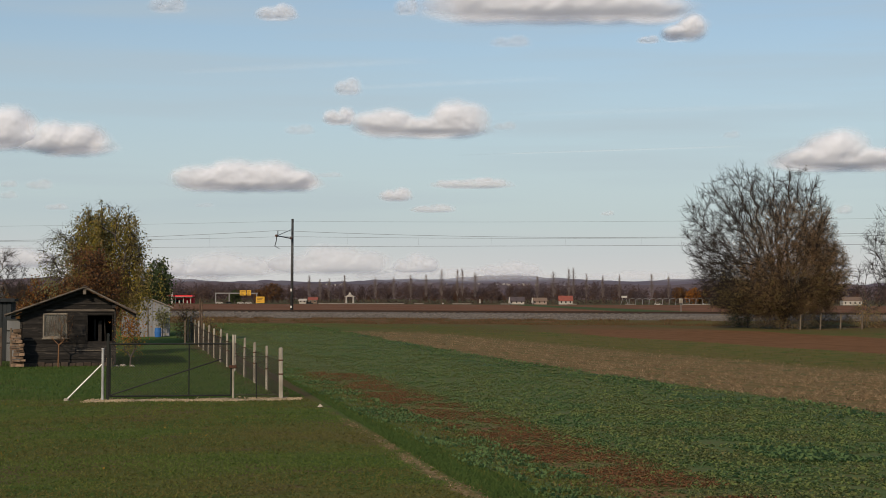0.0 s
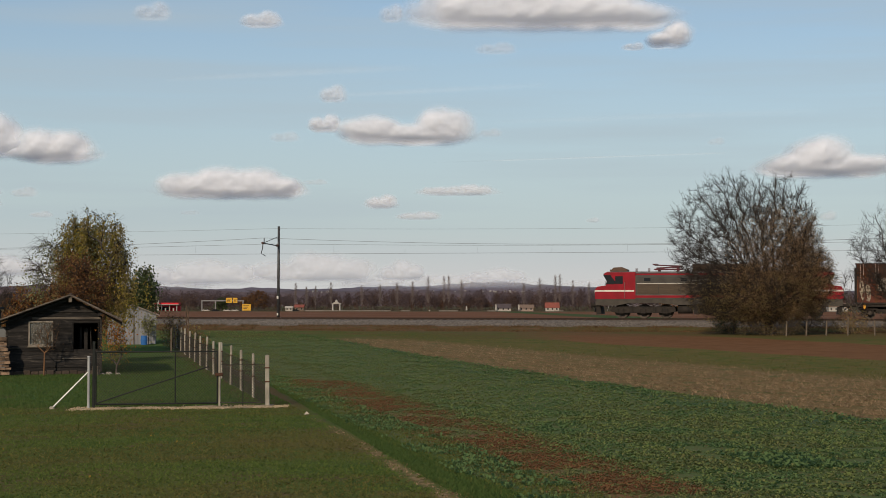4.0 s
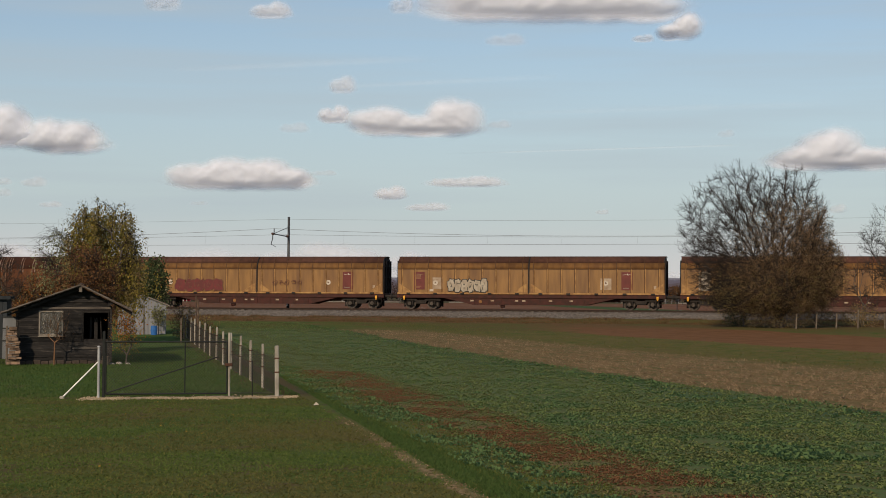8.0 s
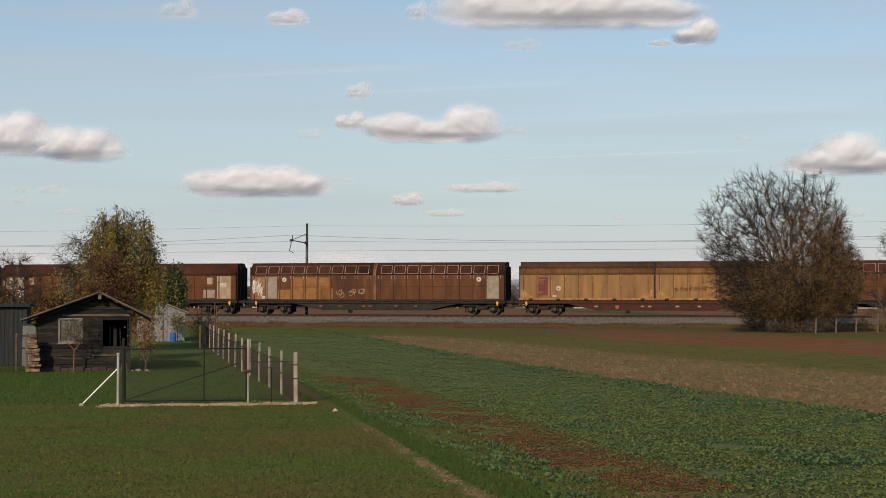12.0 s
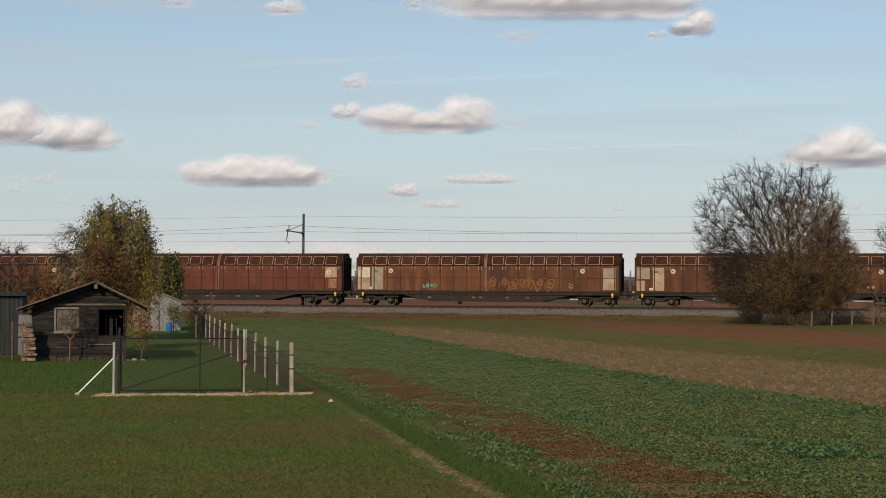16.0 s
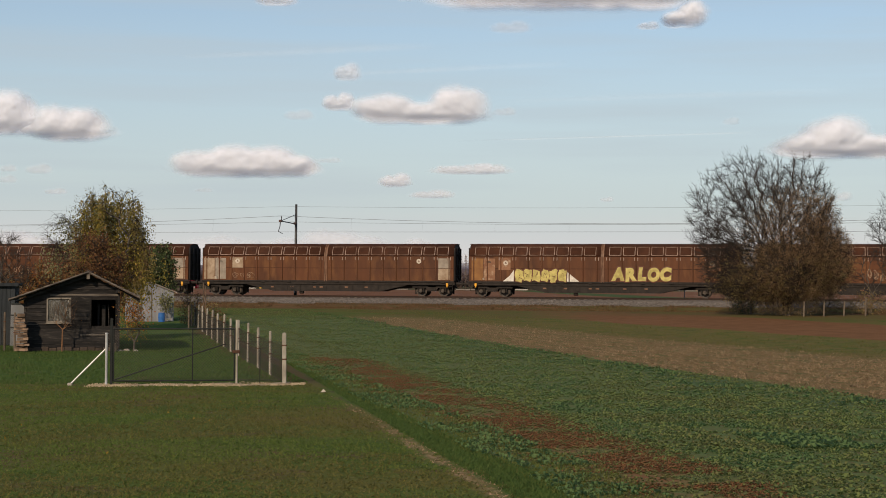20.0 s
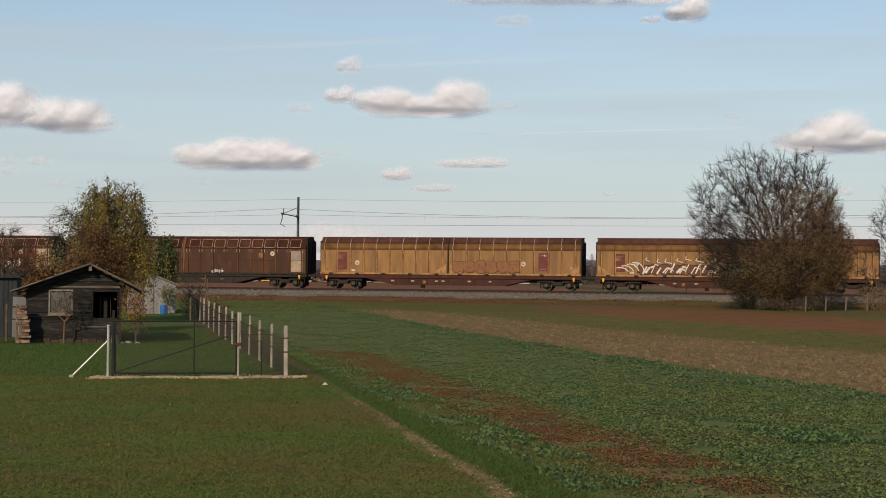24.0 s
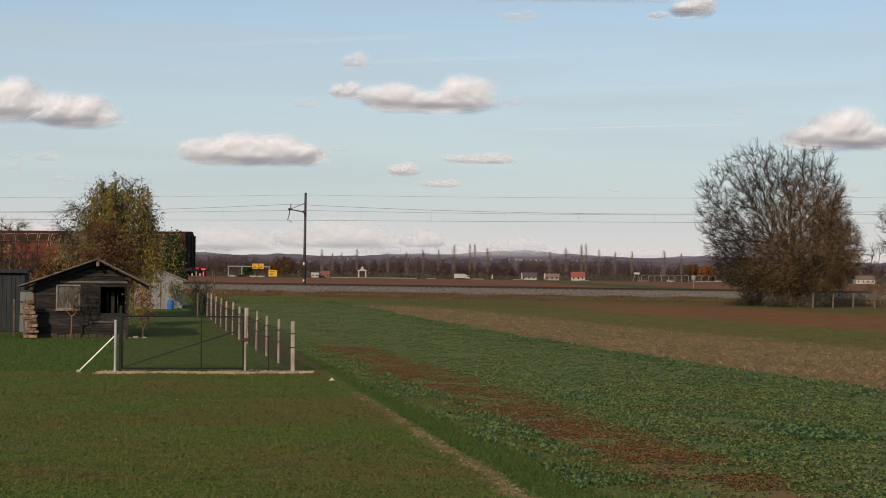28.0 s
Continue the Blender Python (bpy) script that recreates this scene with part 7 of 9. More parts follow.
    wn = part("window", Form().box(win[0] - 0.03, win[1] + 0.03, -0.055, -0.01, win[2] - 0.04, win[2] + 0.03, 0.006).box(win[0] - 0.03, win[1] + 0.03, -0.055, -0.01, win[3] - 0.03, win[3] + 0.03, 0.006)
              .box(win[0] - 0.03, win[0] + 0.03, -0.055, -0.01, win[2], win[3], 0.006).box(win[1] - 0.03, win[1] + 0.03, -0.055, -0.01, win[2], win[3], 0.006), M_FRAME, t, "grey wooden window frame")
    cur = Form()
    n = 26
    xs = [win[0] + (win[1] - win[0]) * k / n for k in range(n + 1)]
    cur.v = [(x, 0.09 + 0.02 * math.sin(k * 1.9), zz) for zz in (win[2], win[3]) for k, x in enumerate(xs)]
    cur.f = [(k, k + 1, n + 2 + k, n + 1 + k) for k in range(n)]
    part("curtain", cur, M_CURTAIN, wn, "faded hanging lace curtain")
    part("pane", Form().box(win[0], win[1], 0.0, 0.008, win[2], win[3]), M_PANE, wn, "dusty glass pane").visible_shadow = False
    part("sill", Form().box(win[0] - 0.06, win[1] + 0.06, -0.09, 0.0, win[2] - 0.08, win[2] - 0.04, 0.006), M_FRAME, wn)
    hf = Form().box(hat[0] - 0.04, hat[0], -0.06, 0.0, hat[2], hat[3]).box(hat[1], hat[1] + 0.04, -0.06, 0.0, hat[2], hat[3]).box(hat[0] - 0.04, hat[1] + 0.04, -0.06, 0.0, hat[3], hat[3] + 0.05)
    part("hatch_frame", hf, M_PLANK, t)
    # things in the hatch take near-black colours that hold the interior's shade
    part("leaning_board", Form().box(2.65, 2.72, 0.5, 0.55, 0.3, 1.80), M_INSIDE, t)
    part("leaning_board", Form().box(2.80, 2.95, 0.55, 0.6, 0.3, 1.75, 0.02), M_PLANK, t)
    part("tool_handle", Form().tube((3.1, 0.5, 0.3), (3.05, 0.5, 1.8), 0.02, 0.02, 6), M_PLANK, t)
    for k in range(12):
        x = 0.02 + k * 0.285
        part("base_stone", Form().box(x, x + 0.27, -0.10, 0.04, -0.06, 0.135 + 0.02 * (k % 3), 0.02), M_BASE, t)
    part("corner_post", Form().box(W - 0.02, W + 0.06, -0.05, 0.04, 0.1, RZE - 0.02, 0.008), M_PLANK, t)
    part("corner_post", Form().box(-0.06, 0.02, -0.05, 0.04, 0.1, LZ - 0.04, 0.008), M_PLANK, t)
    # chopping block and bits by the corner
    c = thing("tree_stump", "short grey chopping stump by the shed corner", "stump", pose(-12.5, 59.4, 0))
    part("stump", Form().tube((0, 0, -0.03), (0, 0, 0.33), 0.14, 0.12, 12), M_STAKE, c)
    part("cut_top", Form().tube((0, 0, 0.33), (0, 0, 0.345), 0.12, 0.115, 12), M_LOG, c)
    for x, y, q in ((-12.1, 60.0, 0.14), (-11.75, 59.9, 0.10), (-12.3, 59.7, 0.11)):
        k = thing("field_stone", "pale rounded stone in the grass", "stone", pose(x, y, 0.03, 0, 0, x * 90))
        bm = bmesh.new()
        bmesh.ops.create_icosphere(bm, subdivisions=2, radius=q)
        for p in bm.verts:
            p.co *= 1 + 0.25 * noise.noise(p.co * 9)
            p.co.z *= 0.6
        me = bpy.data.meshes.new("stone")
        bm.to_mesh(me)
        bm.free()
        me.materials.append(M_CONC)
        part("stone", me, None, k)


M_PANE = bpy.data.materials.new("dusty_pane")
M_PANE.use_nodes = True
M_PANE.node_tree.nodes["Principled BSDF"].inputs["Transmission Weight"].default_value = 0.9
M_PANE.node_tree.nodes["Principled BSDF"].inputs["Roughness"].default_value = 0.12
M_PANE.node_tree.nodes["Principled BSDF"].inputs["Base Color"].default_value = (0.5, 0.5, 0.48, 1)
make_shed()


def make_outbuildings():
    # dark boarded hut by the side fence
    t = thing("boarded_hut", "dark teal boarded hut with a flat felt roof", "hut", pose(-17.55, 64.4, 0, 0, 0, 12))
    H = 2.45
    for k in range(24):
        x = -4.2 + k * 0.175
        part("wall_board", Form().box(x, x + 0.168, -0.03 - 0.012 * (k % 2), 0.0, 0.05, H, 0.008), M_TEAL, t)
    part("wall", Form().box(-4.2, 0, 0.002, 3, 0.03, H - 0.02), M_TEAL, t)
    part("roof", Form().box(-4.35, 0.12, -0.2, 3.1, H, H + 0.10, 0.02), M_INSIDE, t, "dark felt roof")
    part("roof_edge", Form().box(-4.35, 0.13, -0.22, -0.2, H - 0.02, H + 0.12, 0.005), M_TEAL, t)
    # firewood
    w = thing("firewood_stack", "narrow stack of split firewood against the shed", "firewood", pose(-15.82, 58.95, 0, 0, 0, 12))
    r = random.Random(6)
    z = 0.04
    while z < 1.26:
        h, w0 = r.uniform(0.075, 0.125), r.uniform(0.17, 0.25)
        x = r.uniform(-0.05, 0.04) + 0.05 * math.sin(z * 4)
        y = r.uniform(-0.26, -0.16)
        cuts = [(x - w0, x + r.uniform(-0.08, 0.08)), (0, x + w0)]
        cuts[1] = (cuts[0][1] + 0.012, x + w0)
        for x0, x1 in cuts:
            tilt, k = r.uniform(-0.02, 0.02), r.uniform(0.25, 0.75)
            piece = Form().sweep([(y, z + 0.01), (y + 0.01, z + h * 0.8), (y + 0.12 * k, z + h - 0.004), (0.22, z + h * 0.85), (0.22, z)], x0, x1)
            piece.v = [(px, py + r.uniform(-0.012, 0.012), pz + tilt * (px - x0) * 4) for px, py, pz in piece.v]
            part("log", piece, M_LOG, w)
        z += h
    part("pale_block", Form().box(-0.16, 0.14, -0.24, 0.1, 1.30, 1.44, 0.02), M_LOG, w, "pale sawn block on the stack")
    sh = thing("metal_sheet", "pale grey metal sheet leaning between hut and shed", "sheet", pose(-17.2, 63.7, 0.0, -6, 0, 8))
    part("sheet", Form().box(-0.35, 0.55, 0, 0.02, 0.05, 1.72), M_SHEET_D, sh)
    for z in (0.75, 1.25, 1.70):
        part("rail", Form().box(-0.36, 0.56, -0.03, -0.002, z, z + 0.05), M_GATE, sh)
    # white hut
    h = thing("metal_hut", "small pale sheet-metal hut with a shallow gable", "hut", pose(-18.5, 91.2, 0.33, 0, 0, 10))
    W = 2.75
    for k in range(11):
        x = k * W / 11
        z = 1.72 + 0.55 * (1 - abs(x + 0.12 - W / 2) / (W / 2))
        part("sheet", Form().plate([(x, 0), (x + W / 11 - 0.012, 0), (x + W / 11 - 0.012, z), (x, z)], -0.02 - 0.015 * (k % 2), 0.0), M_SHEET, h)
    part("wall", Form().plate([(0, 0), (W, 0), (W, 1.70), (W / 2, 2.22), (0, 1.70)], 0.002, 2.6), M_SHEET, h)
    for a, b in (((-0.18, 1.64), (W / 2, 2.27)), ((W / 2, 2.27), (W + 0.18, 1.64))):
        part("roof_slope", Form().plate([a, b, (b[0], b[1] + 0.05), (a[0], a[1] + 0.05)], -0.2, 2.8), M_GREY_P, h)
    part("door", Form().box(1.45, 1.51, -0.06, -0.035, 0, 1.75).box(0.9, 0.94, -0.06, -0.035, 0, 1.75), M_STAKE, h, "brown door posts")
    b = thing("blue_barrel", "blue plastic barrel standing by the hut", "barrel", pose(-16.3, 90.6, 0.33))
    part("drum", Form().tube((0, 0, 0), (0, 0, 0.27), 0.18, 0.20, 16).tube((0, 0, 0.27), (0, 0, 0.50), 0.20, 0.18, 16), M_BLUE, b)
    part("hoop", Form().tube((0, 0, 0.25), (0, 0, 0.29), 0.21, 0.21, 16), M_BLUE, b)
    part("lid", Form().tube((0, 0, 0.50), (0, 0, 0.53), 0.185, 0.17, 16), M_BLUE, b)
    v = thing("potted_vine", "dark climbing plant on the hut's front", "shrub", pose(-16.1, 90.9, 0.33))
    rng = np.random.default_rng(3)
    pts = rng.normal(size=(500, 3)) * (0.25, 0.15, 0.3) + (0, 0, 1.1)
    vv, ff = leaves(pts, 0.12, rng, 0.3)
    part("foliage", fast_mesh("foliage", vv, ff, L_GREYG), None, v)
    vv, ff = tubes((np.array([[0, 0, 0.0], [0, 0, 0.7], [0, 0, 0.7]]), np.array([[0, 0, 0.7], [0.2, 0, 1.5], [-0.2, 0, 1.4]]), np.full(3, 0.03), np.full(3, 0.02)), 5)
    part("stem", fast_mesh("stem", vv, ff, M_BARK), None, v)


make_outbuildings()


# ---- field growth ----
def scatter(rng, n, q0, q1, y0, y1, keep=None):
    """Ground places between two strip lines, more of them nearby."""
    y = y0 * (y1 / y0) ** rng.random(n)
    q = rng.uniform(q0, q1, n)
    x = (q - y * math.sin(STRIP)) / math.cos(STRIP)
    p = np.stack([x, y, np.array([land(a, b) for a, b in zip(x, y)])], 1)
    return p if keep is None else p[keep(p, q)]


def patchy(p, scale, lo):
    return np.array([noise.noise((a * scale, b * scale, 7.0)) > lo for a, b, _ in p])


def blades(rng, p, h, w, lean=0.4):
    """One thin upright blade (a bent triangle pair) at each place."""
    n = len(p)
    a = rng.uniform(0, 2 * np.pi, n)
    side = np.stack([np.cos(a), np.sin(a), np.zeros(n)], 1) * (w * rng.uniform(0.6, 1.4, n))[:, None]
    tip = rng.normal(size=(n, 3)) * lean
    tip[:, 2] = 1
    tip *= (h * rng.uniform(0.5, 1.4, n))[:, None]
    v = np.stack([p - side, p + side, p + tip], 1).reshape(-1, 3)
    k = np.arange(n) * 3
    return v, np.stack([k, k + 1, k + 2], 1)


def rosettes(rng, p, size, count, rise=1.0):
    """Low plants with broad leaves that arch out from the centre."""
    src = np.repeat(p, count, axis=0)
    n = len(src)
    a = rng.uniform(0, 2 * np.pi, n)
    s = size * rng.uniform(0.5, 1.35, n)
    d = np.stack([np.cos(a), np.sin(a), np.zeros(n)], 1)
    w = np.stack([-np.sin(a), np.cos(a), np.zeros(n)], 1)
    up = rng.uniform(0.25, 1.25, n)[:, None] * rise * np.array([[0, 0, 1.0]])
    b = src + d * (s * 0.15)[:, None]
    m = src + (d * 0.55 + up * 0.7) * s[:, None]
    e = src + (d * 1.0 + up * 0.55) * s[:, None]
    v = np.stack([b, m + w * (s * 0.30)[:, None], e, m - w * (s * 0.30)[:, None]], 1).reshape(-1, 3)
    k = np.arange(n) * 4
    return v, np.stack([k, k + 1, k + 2, k + 3], 1)


def stuff(name, label, category, v, f, m):
    tagged(new(name, fast_mesh(name, v, f, m)), label, category, kind="stuff")


def make_growth():
    rng = np.random.default_rng(77)
    p = scatter(rng, 150000, -9, 5.2, 17, 75)
    q = p[:, 0] * math.cos(STRIP) + p[:, 1] * math.sin(STRIP)
    # the worn edge path stays bare in places, more so near the road
    off = p[:, 0] * math.cos(PATH_TURN) + p[:, 1] * math.sin(PATH_TURN) - PATH_OFF - 0.20 * np.array([noise.noise((3.0, b * 0.35, 1.0)) for b in p[:, 1]])
    worn = (rng.random(len(p)) < np.clip(1.6 - p[:, 1] / 38, 0, 0.95) * np.exp(-(off / 0.18) ** 2)) & (patchy(p, 1.1, -0.35) | (p[:, 1] < 25)) & (p[:, 1] < 38)
    v, f = blades(rng, p[worn & (rng.random(len(p)) < 0.5)], 0.022, 0.016, 1.2)
    stuff("path_straw", "short trodden dry grass on the edge path", "grass", v, f, L_STRAW)
    p = p[~worn]
    inside = p[:, 1] > 41.3 + (p[:, 0] + 8.6) * 0.19
    v, f = blades(rng, p[inside], 0.05, 0.016, 0.6)
    stuff("garden_grass", "deep green grass inside the garden", "grass", v, f, L_GARDEN)
    p = p[~inside]
    tone = np.array([noise.fractal((a * 0.20, b * 0.26, 2.0), 0.8, 2.1, 5) * 1.2 for a, b, _ in p]) + rng.normal(size=len(p)) * 0.12
    for pick, m, name, label in ((tone < -0.06, L_GRASS_B, "brown_lawn_grass", "browned patches of lawn grass"), ((tone >= -0.06) & (tone < 0.17), L_GRASS, "lawn_grass", "short uneven lawn grass"),
                                 (tone >= 0.17, L_GRASS_G, "fresh_lawn_grass", "fresher green patches of lawn grass")):
        v, f = blades(rng, p[pick], 0.028, 0.016, 1.0)
        stuff(name, label, "grass", v, f, m)
    # tufts that the mower missed
    p = scatter(rng, 9000, -9, 4.6, 17, 42, lambda p, q: patchy(p, 0.7, 0.22))
    v, f = blades(rng, p, 0.050, 0.013, 0.8)
    stuff("grass_tufts", "taller grass tufts in the lawn", "grass", v, f, L_GRASS)
    p = scatter(rng, 24000, 5.05, 5.85, 17, 60, lambda p, q: p[:, 0] * math.cos(PATH_TURN) + p[:, 1] * math.sin(PATH_TURN) - PATH_OFF > 0.12)
    v, f = blades(rng, p, 0.040, 0.012, 0.6)
    stuff("verge_grass", "short green grass between path and crop", "grass", v, f, L_GARDEN)
    p = scatter(rng, 12000, 5.6, 7.0, 17, 80)
    v, f = blades(rng, p, 0.045, 0.011, 0.8)
    stuff("field_edge_grass", "matted grass along the field edge", "grass", v, f, L_GRASS)
    p = np.concatenate([scatter(rng, 34000, 8.0, 18.2, 19, 118), scatter(rng, 6000, 8.2, 15.5, 19, 40)])
    q = p[:, 0] * math.cos(STRIP) + p[:, 1] * math.sin(STRIP)
    p = p[patchy(p, 0.9, -0.5) & (past_edge(p, 0) < rng.normal(size=len(q)) * 0.12) & (q > 8.6 + rng.normal(size=len(q)) * 0.35)]
    tone = np.array([noise.fractal((a * 0.55, b * 0.55, 5.0), 0.9, 2.1, 3) for a, b, _ in p]) + rng.normal(size=len(p)) * 0.22
    for pick, m, name, label in ((tone < -0.34, L_CROPD, "dark_crop_plants", "darker patches of the broad-leaved crop"), ((tone >= -0.34) & (tone < 0.26), L_CROP, "crop_plants", "low broad-leaved green crop"),
                                 (tone >= 0.26, L_WEED, "yellowing_crop_plants", "yellowing patches of the low crop")):
        v, f = rosettes(rng, p[pick], 0.062, 4, 0.75)
        stuff(name, label, "crop", v, f, m)
    p = scatter(rng, 6500, 5.7, 7.0, 19, 110, lambda p, q: patchy(p, 0.6, -0.05))
    v, f = rosettes(rng, p, 0.062, 4)
    stuff("weedy_edge_plants", "sparse bluish-green weeds at the crop's edge", "weeds", v, f, L_CROPD)
    # taller bluish ridge of plants along the stubble, and clumps
    p = np.concatenate([scatter(rng, 5200, 12.5, 18.6, 24, 118, lambda p, q: patchy(p, 0.45, -0.10) & (past_edge(p, 0) < 0.1) & (rng.random(len(q)) < 1 + past_edge(p, 0) / 2.6)), scatter(rng, 300, 10.9, 12.3, 25.8, 28.4), scatter(rng, 150, 5.8, 6.9, 22, 28.5, lambda p, q: patchy(p, 0.8, 0.05))])
    v, f = rosettes(rng, p, 0.085, 6)
    stuff("tall_crop_plants", "taller bluish-green crop plants in patches", "crop", v, f, L_CROPD)
    p = scatter(rng, 30000, 6.2, 8.9, 20, 56, lambda p, q: patchy(p, 0.8, -0.2) & (np.abs(q - 7.75) < 0.85 + 0.40 * rng.normal(size=len(q))))
    v, f = rosettes(rng, p, 0.034, 5, 0.8)
    stuff("red_weeds", "reddish withered weeds in a bare strip", "weeds", v, f, L_REDWEED)
    p = scatter(rng, 12000, 6.2, 9.0, 19, 100, lambda p, q: ~(patchy(p, 0.8, 0.05) & (np.abs(q - 7.7) < 0.9)) | (rng.random(len(q)) < 0.30))
    v, f = rosettes(rng, p, 0.046, 4, 0.8)
    stuff("strip_weeds", "small olive-green weeds in the reddish strip", "weeds", v, f, L_WEED)
    p = scatter(rng, 46000, 14.5, 29.5, 30, 99, lambda p, q: patchy(p, 0.9, -0.25) & (past_edge(p, 0) > 0) & (past_edge(p, 1) < rng.normal(size=len(q)) * 0.8) & (rng.random(len(q)) < np.clip(0.35 - past_edge(p, 1) / 9, 0, 1)))
    q = past_edge(p, 0)
    p[:, 0] += (np.round(q / 0.7) * 0.7 - q) * 0.7 / EDGES[0][0]
    v, f = blades(rng, p, 0.085, 0.015, 1.2)
    stuff("maize_stubble", "rows of pale cut maize stubble", "stubble", v, f, L_STRAW)
    p = scatter(rng, 22000, 15, 37, 55, 116, lambda p, q: (past_edge(p, 1) > -0.2) & ((past_edge(p, 2) < 0) | ((past_edge(p, 3) > 0) & (p[:, 0] < 4))))
    v, f = blades(rng, p, 0.055, 0.018, 0.9)
    stuff("headland_grass", "green grass strip beyond the stubble", "grass", v, f, L_GRASS_B)
    s, n = rng.uniform(-45, 48, 34000), 3.4 + 10.0 * rng.random(34000) ** 1.5
    p = np.array([on_track(a, b) for a, b in zip(s, n)])
    p = p[patchy(p, 0.35, -0.10)]
    p[:, 2] = [land(a, b) for a, b, _ in p]
    v, f = blades(rng, p, 0.13, 0.020, 0.9)
    stuff("bank_grass", "dry brown grass on the railway bank", "grass", v, f, L_DRY)
    p = scatter(rng, 90, -8, 4.4, 20, 60)
    v, f = leaves(p + (0, 0, 0.04), 0.05, rng, 0)
    stuff("fallen_leaves", "scattered yellow fallen leaves on the lawn", "leaves", v, f, L_YELLOW)


make_growth()
scrap = thing("paper_scrap", "small crumpled white scrap lying in the grass", "litter", pose(-2.98, 38.5, 0.0, 0, 0, 20))
part("scrap", Form().add([(-0.06, -0.04, 0.01), (0.07, -0.05, 0.02), (0.08, 0.04, 0.03), (-0.05, 0.05, 0.01), (0.0, -0.02, 0.09), (0.03, 0.03, 0.07)],
                         [(0, 1, 4), (1, 2, 5), (1, 5, 4), (2, 3, 5), (3, 4, 5), (3, 0, 4), (3, 2, 1, 0)]), M_WHITE_P, scrap)


# ---- far side of the plain ----
FAR = 1000.0
M_FARWHITE = mat("far_white_wall", (0.40, 0.37, 0.335), (0.31, 0.28, 0.25), 0.3, 0.8)
M_FARWARM = mat("far_beige_wall", (0.30, 0.22, 0.18), (0.24, 0.18, 0.15), 0.3, 0.8)
M_FARDARK = mat("far_slate_roof", (0.085, 0.068, 0.072), (0.065, 0.052, 0.056), 0.5, 0.8)
M_FARRED = mat("far_red_roof", (0.25, 0.075, 0.055), (0.19, 0.062, 0.048), 0.5, 0.8)
M_STATION = mat("station_red", (0.55, 0.02, 0.03), (0.5, 0.02, 0.03), 0.5, 0.5)
M_SIGNYEL = mat("sign_yellow", (0.58, 0.33, 0.03), (0.50, 0.28, 0.03), 0.5, 0.5)
M_FARGREY = mat("far_grey_steel", (0.21, 0.20, 0.20), (0.16, 0.155, 0.155), 0.5, 0.6)
M_FARROAD = mat("far_road_kerb", (0.22, 0.19, 0.165), (0.15, 0.13, 0.115), 0.05, 0.9)
# aerial haze put into the hill colours, paler and bluer on the far ridge
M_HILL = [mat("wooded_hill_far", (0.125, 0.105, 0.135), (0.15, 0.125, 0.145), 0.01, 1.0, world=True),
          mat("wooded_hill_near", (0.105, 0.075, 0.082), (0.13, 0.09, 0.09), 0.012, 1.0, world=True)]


def make_hills():
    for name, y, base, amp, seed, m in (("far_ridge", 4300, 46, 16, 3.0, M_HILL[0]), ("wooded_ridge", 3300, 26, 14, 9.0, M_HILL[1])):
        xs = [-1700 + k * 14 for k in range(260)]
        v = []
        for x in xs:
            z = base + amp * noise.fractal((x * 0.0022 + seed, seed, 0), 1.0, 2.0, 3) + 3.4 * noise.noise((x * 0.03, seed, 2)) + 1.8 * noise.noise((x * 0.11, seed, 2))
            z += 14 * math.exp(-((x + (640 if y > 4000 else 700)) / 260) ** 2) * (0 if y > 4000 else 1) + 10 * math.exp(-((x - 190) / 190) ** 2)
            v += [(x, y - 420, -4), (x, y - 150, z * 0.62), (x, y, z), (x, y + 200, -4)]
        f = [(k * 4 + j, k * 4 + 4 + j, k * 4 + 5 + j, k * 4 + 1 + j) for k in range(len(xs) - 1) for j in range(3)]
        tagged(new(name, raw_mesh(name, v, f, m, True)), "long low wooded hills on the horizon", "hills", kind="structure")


make_hills()


def make_hill_village():
    """Pale houses scattered over the crest of the wooded ridge."""
    r = random.Random(71)
    f = Form()
    for k in range(30):
        x, y = (r.gauss(130, 60) if k % 3 else r.gauss(-215, 30)), 3300 - r.uniform(10, 60)
        z = 26 + 14 * noise.fractal((x * 0.0022 + 9.0, 9.0, 0), 1.0, 2.0, 3) + 10 * math.exp(-((x - 190) / 190) ** 2)
        z *= 1 - 0.38 * (3300 - y) / 150
        w, h = r.uniform(1.6, 4.0), r.uniform(0.8, 1.8)
        f.box(x - w / 2, x + w / 2, y - 4, y + 4, z - 6, z + h)
        f.sweep([(y - 4.5, z + h), (y, z + h + 1.0), (y + 4.5, z + h)], x - w / 2 - 0.4, x + w / 2 + 0.4)
    tagged(new("hill_village", f.mesh("hill_village", M_FARWHITE)), "tiny pale houses of a village on the hill crest", "village", kind="stuff")


make_hill_village()


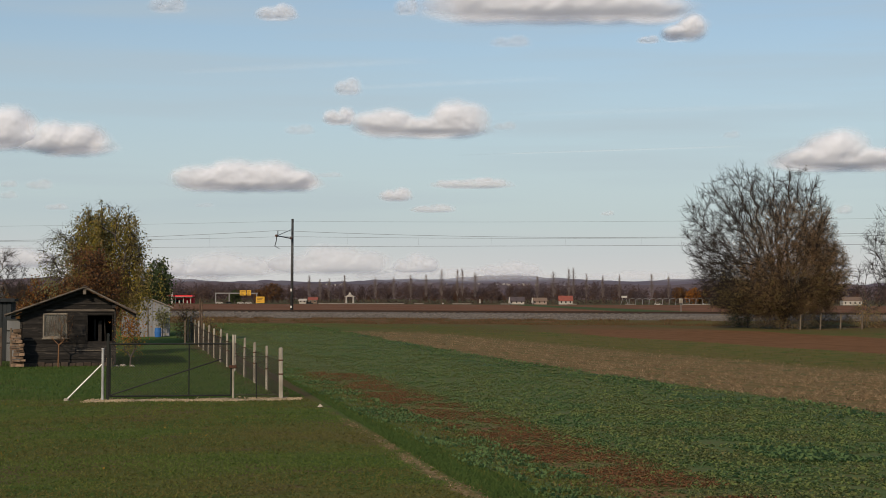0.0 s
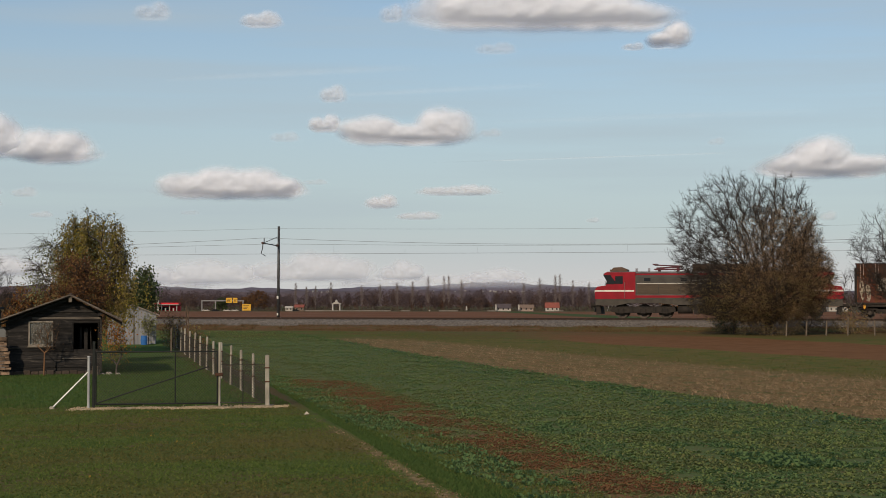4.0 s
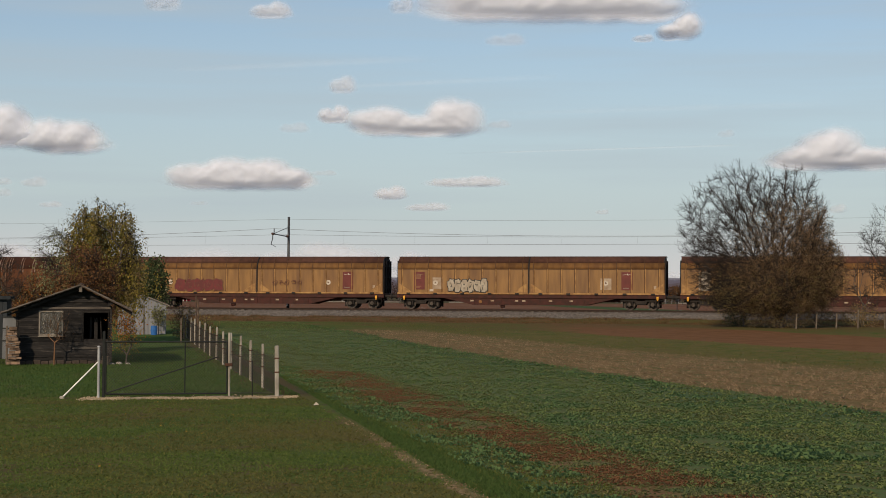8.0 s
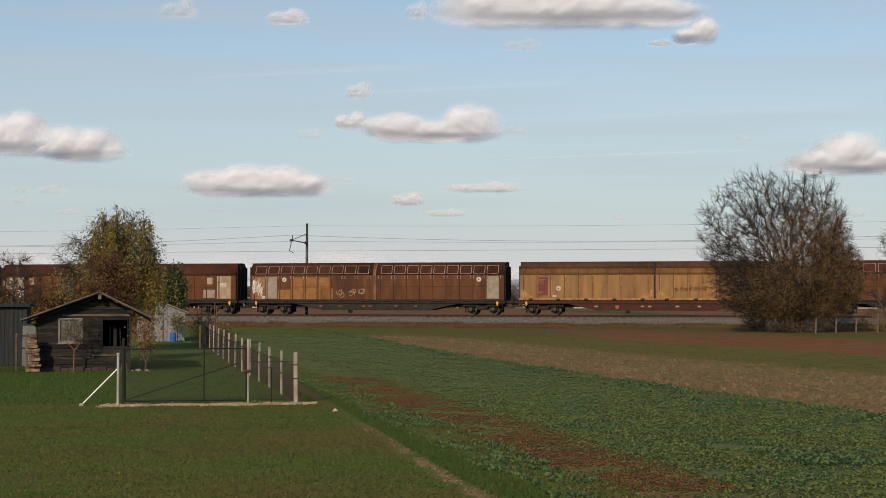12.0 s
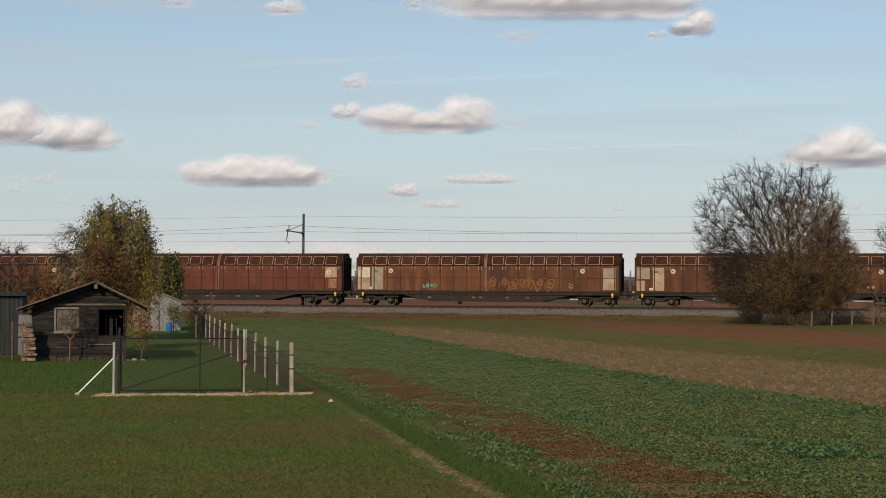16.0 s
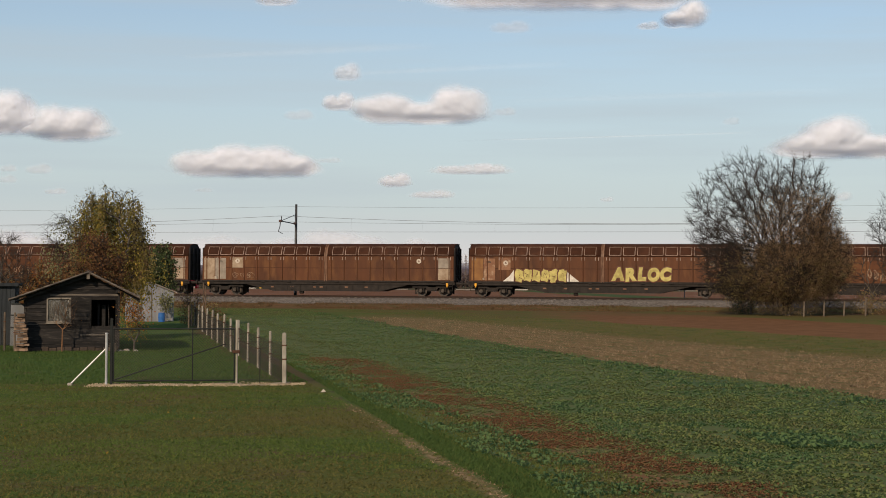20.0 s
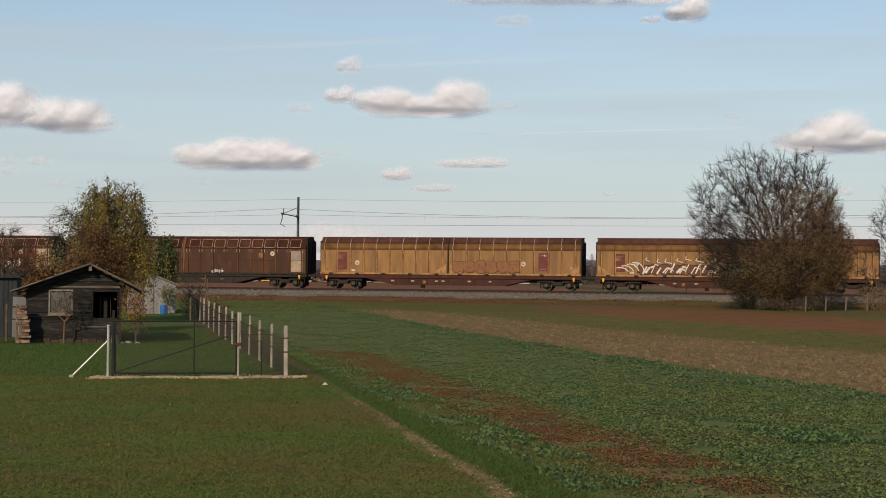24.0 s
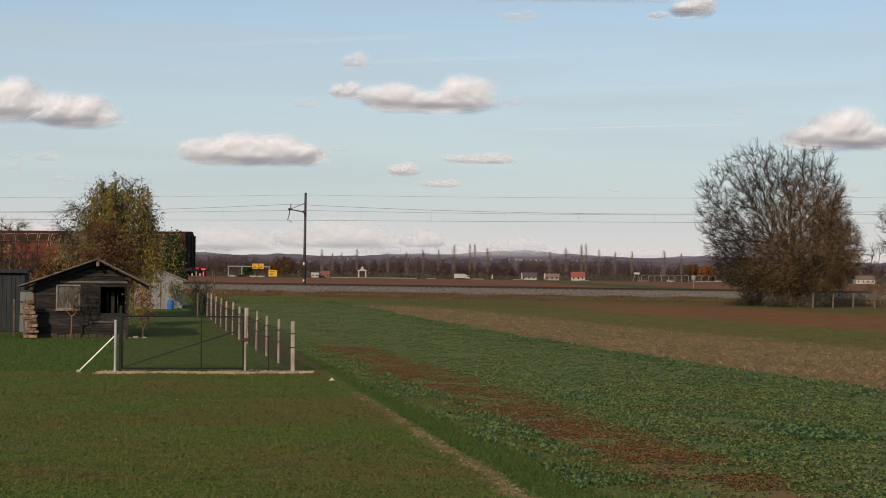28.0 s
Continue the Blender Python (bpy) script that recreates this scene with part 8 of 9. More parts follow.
def make_far_woods():
    """Bands of bare trees: rounded twiggy crowns over thin stems, three tones of them, lifted to hold the haze."""
    rng = np.random.default_rng(9)

    def rise(x):
        return 13.0 + 3.6 * noise.noise((x * 0.016, 5, 1)) + 2.6 * noise.noise((x * 0.06, 2, 1))
    tones = (("far_brown_brush", (0.070, 0.048, 0.046), (0.100, 0.066, 0.056), (0.125, 0.080, 0.060)), ("far_purple_brush", (0.074, 0.056, 0.062), (0.100, 0.074, 0.078), (0.115, 0.088, 0.084)),
             ("far_rusty_brush", (0.098, 0.052, 0.036), (0.130, 0.070, 0.044), (0.150, 0.092, 0.052)))
    for (name, c1, c2, c3), count, share, label in zip(tones, (420, 420, 110), (1.0, 1.08, 0.72), ("bare brown trees", "bare purplish trees", "rusty autumn trees")):
        x, y = rng.uniform(-430, 430, count), rng.uniform(1045, 1230, count)
        h = share * rng.uniform(0.7, 1.15, count) * np.array([rise(a) for a in x])
        base = np.stack([x, y, np.full(count, -2.6)], 1)
        top = base + np.stack([rng.normal(size=count) * 0.4, np.zeros(count), h], 1)
        v, f = tubes((base, top, np.full(count, 0.12), np.full(count, 0.04)), 3)
        tagged(new("far_stems", fast_mesh("far_stems", v, f, M_FARTREE)), "thin stems of " + label + " along the far road", "wood", kind="stuff")
        n = 150
        src = np.repeat(np.arange(count), n)
        d = rng.normal(size=(len(src), 3))
        d /= np.linalg.norm(d, axis=1, keepdims=True)
        d *= (rng.random(len(src)) ** 0.45)[:, None]
        r = (h * rng.uniform(0.22, 0.34, count))[src]
        p = base[src] + np.stack([d[:, 0] * r, d[:, 1] * r, h[src] * 0.60 + d[:, 2] * h[src] * 0.42], 1)
        v, f = leaves(p, 0.95, rng, -0.8, 0.6)
        tagged(new("far_wood", fast_mesh("far_wood", v, f, leaf_mat(name, c1, c2, c3))), "twiggy crowns of " + label + " along the far road", "wood", kind="stuff")
    # brushwood at their feet
    n = 16000
    x = rng.uniform(-430, 430, n)
    p = np.stack([x, rng.uniform(1036, 1230, n), -2.4 + 5.5 * rng.random(n) ** 1.3], 1)
    v, f = leaves(p, 0.9, rng, -0.6, 0.8)
    tagged(new("far_brush", fast_mesh("far_brush", v, f, leaf_mat("far_low_brush", (0.062, 0.046, 0.042), (0.088, 0.062, 0.050), (0.11, 0.075, 0.05)))), "brown brushwood along the far road", "brush", kind="stuff")


make_far_woods()


M_POPLAR = mat("distant_poplar_twigs", (0.19, 0.155, 0.145), (0.15, 0.12, 0.11), 0.5, 1.0)


def poplar(x, h, w, y=1030.0):
    rng = np.random.default_rng(int(abs(x) * 10) + 3)
    t = thing("poplar", "slim bare poplar rising over the far wood", "tree", pose(x, y, -2.4), "far poplars")
    part("trunk", Form().tube((0, 0, 0), (0, 0, h * 0.96), 0.14, 0.03, 6), M_FARTREE, t)
    n = 240
    w = w * 2.6
    z = rng.uniform(0.22, 0.96, n) * h
    a = rng.uniform(0, 6.28, n)
    k = w * np.sin(np.clip((z / h - 0.15) / 0.85, 0, 1) * np.pi) ** 0.6 * rng.uniform(0.4, 1, n)
    p0 = np.stack([np.zeros(n), np.zeros(n), z], 1)
    p1 = p0 + np.stack([np.cos(a) * k, np.sin(a) * k, np.full(n, h * 0.10)], 1)
    v, f = tubes((p0, p1, np.full(n, 0.045), np.full(n, 0.02)), 3)
    part("crown", fast_mesh("crown", v, f, M_POPLAR), None, t)


for px, ph, pw in ((-87, 18.0, 0.8), (-80, 15.5, 0.7), (-74, 16.0, 0.9), (-64, 18.0, 0.9), (-44, 16.5, 0.8), (-32, 17.0, 0.8), (-21, 18.5, 1.0), (-11, 18.5, 1.1), (-0.8, 22.0, 1.2), (9.5, 22.0, 0.9), (12.6, 22.5, 0.9), (21, 20.0, 1.3),
                   (61.5, 18.0, 1.0), (72, 21.0, 1.3), (82, 23.0, 0.9), (85, 23.5, 1.0), (93.5, 19.5, 1.0), (104, 18.5, 0.8), (115, 19.0, 0.8), (136, 19.5, 1.0), (147, 18.0, 0.8)):
    poplar(px, ph, pw)
for px, py, r, m, seed in ((-106, 985, 5.6, L_COPPER, 51), (151, 1010, 5.0, L_COPPER, 52), (158, 1000, 4.4, L_ORANGE, 53), (166, 1010, 4.2, L_COPPER, 54), (-133, 1010, 3.6, L_DARK, 55), (-117, 1015, 4.2, L_COPPER, 56)):
    tree("roadside_tree", "round brown autumn tree by the far road", (px, py, -2.3), seed, dome(0, r * 1.25, r, r * 1.05, r), 90, 0.3, [(m, 900, 1.1, 0.1, every)], twig=1.4, twigs=4, fork=(0, 0, r * 0.4), twig_r=0.05)


def house(x, y, w, d, h, rise, wall, roof, label, turn=0, base=-2.2):
    t = thing("house", label, "house", pose(x, y, base, 0, 0, turn))
    part("wall", Form().plate([(-w / 2, 0), (w / 2, 0), (w / 2, h), (-w / 2, h)], -d / 2, d / 2), wall, t)
    for s in (-1, 1):
        part("roof", Form().sweep([(s * (d / 2 + 0.4), h - 0.2), (0, h + rise), (0, h + rise + 0.2), (s * (d / 2 + 0.4), h)], -w / 2 - 0.4, w / 2 + 0.4), roof, t)
    for k in range(max(2, int(w / 2.5))):
        wx = -w / 2 + (k + 0.5) * w / max(2, int(w / 2.5))
        n = part("window", Form().box(wx - 0.45, wx + 0.45, -d / 2 - 0.05, -d / 2 + 0.02, 1.0, 2.1, 0.03), M_GLASS, t)
        part("frame", Form().box(wx - 0.52, wx + 0.52, -d / 2 - 0.03, -d / 2 - 0.005, 0.92, 2.18), M_FARWHITE, n)
    part("chimney", Form().box(w * 0.2, w * 0.2 + 0.6, -0.3, 0.3, h + rise * 0.5, h + rise + 0.9, 0.03), M_BRICK, t)
    return t


def make_far_buildings():
    house(77.5, FAR, 8.4, 7, 2.4, 3.0, M_FARWHITE, M_FARRED, "white house with a bright orange tiled roof")
    house(61, FAR, 9.0, 7, 2.2, 1.9, M_FARWARM, M_BRICK, "low white house with a dull brown roof")
    house(46.5, FAR, 9.5, 7, 2.0, 2.6, M_FARWHITE, M_FARDARK, "low white house with a dark slate roof")
    house(-82, FAR, 5.6, 6, 2.6, 1.4, M_BRICK, M_FARRED, "small house with an orange roof")
    house(-88.5, FAR, 4.4, 5, 2.0, 1.0, M_FARWHITE, M_FARWHITE, "small pale kiosk beside the far road")
    house(258, FAR, 12, 8, 3.0, 2.2, M_FARWHITE, M_BRICK, "white farmhouse beyond the trees")
    house(232, FAR, 9, 8, 3.2, 2.0, M_FARWHITE, M_BRICK, "pale farmhouse beyond the trees")
    house(-283, FAR, 8, 7, 9.0, 2.0, M_FARWHITE, M_FARWHITE, "pale building among the autumn trees")
    # tall white gable spikes by the road
    for x, h in ((41.8, 4.6), (56.2, 4.4), (23.3, 3.4), (0, 1.0)):
        t = thing("road_sign", "narrow white sign on a post by the far road", "sign", pose(x, FAR - 6, -2.3))
        part("post", Form().tube((0, 0, 0), (0, 0, h), 0.12, 0.12, 6), M_FARGREY, t)
        part("board", Form().plate([(-0.6, h * 0.25), (0.6, h * 0.25), (0.25, h), (-0.25, h)], -0.14, -0.08), M_FARWHITE, t)
    # fuel station
    t = thing("fuel_station", "fuel station with a bright red canopy", "fuel station", pose(-166.0, FAR, -2.2))
    part("canopy", Form().box(-11.0, 8.5, -5, 5, 4.1, 5.3, 0.1), M_STATION, t, "red canopy")
    part("canopy_edge", Form().box(-11.1, 8.6, -5.1, -5.0, 4.05, 4.3), M_FARWHITE, t)
    for x in (-7, -2.5, 2.5, 7):
        part("pillar", Form().box(x - 0.3, x + 0.3, -3, -2.4, 0, 4.1, 0.05), M_FARWHITE, t)
    part("shop", Form().box(-8, 8, 3, 9, 0, 3.4, 0.1), M_STATION, t)
    part("shop_window", Form().box(-7, 2, 2.9, 3.0, 0.5, 2.6), M_GLASS, t)
    for x in (-5, 0, 5):
        part("pump", Form().box(x - 0.4, x + 0.4, -3.4, -2.6, 0.1, 1.9, 0.05), M_FARWHITE, t)
    part("price_pylon", Form().box(-4.4, -3.4, -8, -7.5, 0, 8.0, 0.05), M_FARWHITE, t)
    # sign gantry
    t = thing("sign_gantry", "grey steel road gantry with two yellow signs", "gantry", pose(-130, FAR - 4, -2.2))
    part("beam", Form().box(-13.5, 13.5, -0.4, 0.4, 6.2, 6.9, 0.05), M_FARGREY, t)
    for x in (-13, -4.5, 12.8):
        part("post", Form().box(x - 0.35, x + 0.35, -0.35, 0.35, 0, 6.3, 0.05), M_FARGREY, t)
    part("yellow_sign", Form().box(2.2, 6.0, -0.7, -0.45, 5.2, 8.4, 0.05), M_SIGNYEL, t, "yellow sign")
    part("yellow_sign", Form().box(6.6, 9.3, -0.7, -0.45, 5.2, 8.4, 0.05), M_SIGNYEL, t, "yellow sign")
    f = Form()
    for x, w in ((2.6, 2.8), (7.0, 1.9)):
        for k in range(3):
            f.box(x, x + w * (1, 0.7, 0.85)[k], -0.76, -0.70, 7.4 - k * 0.8, 7.65 - k * 0.8)
    part("lettering", f, M_BLACK, t)
    t = thing("yellow_billboard", "square yellow advertising board by the road", "billboard", pose(-114.5, FAR - 8, -2.3))
    part("board", Form().box(-2.7, 2.7, -0.2, 0.2, 0.5, 4.6, 0.05), M_SIGNYEL, t)
    for x in (-2, 2):
        part("leg", Form().tube((x, 0.1, 0), (x, 0.1, 1.0), 0.12, 0.12, 6), M_FARGREY, t)
    f = Form()
    for k in range(3):
        f.box(-2.0, 1.6 - k * 0.7, -0.25, -0.2, 3.4 - k * 0.9, 3.7 - k * 0.9)
    part("lettering", f, M_BLACK, t)
    # small roadside pavilion
    t = thing("pavilion", "small white open pavilion with four columns", "pavilion", pose(-58.5, FAR - 4, -2.3))
    for x in (-2.2, 2.2):
        for y in (-1.5, 1.5):
            part("column", Form().tube((x, y, 0), (x, y, 4.6), 0.55, 0.45, 8), M_FARWHITE, t)
    part("roof", Form().plate([(-3.4, 4.6), (3.4, 4.6), (1.0, 5.8), (0.3, 7.4), (-0.3, 7.4), (-1.0, 5.8)], -2, 2), M_FARWHITE, t)
    # kerb wall of the far road
    t = thing("road_barrier", "long pale barrier along the far road", "barrier", pose(0, FAR - 10, -2.35))
    for k in range(-38, 38):
        if not (-13 <= k <= -5 or k in (-3, 1, 2, 6, 13, 19, 25, 26)):
            continue
        part("barrier_panel", Form().box(k * 6, k * 6 + 5.9, -0.2, 0.2, 0, 0.75 if k > -20 else 0.6, 0.05), M_FARROAD, t)
    # trellis hoops of a nursery
    t = thing("hoop_frame", "row of white hoop frames of a nursery", "frame", pose(143, FAR - 5, -2.2))
    for k in range(13):
        x = -26 + k * 4.2
        part("hoop", Form().tube((x, 0, 0), (x + 0.3, 0, 3.6), 0.22, 0.2, 5).tube((x + 0.3, 0, 3.6), (x + 4.2, 0, 4.3), 0.14, 0.14, 5), M_FARGREY, t)
    t = thing("road_sign", "wide white sign board on a frame", "sign", pose(114, FAR - 6, -2.2))
    part("board", Form().box(-1.8, 1.8, -0.1, 0.1, 4.4, 5.6, 0.04), M_FARWHITE, t)
    for x in (-1.5, 1.5):
        part("leg", Form().tube((x * 1.5, 0, 0), (x * 0.6, 0, 4.4), 0.16, 0.16, 6), M_FARGREY, t)
    p = on_track(19.2, -6.0)
    t = thing("track_sign", "small white square railway sign on a thin pole", "sign", pose(p.x, p.y, land(p.x, p.y), 0, 0, -TRACK_TURN))
    part("pole", Form().tube((0, 0, 0), (0, 0, 1.7), 0.035, 0.035, 6), M_FARGREY, t)
    part("plate", Form().box(-0.15, 0.15, -0.06, -0.04, 1.35, 1.72, 0.01), M_CONC, t)


make_far_buildings()


def car(x, y, base, paint, label, name="parked_car", turn=0):
    t = thing(name, label, "car", pose(x, y, base, 0, 0, turn))
    part("body", Form().plate([(-2.1, 0.3), (2.1, 0.3), (2.15, 0.75), (1.3, 0.9), (0.6, 1.4), (-1.1, 1.42), (-1.9, 0.95), (-2.15, 0.8)], -0.85, 0.85), paint, t)
    part("side_glass", Form().plate([(1.1, 0.92), (0.5, 1.34), (-1.0, 1.35), (-1.6, 0.95)], -0.87, -0.84), M_GLASS, t)
    for wx in (-1.35, 1.35):
        part("wheel", Form().tube((wx, -0.88, 0.31), (wx, -0.66, 0.31), 0.31, 0.31, 12), M_BLACK, t)
        part("wheel", Form().tube((wx, 0.66, 0.31), (wx, 0.88, 0.31), 0.31, 0.31, 12), M_BLACK, t)
    return t


for cx, cp in ((-139, M_FARWHITE), (-126, M_FARWHITE), (-121, M_FARWHITE), (-133, M_GLASS), (-83, M_GLASS), (134, M_FARWHITE), (164, M_FARWHITE)):
    car(cx, FAR - 14, -2.35, cp, "small pale car by the far road" if cp is M_FARWHITE else "small dark car by the far road")


def make_truck():
    t = thing("box_truck", "white box truck driving along the far road", "truck")
    part("cargo_box", Form().box(-4.6, 2.6, -1.25, 1.25, 0.95, 3.6, 0.06), M_FARWHITE, t)
    part("cab", Form().plate([(2.8, 0.5), (4.8, 0.5), (4.9, 1.5), (4.5, 2.7), (2.8, 2.8)], -1.15, 1.15), M_FARWHITE, t)
    part("cab_window", Form().plate([(3.4, 1.6), (4.6, 1.6), (4.35, 2.4), (3.4, 2.4)], -1.17, -1.14), M_GLASS, t)
    part("chassis", Form().box(-4.5, 4.4, -1.0, 1.0, 0.55, 0.95, 0.03), M_UNDER, t)
    for wx in (-3.2, -2.0, 3.7):
        part("wheel", Form().tube((wx, -1.2, 0.5), (wx, -0.85, 0.5), 0.5, 0.5, 12), M_BLACK, t)
        part("wheel", Form().tube((wx, 0.85, 0.5), (wx, 1.2, 0.5), 0.5, 0.5, 12), M_BLACK, t)
    return t


TRUCK = make_truck()


def make_bird():
    t = thing("bird", "dark crow-like bird flying from the tree top", "bird")
    body = Form()
    for a, b, r0, r1 in (((-0.16, 0, 0), (0.0, 0, 0.01), 0.03, 0.06), ((0.0, 0, 0.01), (0.12, 0, 0.02), 0.06, 0.035), ((0.12, 0, 0.02), (0.19, 0, 0.035), 0.035, 0.03), ((0.19, 0, 0.035), (0.25, 0, 0.03), 0.014, 0.003)):
        body.tube(a, b, r0, r1, 8)
    part("body", body, M_BLACK, t)
    part("tail", Form().plate([(-0.30, -0.005), (-0.14, -0.012), (-0.14, 0.012), (-0.30, 0.005)], -0.05, 0.05), M_BLACK, t)
    out = []
    for k in (-1, 1):
        w = Form().add([(0.07, 0, 0.0), (-0.08, 0, 0.0), (-0.12, 0.22 * k, 0.01), (-0.10, 0.42 * k, 0.0), (0.04, 0.24 * k, 0.015), (0.06, 0, 0.012), (-0.07, 0, 0.010), (-0.02, 0.25 * k, 0.022)],
                       [(0, 1, 2, 4), (4, 2, 3), (5, 7, 6), (4, 7, 5, 0), (1, 6, 7, 2), (2, 7, 3), (7, 4, 3)])
        out.append((part("wing", w, M_BLACK, t, at=pose(0, 0.03 * k, 0.03)), k))
    return t, out


BIRD, WINGS = make_bird()


# ---- clouds ----
def cloud_material(name, colour, through_light):
    m = bpy.data.materials.new(name)
    m.use_nodes = True
    nt = m.node_tree
    b = nt.nodes["Principled BSDF"]
    b.inputs["Base Color"].default_value = colour
    b.inputs["Roughness"].default_value = 1.0
    b.inputs["Specular IOR Level"].default_value = 0.0
    at = nt.nodes.new("ShaderNodeAttribute")
    at.attribute_name = "cover"
    tr = nt.nodes.new("ShaderNodeBsdfTranslucent")
    tr.inputs["Color"].default_value = (0.74, 0.80, 0.95, 1)
    thin = nt.nodes.new("ShaderNodeMixShader")
    thin.inputs["Fac"].default_value = through_light
    clear = nt.nodes.new("ShaderNodeBsdfTransparent")
    mx = nt.nodes.new("ShaderNodeMixShader")
    nt.links.new(b.outputs["BSDF"], thin.inputs[1])
    nt.links.new(tr.outputs["BSDF"], thin.inputs[2])
    nt.links.new(at.outputs["Fac"], mx.inputs["Fac"])
    nt.links.new(clear.outputs["BSDF"], mx.inputs[1])
    nt.links.new(thin.outputs[0], mx.inputs[2])
    nt.links.new(mx.outputs[0], nt.nodes["Material Output"].inputs["Surface"])
    return m


M_CLOUD = cloud_material("soft_cloud", (0.85, 0.88, 0.95, 1), 0.32)
M_VAPOUR = cloud_material("white_vapour", (0.97, 0.97, 0.97, 1), 0.0)
CLOUDS = []


def cloud(x, z, w, h, lumps, density=1.0, y=3000.0, seed=0, label="small white cumulus cloud with a grey base"):
    """A heap cloud: lumps are (place -1..1, half width, height 0..1) over a flat base at height z."""
    nu, nv = 110, 50
    us, vs = np.linspace(-1.3, 1.3, nu), np.linspace(-0.5, 1.5, nv)
    front, back, dens = [], [], []
    asp = w / h
    for v in vs:
        for u in us:
            n1 = noise.fractal((u * asp * 0.8 + seed * 3.1, v * 1.6, seed), 1.0, 2.0, 4)
            d = -1.0
            for c, r, k in lumps:
                e = 1 - ((u - c) / (r * 1.08)) ** 2 - ((v - 0.46 * k) / (0.58 * k)) ** 2
                e = max(e, -1.5)
                d = 0.5 * (d + e + ((d - e) ** 2 + 0.06) ** 0.5)
            low = 0.25 + 0.22 * n1
            if v < low:
                d -= (low - v) * 1.1
            soft_d = d + 0.10
            d += 0.30 * n1 + 0.20
            a = min(1.0, max(0.0, d / 1.25))
            edge = max(0.0, min(1, (1.28 - abs(u)) / 0.12))
            a = a * a * (3 - 2 * a) * density * edge * (0.85 + 0.15 * min(1, max(0, v * 1.5)))
            t = min(1.2, max(soft_d + 0.12 * n1, 0.0))
            t = t * t / (t + 0.25)
            X, Z = u * w / 2, v * h
            swell = max(0.05, 1 - ((v - 0.85) / 1.10) ** 2) ** 0.5
            front.append((X, -h * (0.88 * swell + t * (0.22 + 0.04 * n1)), Z))
            back.append((X, h * 0.4 * t + 1.0, Z))
            dens.append(a)
    k = nu * nv
    f = []
    for j in range(nv - 1):
        for i in range(nu - 1):
            q = (j * nu + i, j * nu + i + 1, (j + 1) * nu + i + 1, (j + 1) * nu + i)
            if max(dens[s] for s in q) > 0.004:
                f.append(q)
                f.append(tuple(s + k for s in reversed(q)))
    me = raw_mesh("cloud", front + back, f, M_CLOUD, True)
    me.attributes.new("cover", "FLOAT", "POINT").data.foreach_set("value", dens + dens)
    ob = new("cloud", me)
    place = pose(x, y, z)
    ob.matrix_basis = place
    tagged(ob, label, "cloud", "drifting clouds")
    CLOUDS.append((ob, x, y, z))


def sky_at(px, py):
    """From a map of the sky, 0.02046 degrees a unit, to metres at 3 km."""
    return (px - 784) * 1.0714, EYE_Z + (525 + 0.0029 * (px - 784) - py) * 1.0714


def heap(x0, x1, top, base, lumps, density=1.0, seed=0, label="small white cumulus cloud with a grey base"):
    cx, cz = sky_at((x0 + x1) / 2, base + 0.12 * (base - top))
    cloud(cx, cz, (x1 - x0) * 1.0714, (base - top) * 1.0714, lumps, density, 3000.0, seed, label)


TWO = [(-0.55, 0.5, 0.75), (0.0, 0.4, 0.55), (0.55, 0.45, 1.0), (0.1, 0.95, 0.4)]
FLAT = [(-0.4, 0.6, 0.8), (0.35, 0.6, 1.0), (0, 1.0, 0.5)]
DOME = [(-0.1, 0.45, 1.0), (-0.5, 0.5, 0.55), (0.5, 0.55, 0.55), (0, 1.0, 0.35)]


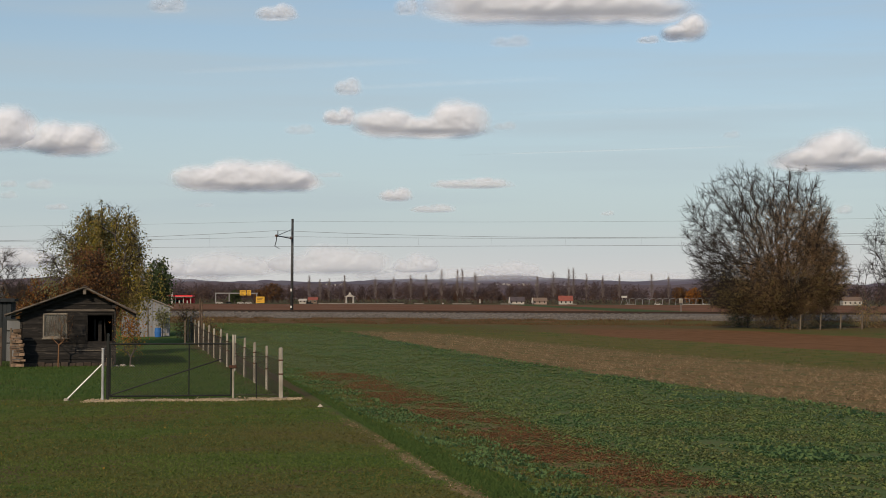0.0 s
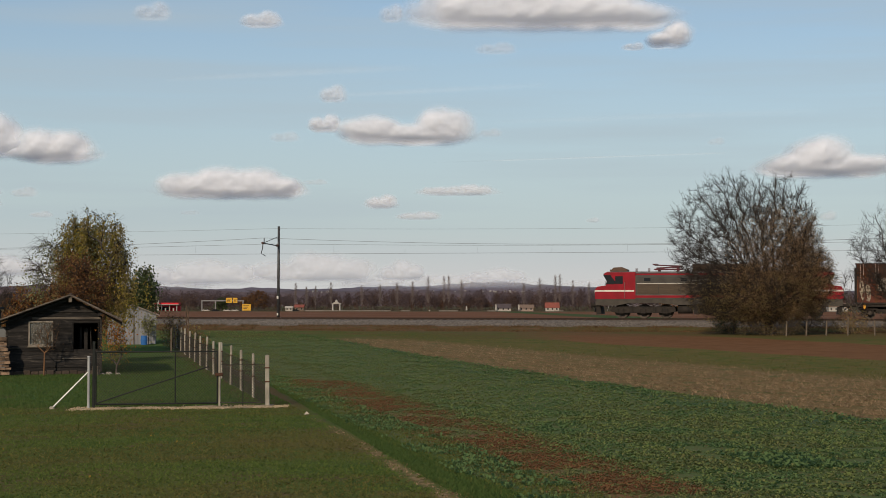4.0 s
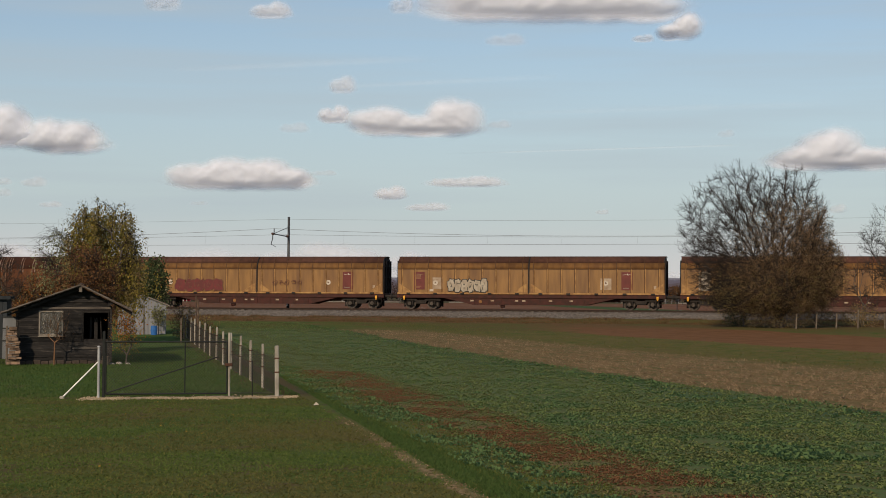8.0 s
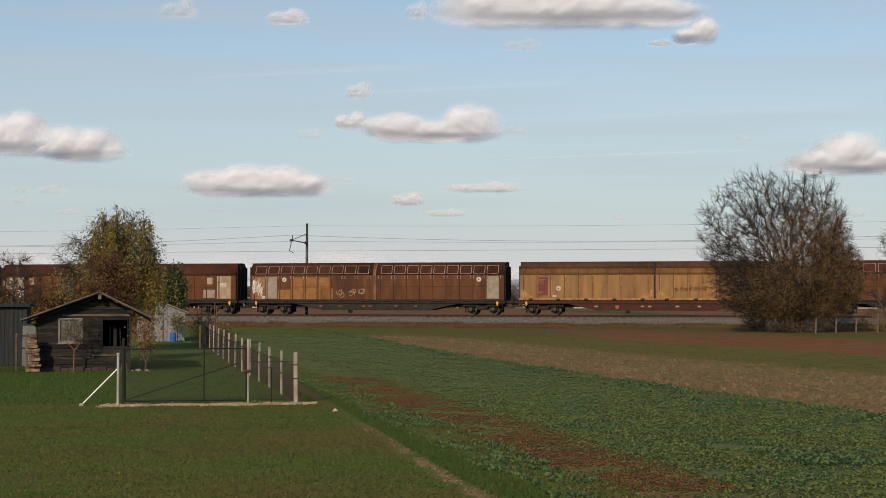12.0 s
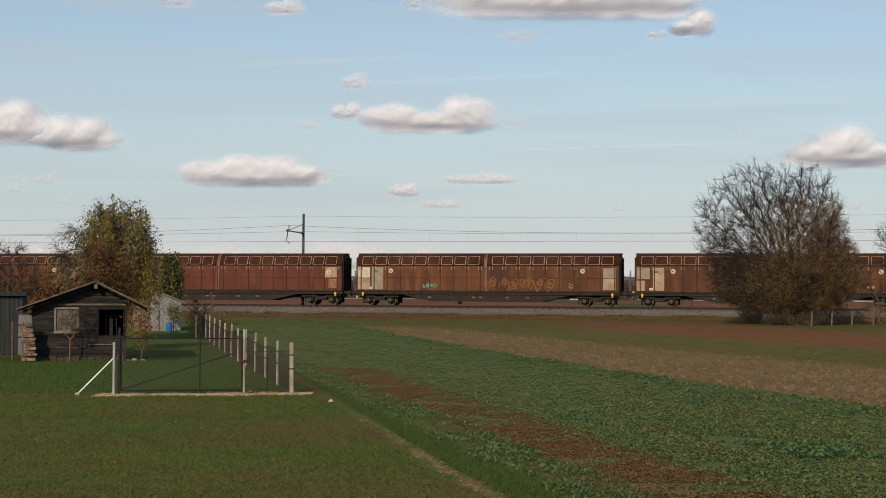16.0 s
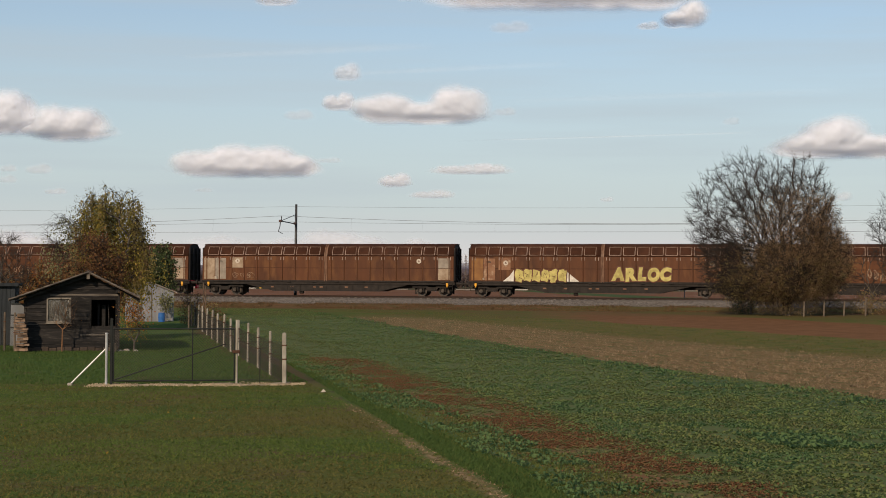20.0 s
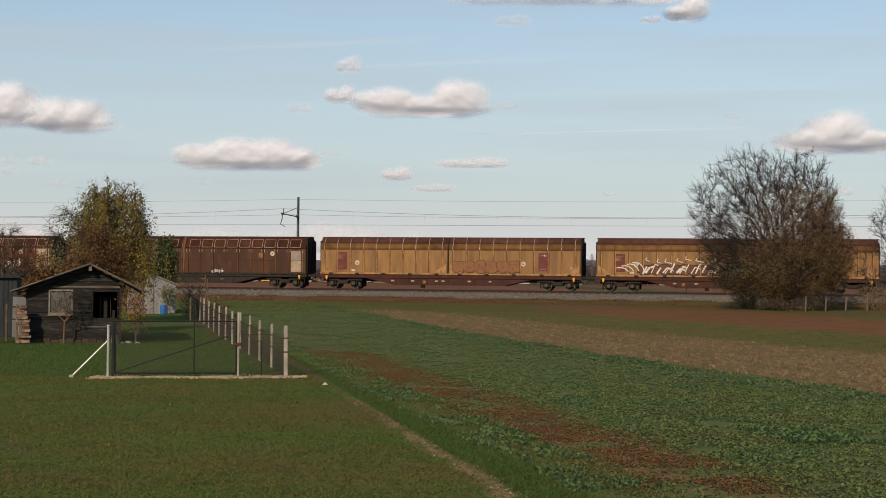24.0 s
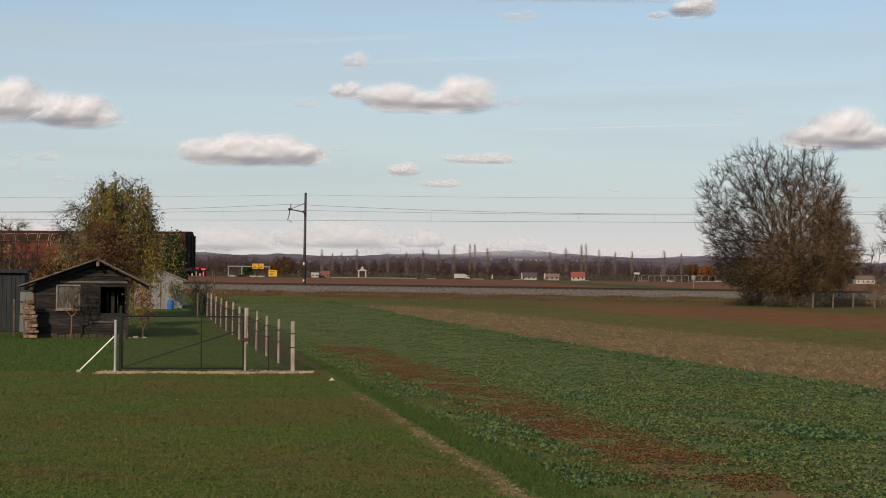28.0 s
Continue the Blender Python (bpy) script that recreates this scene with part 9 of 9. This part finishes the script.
def make_clouds():
    heap(765, 1205, -40, 34, [(-0.6, 0.45, 0.9), (-0.1, 0.4, 1.0), (0.4, 0.4, 0.9), (0.75, 0.3, 0.6), (0, 1, 0.6)], 1, 1, "long white cumulus bank with a grey base")
    heap(1165, 1260, 24, 68, [(0.2, 0.65, 1.0), (-0.4, 0.5, 0.6)], 0.95, 2), heap(1128, 1168, 60, 74, FLAT, 0.4, 62)
    heap(-70, 80, 184, 258, [(-0.2, 0.7, 0.9), (0.35, 0.5, 1.0), (0, 1, 0.5)], 1, 3)
    heap(40, 205, 206, 270, [(-0.2, 0.5, 0.95), (0.35, 0.5, 0.9), (0, 1, 0.5)], 1, 4)
    heap(632, 862, 174, 238, TWO, 1, 5, "white cumulus cloud with two rounded heaps")
    heap(572, 630, 186, 218, FLAT, 0.75, 6), heap(590, 640, 136, 165, FLAT, 0.45, 7)
    heap(308, 565, 278, 334, [(-0.6, 0.4, 0.8), (-0.15, 0.45, 0.95), (0.35, 0.4, 0.95), (0.7, 0.3, 0.7), (0, 1, 0.5)], 1, 8, "long low cumulus cloud")
    heap(1362, 1600, 224, 296, DOME, 1, 9, "white domed cumulus cloud")
    heap(672, 730, 330, 354, FLAT, 0.7, 10), heap(765, 905, 313, 332, FLAT, 0.6, 11), heap(728, 806, 360, 375, FLAT, 0.45, 12)
    heap(452, 525, 4, 32, FLAT, 0.6, 13), heap(262, 330, -12, 18, FLAT, 0.3, 14), heap(696, 740, -8, 22, FLAT, 0.35, 15)
    for k, (a, b, c, d, e) in enumerate(((48, 94, 316, 333, 0.35), (0, 30, 318, 330, 0.3), (80, 120, 359, 370, 0.35), (1478, 1508, 360, 377, 0.35), (1064, 1088, 372, 381, 0.3), (872, 915, 214, 228, 0.25),
                                         (504, 556, 218, 236, 0.28), (868, 940, 60, 80, 0.3), (1280, 1310, 230, 243, 0.2), (560, 606, 303, 313, 0.25), (0, 30, 336, 350, 0.25), (345, 378, 358, 366, 0.15))):
        heap(a, b, c, d, FLAT, e * 0.75, 20 + k, "faint wisp of cloud")
    # hazy banks over the horizon
    for k, (a, b, c, d, e) in enumerate(((250, 500, 440, 486, 0.45), (460, 700, 428, 480, 0.55), (690, 780, 444, 480, 0.5), (840, 960, 458, 486, 0.4), (-60, 110, 432, 470, 0.5), (600, 1000, 470, 496, 0.3), (1000, 1240, 476, 496, 0.25), (180, 420, 466, 496, 0.3))):
        heap(a, b, c, d, [(-0.5, 0.4, 0.7), (0.1, 0.5, 1.0), (0.6, 0.35, 0.8), (0, 1, 0.4)], e, 40 + k, "hazy cloud bank low over the horizon")


make_clouds()


def contrail(x0, y0, x1, y1, wide, cover):
    n = 60
    v, c = [], []
    for k in range(n + 1):
        u = k / n
        x, z = sky_at(x0 + (x1 - x0) * u, y0 + (y1 - y0) * u)
        w = wide * (0.7 + 0.6 * noise.noise((u * 9, y0, 1)) ** 2 + 0.3 * u)
        for j, a in ((-1, 0), (-0.3, 1), (0.3, 1), (1, 0)):
            v.append((x, 3060 + 4 * (1 - abs(j)), z + j * w))
            c.append(a * cover * math.sin(math.pi * u) ** 0.5 * (0.7 + 0.5 * noise.noise((u * 14, y1, 3))))
    f = [(k * 4 + j, k * 4 + 4 + j, k * 4 + 5 + j, k * 4 + 1 + j) for k in range(n) for j in range(3)]
    me = raw_mesh("vapour_trail", v, f, M_VAPOUR, True)
    me.attributes.new("cover", "FLOAT", "POINT").data.foreach_set("value", c)
    tagged(new("vapour_trail", me), "faint thin vapour trail high in the sky", "vapour trail")


contrail(790, 270, 1350, 252, 2.6, 0.13)
contrail(560, 150, 1000, 128, 7.0, 0.06)
contrail(300, 118, 760, 96, 9.0, 0.06)
contrail(900, 196, 1500, 176, 8.0, 0.04)


# ---- everything that moves ----
def motions():
    run = [(0, 117.78), (1.5, 86.6), (3, 55.38), (4.5, 23.7), (5.5, 2.6), (6, -7.85), (6.5, -18.6), (7, -29.01), (7.5, -39.1), (8, -49.76), (8.5, -59.8), (9, -70.52), (9.5, -81.18), (10, -91.95), (10.5, -102.5),
           (11, -112.62), (11.5, -123.31), (12, -134.01), (12.5, -143.95), (13.5, -165.2), (14.5, -186.48), (15.5, -207.01), (16.5, -227.46), (17.5, -247.92), (18.5, -268.99), (19, -279.52),
           (19.5, -290.11), (20, -299.98), (20.5, -310.56), (21, -320.47), (21.5, -330.92), (22.5, -351.9), (23.5, -372.8), (24, -382.6), (24.5, -393.16), (25, -402.99), (25.5, -413.51),
           (26.5, -434.3), (27, -444.4), (28, -463.98)]
    for ob, offset in RUNNING:
        walk(ob, [(t, Matrix.Translation(on_track(s + offset, 0, RAIL_Z)) @ pose(0, 0, 0, 0, 0, -TRACK_TURN)) for t, s in run])
    # each wheelset turns as its vehicle rolls, under 90 degrees from row to row
    for ob, x, r in ROLLING:
        walk(ob, [(k / FPS, pose(x, 0, r, 0, -math.degrees(20.76 * k / FPS / r), 0)) for k in range(28 * FPS + 1)])
    perch = pose(22.0, 104.6, 8.1, 0, 0, 0)
    path = [(0, perch), (5.0, perch), (5.6, pose(22.85, 103, 10.59, 0, -10, 0)), (5.8, pose(24.51, 103, 10.9, 0, -15, 0)), (6.0, pose(26.09, 103, 11.35, 0, -15, 0)), (6.2, pose(28.28, 103, 11.93, 0, -15, 0)),
            (6.4, pose(30.55, 103, 12.55, 0, -12, 0)), (8.0, pose(48, 103, 18, 0, -8, 0)), (28, pose(240, 103, 40))]
    walk(BIRD, path)
    for ob, k in WINGS:
        beat = [(0, pose(0, 0.03 * k, 0.03, -60 * k)), (5.0, pose(0, 0.03 * k, 0.03, -60 * k))]
        beat += [(5.1 + 0.1 * j, pose(0, 0.03 * k, 0.03, (38 if j % 2 else -30) * k)) for j in range(30)]
        walk(ob, beat + [(28, pose(0, 0.03 * k, 0.03, 5 * k))])
    walk(TRUCK, [(t, pose(4 + 14.3 * (t - 28), FAR - 14, -2.3)) for t in (0, 28)])
    for ob, x, y, z in CLOUDS:
        walk(ob, [(0, pose(x, y, z)), (28, pose(x - 12, y, z))])


motions()
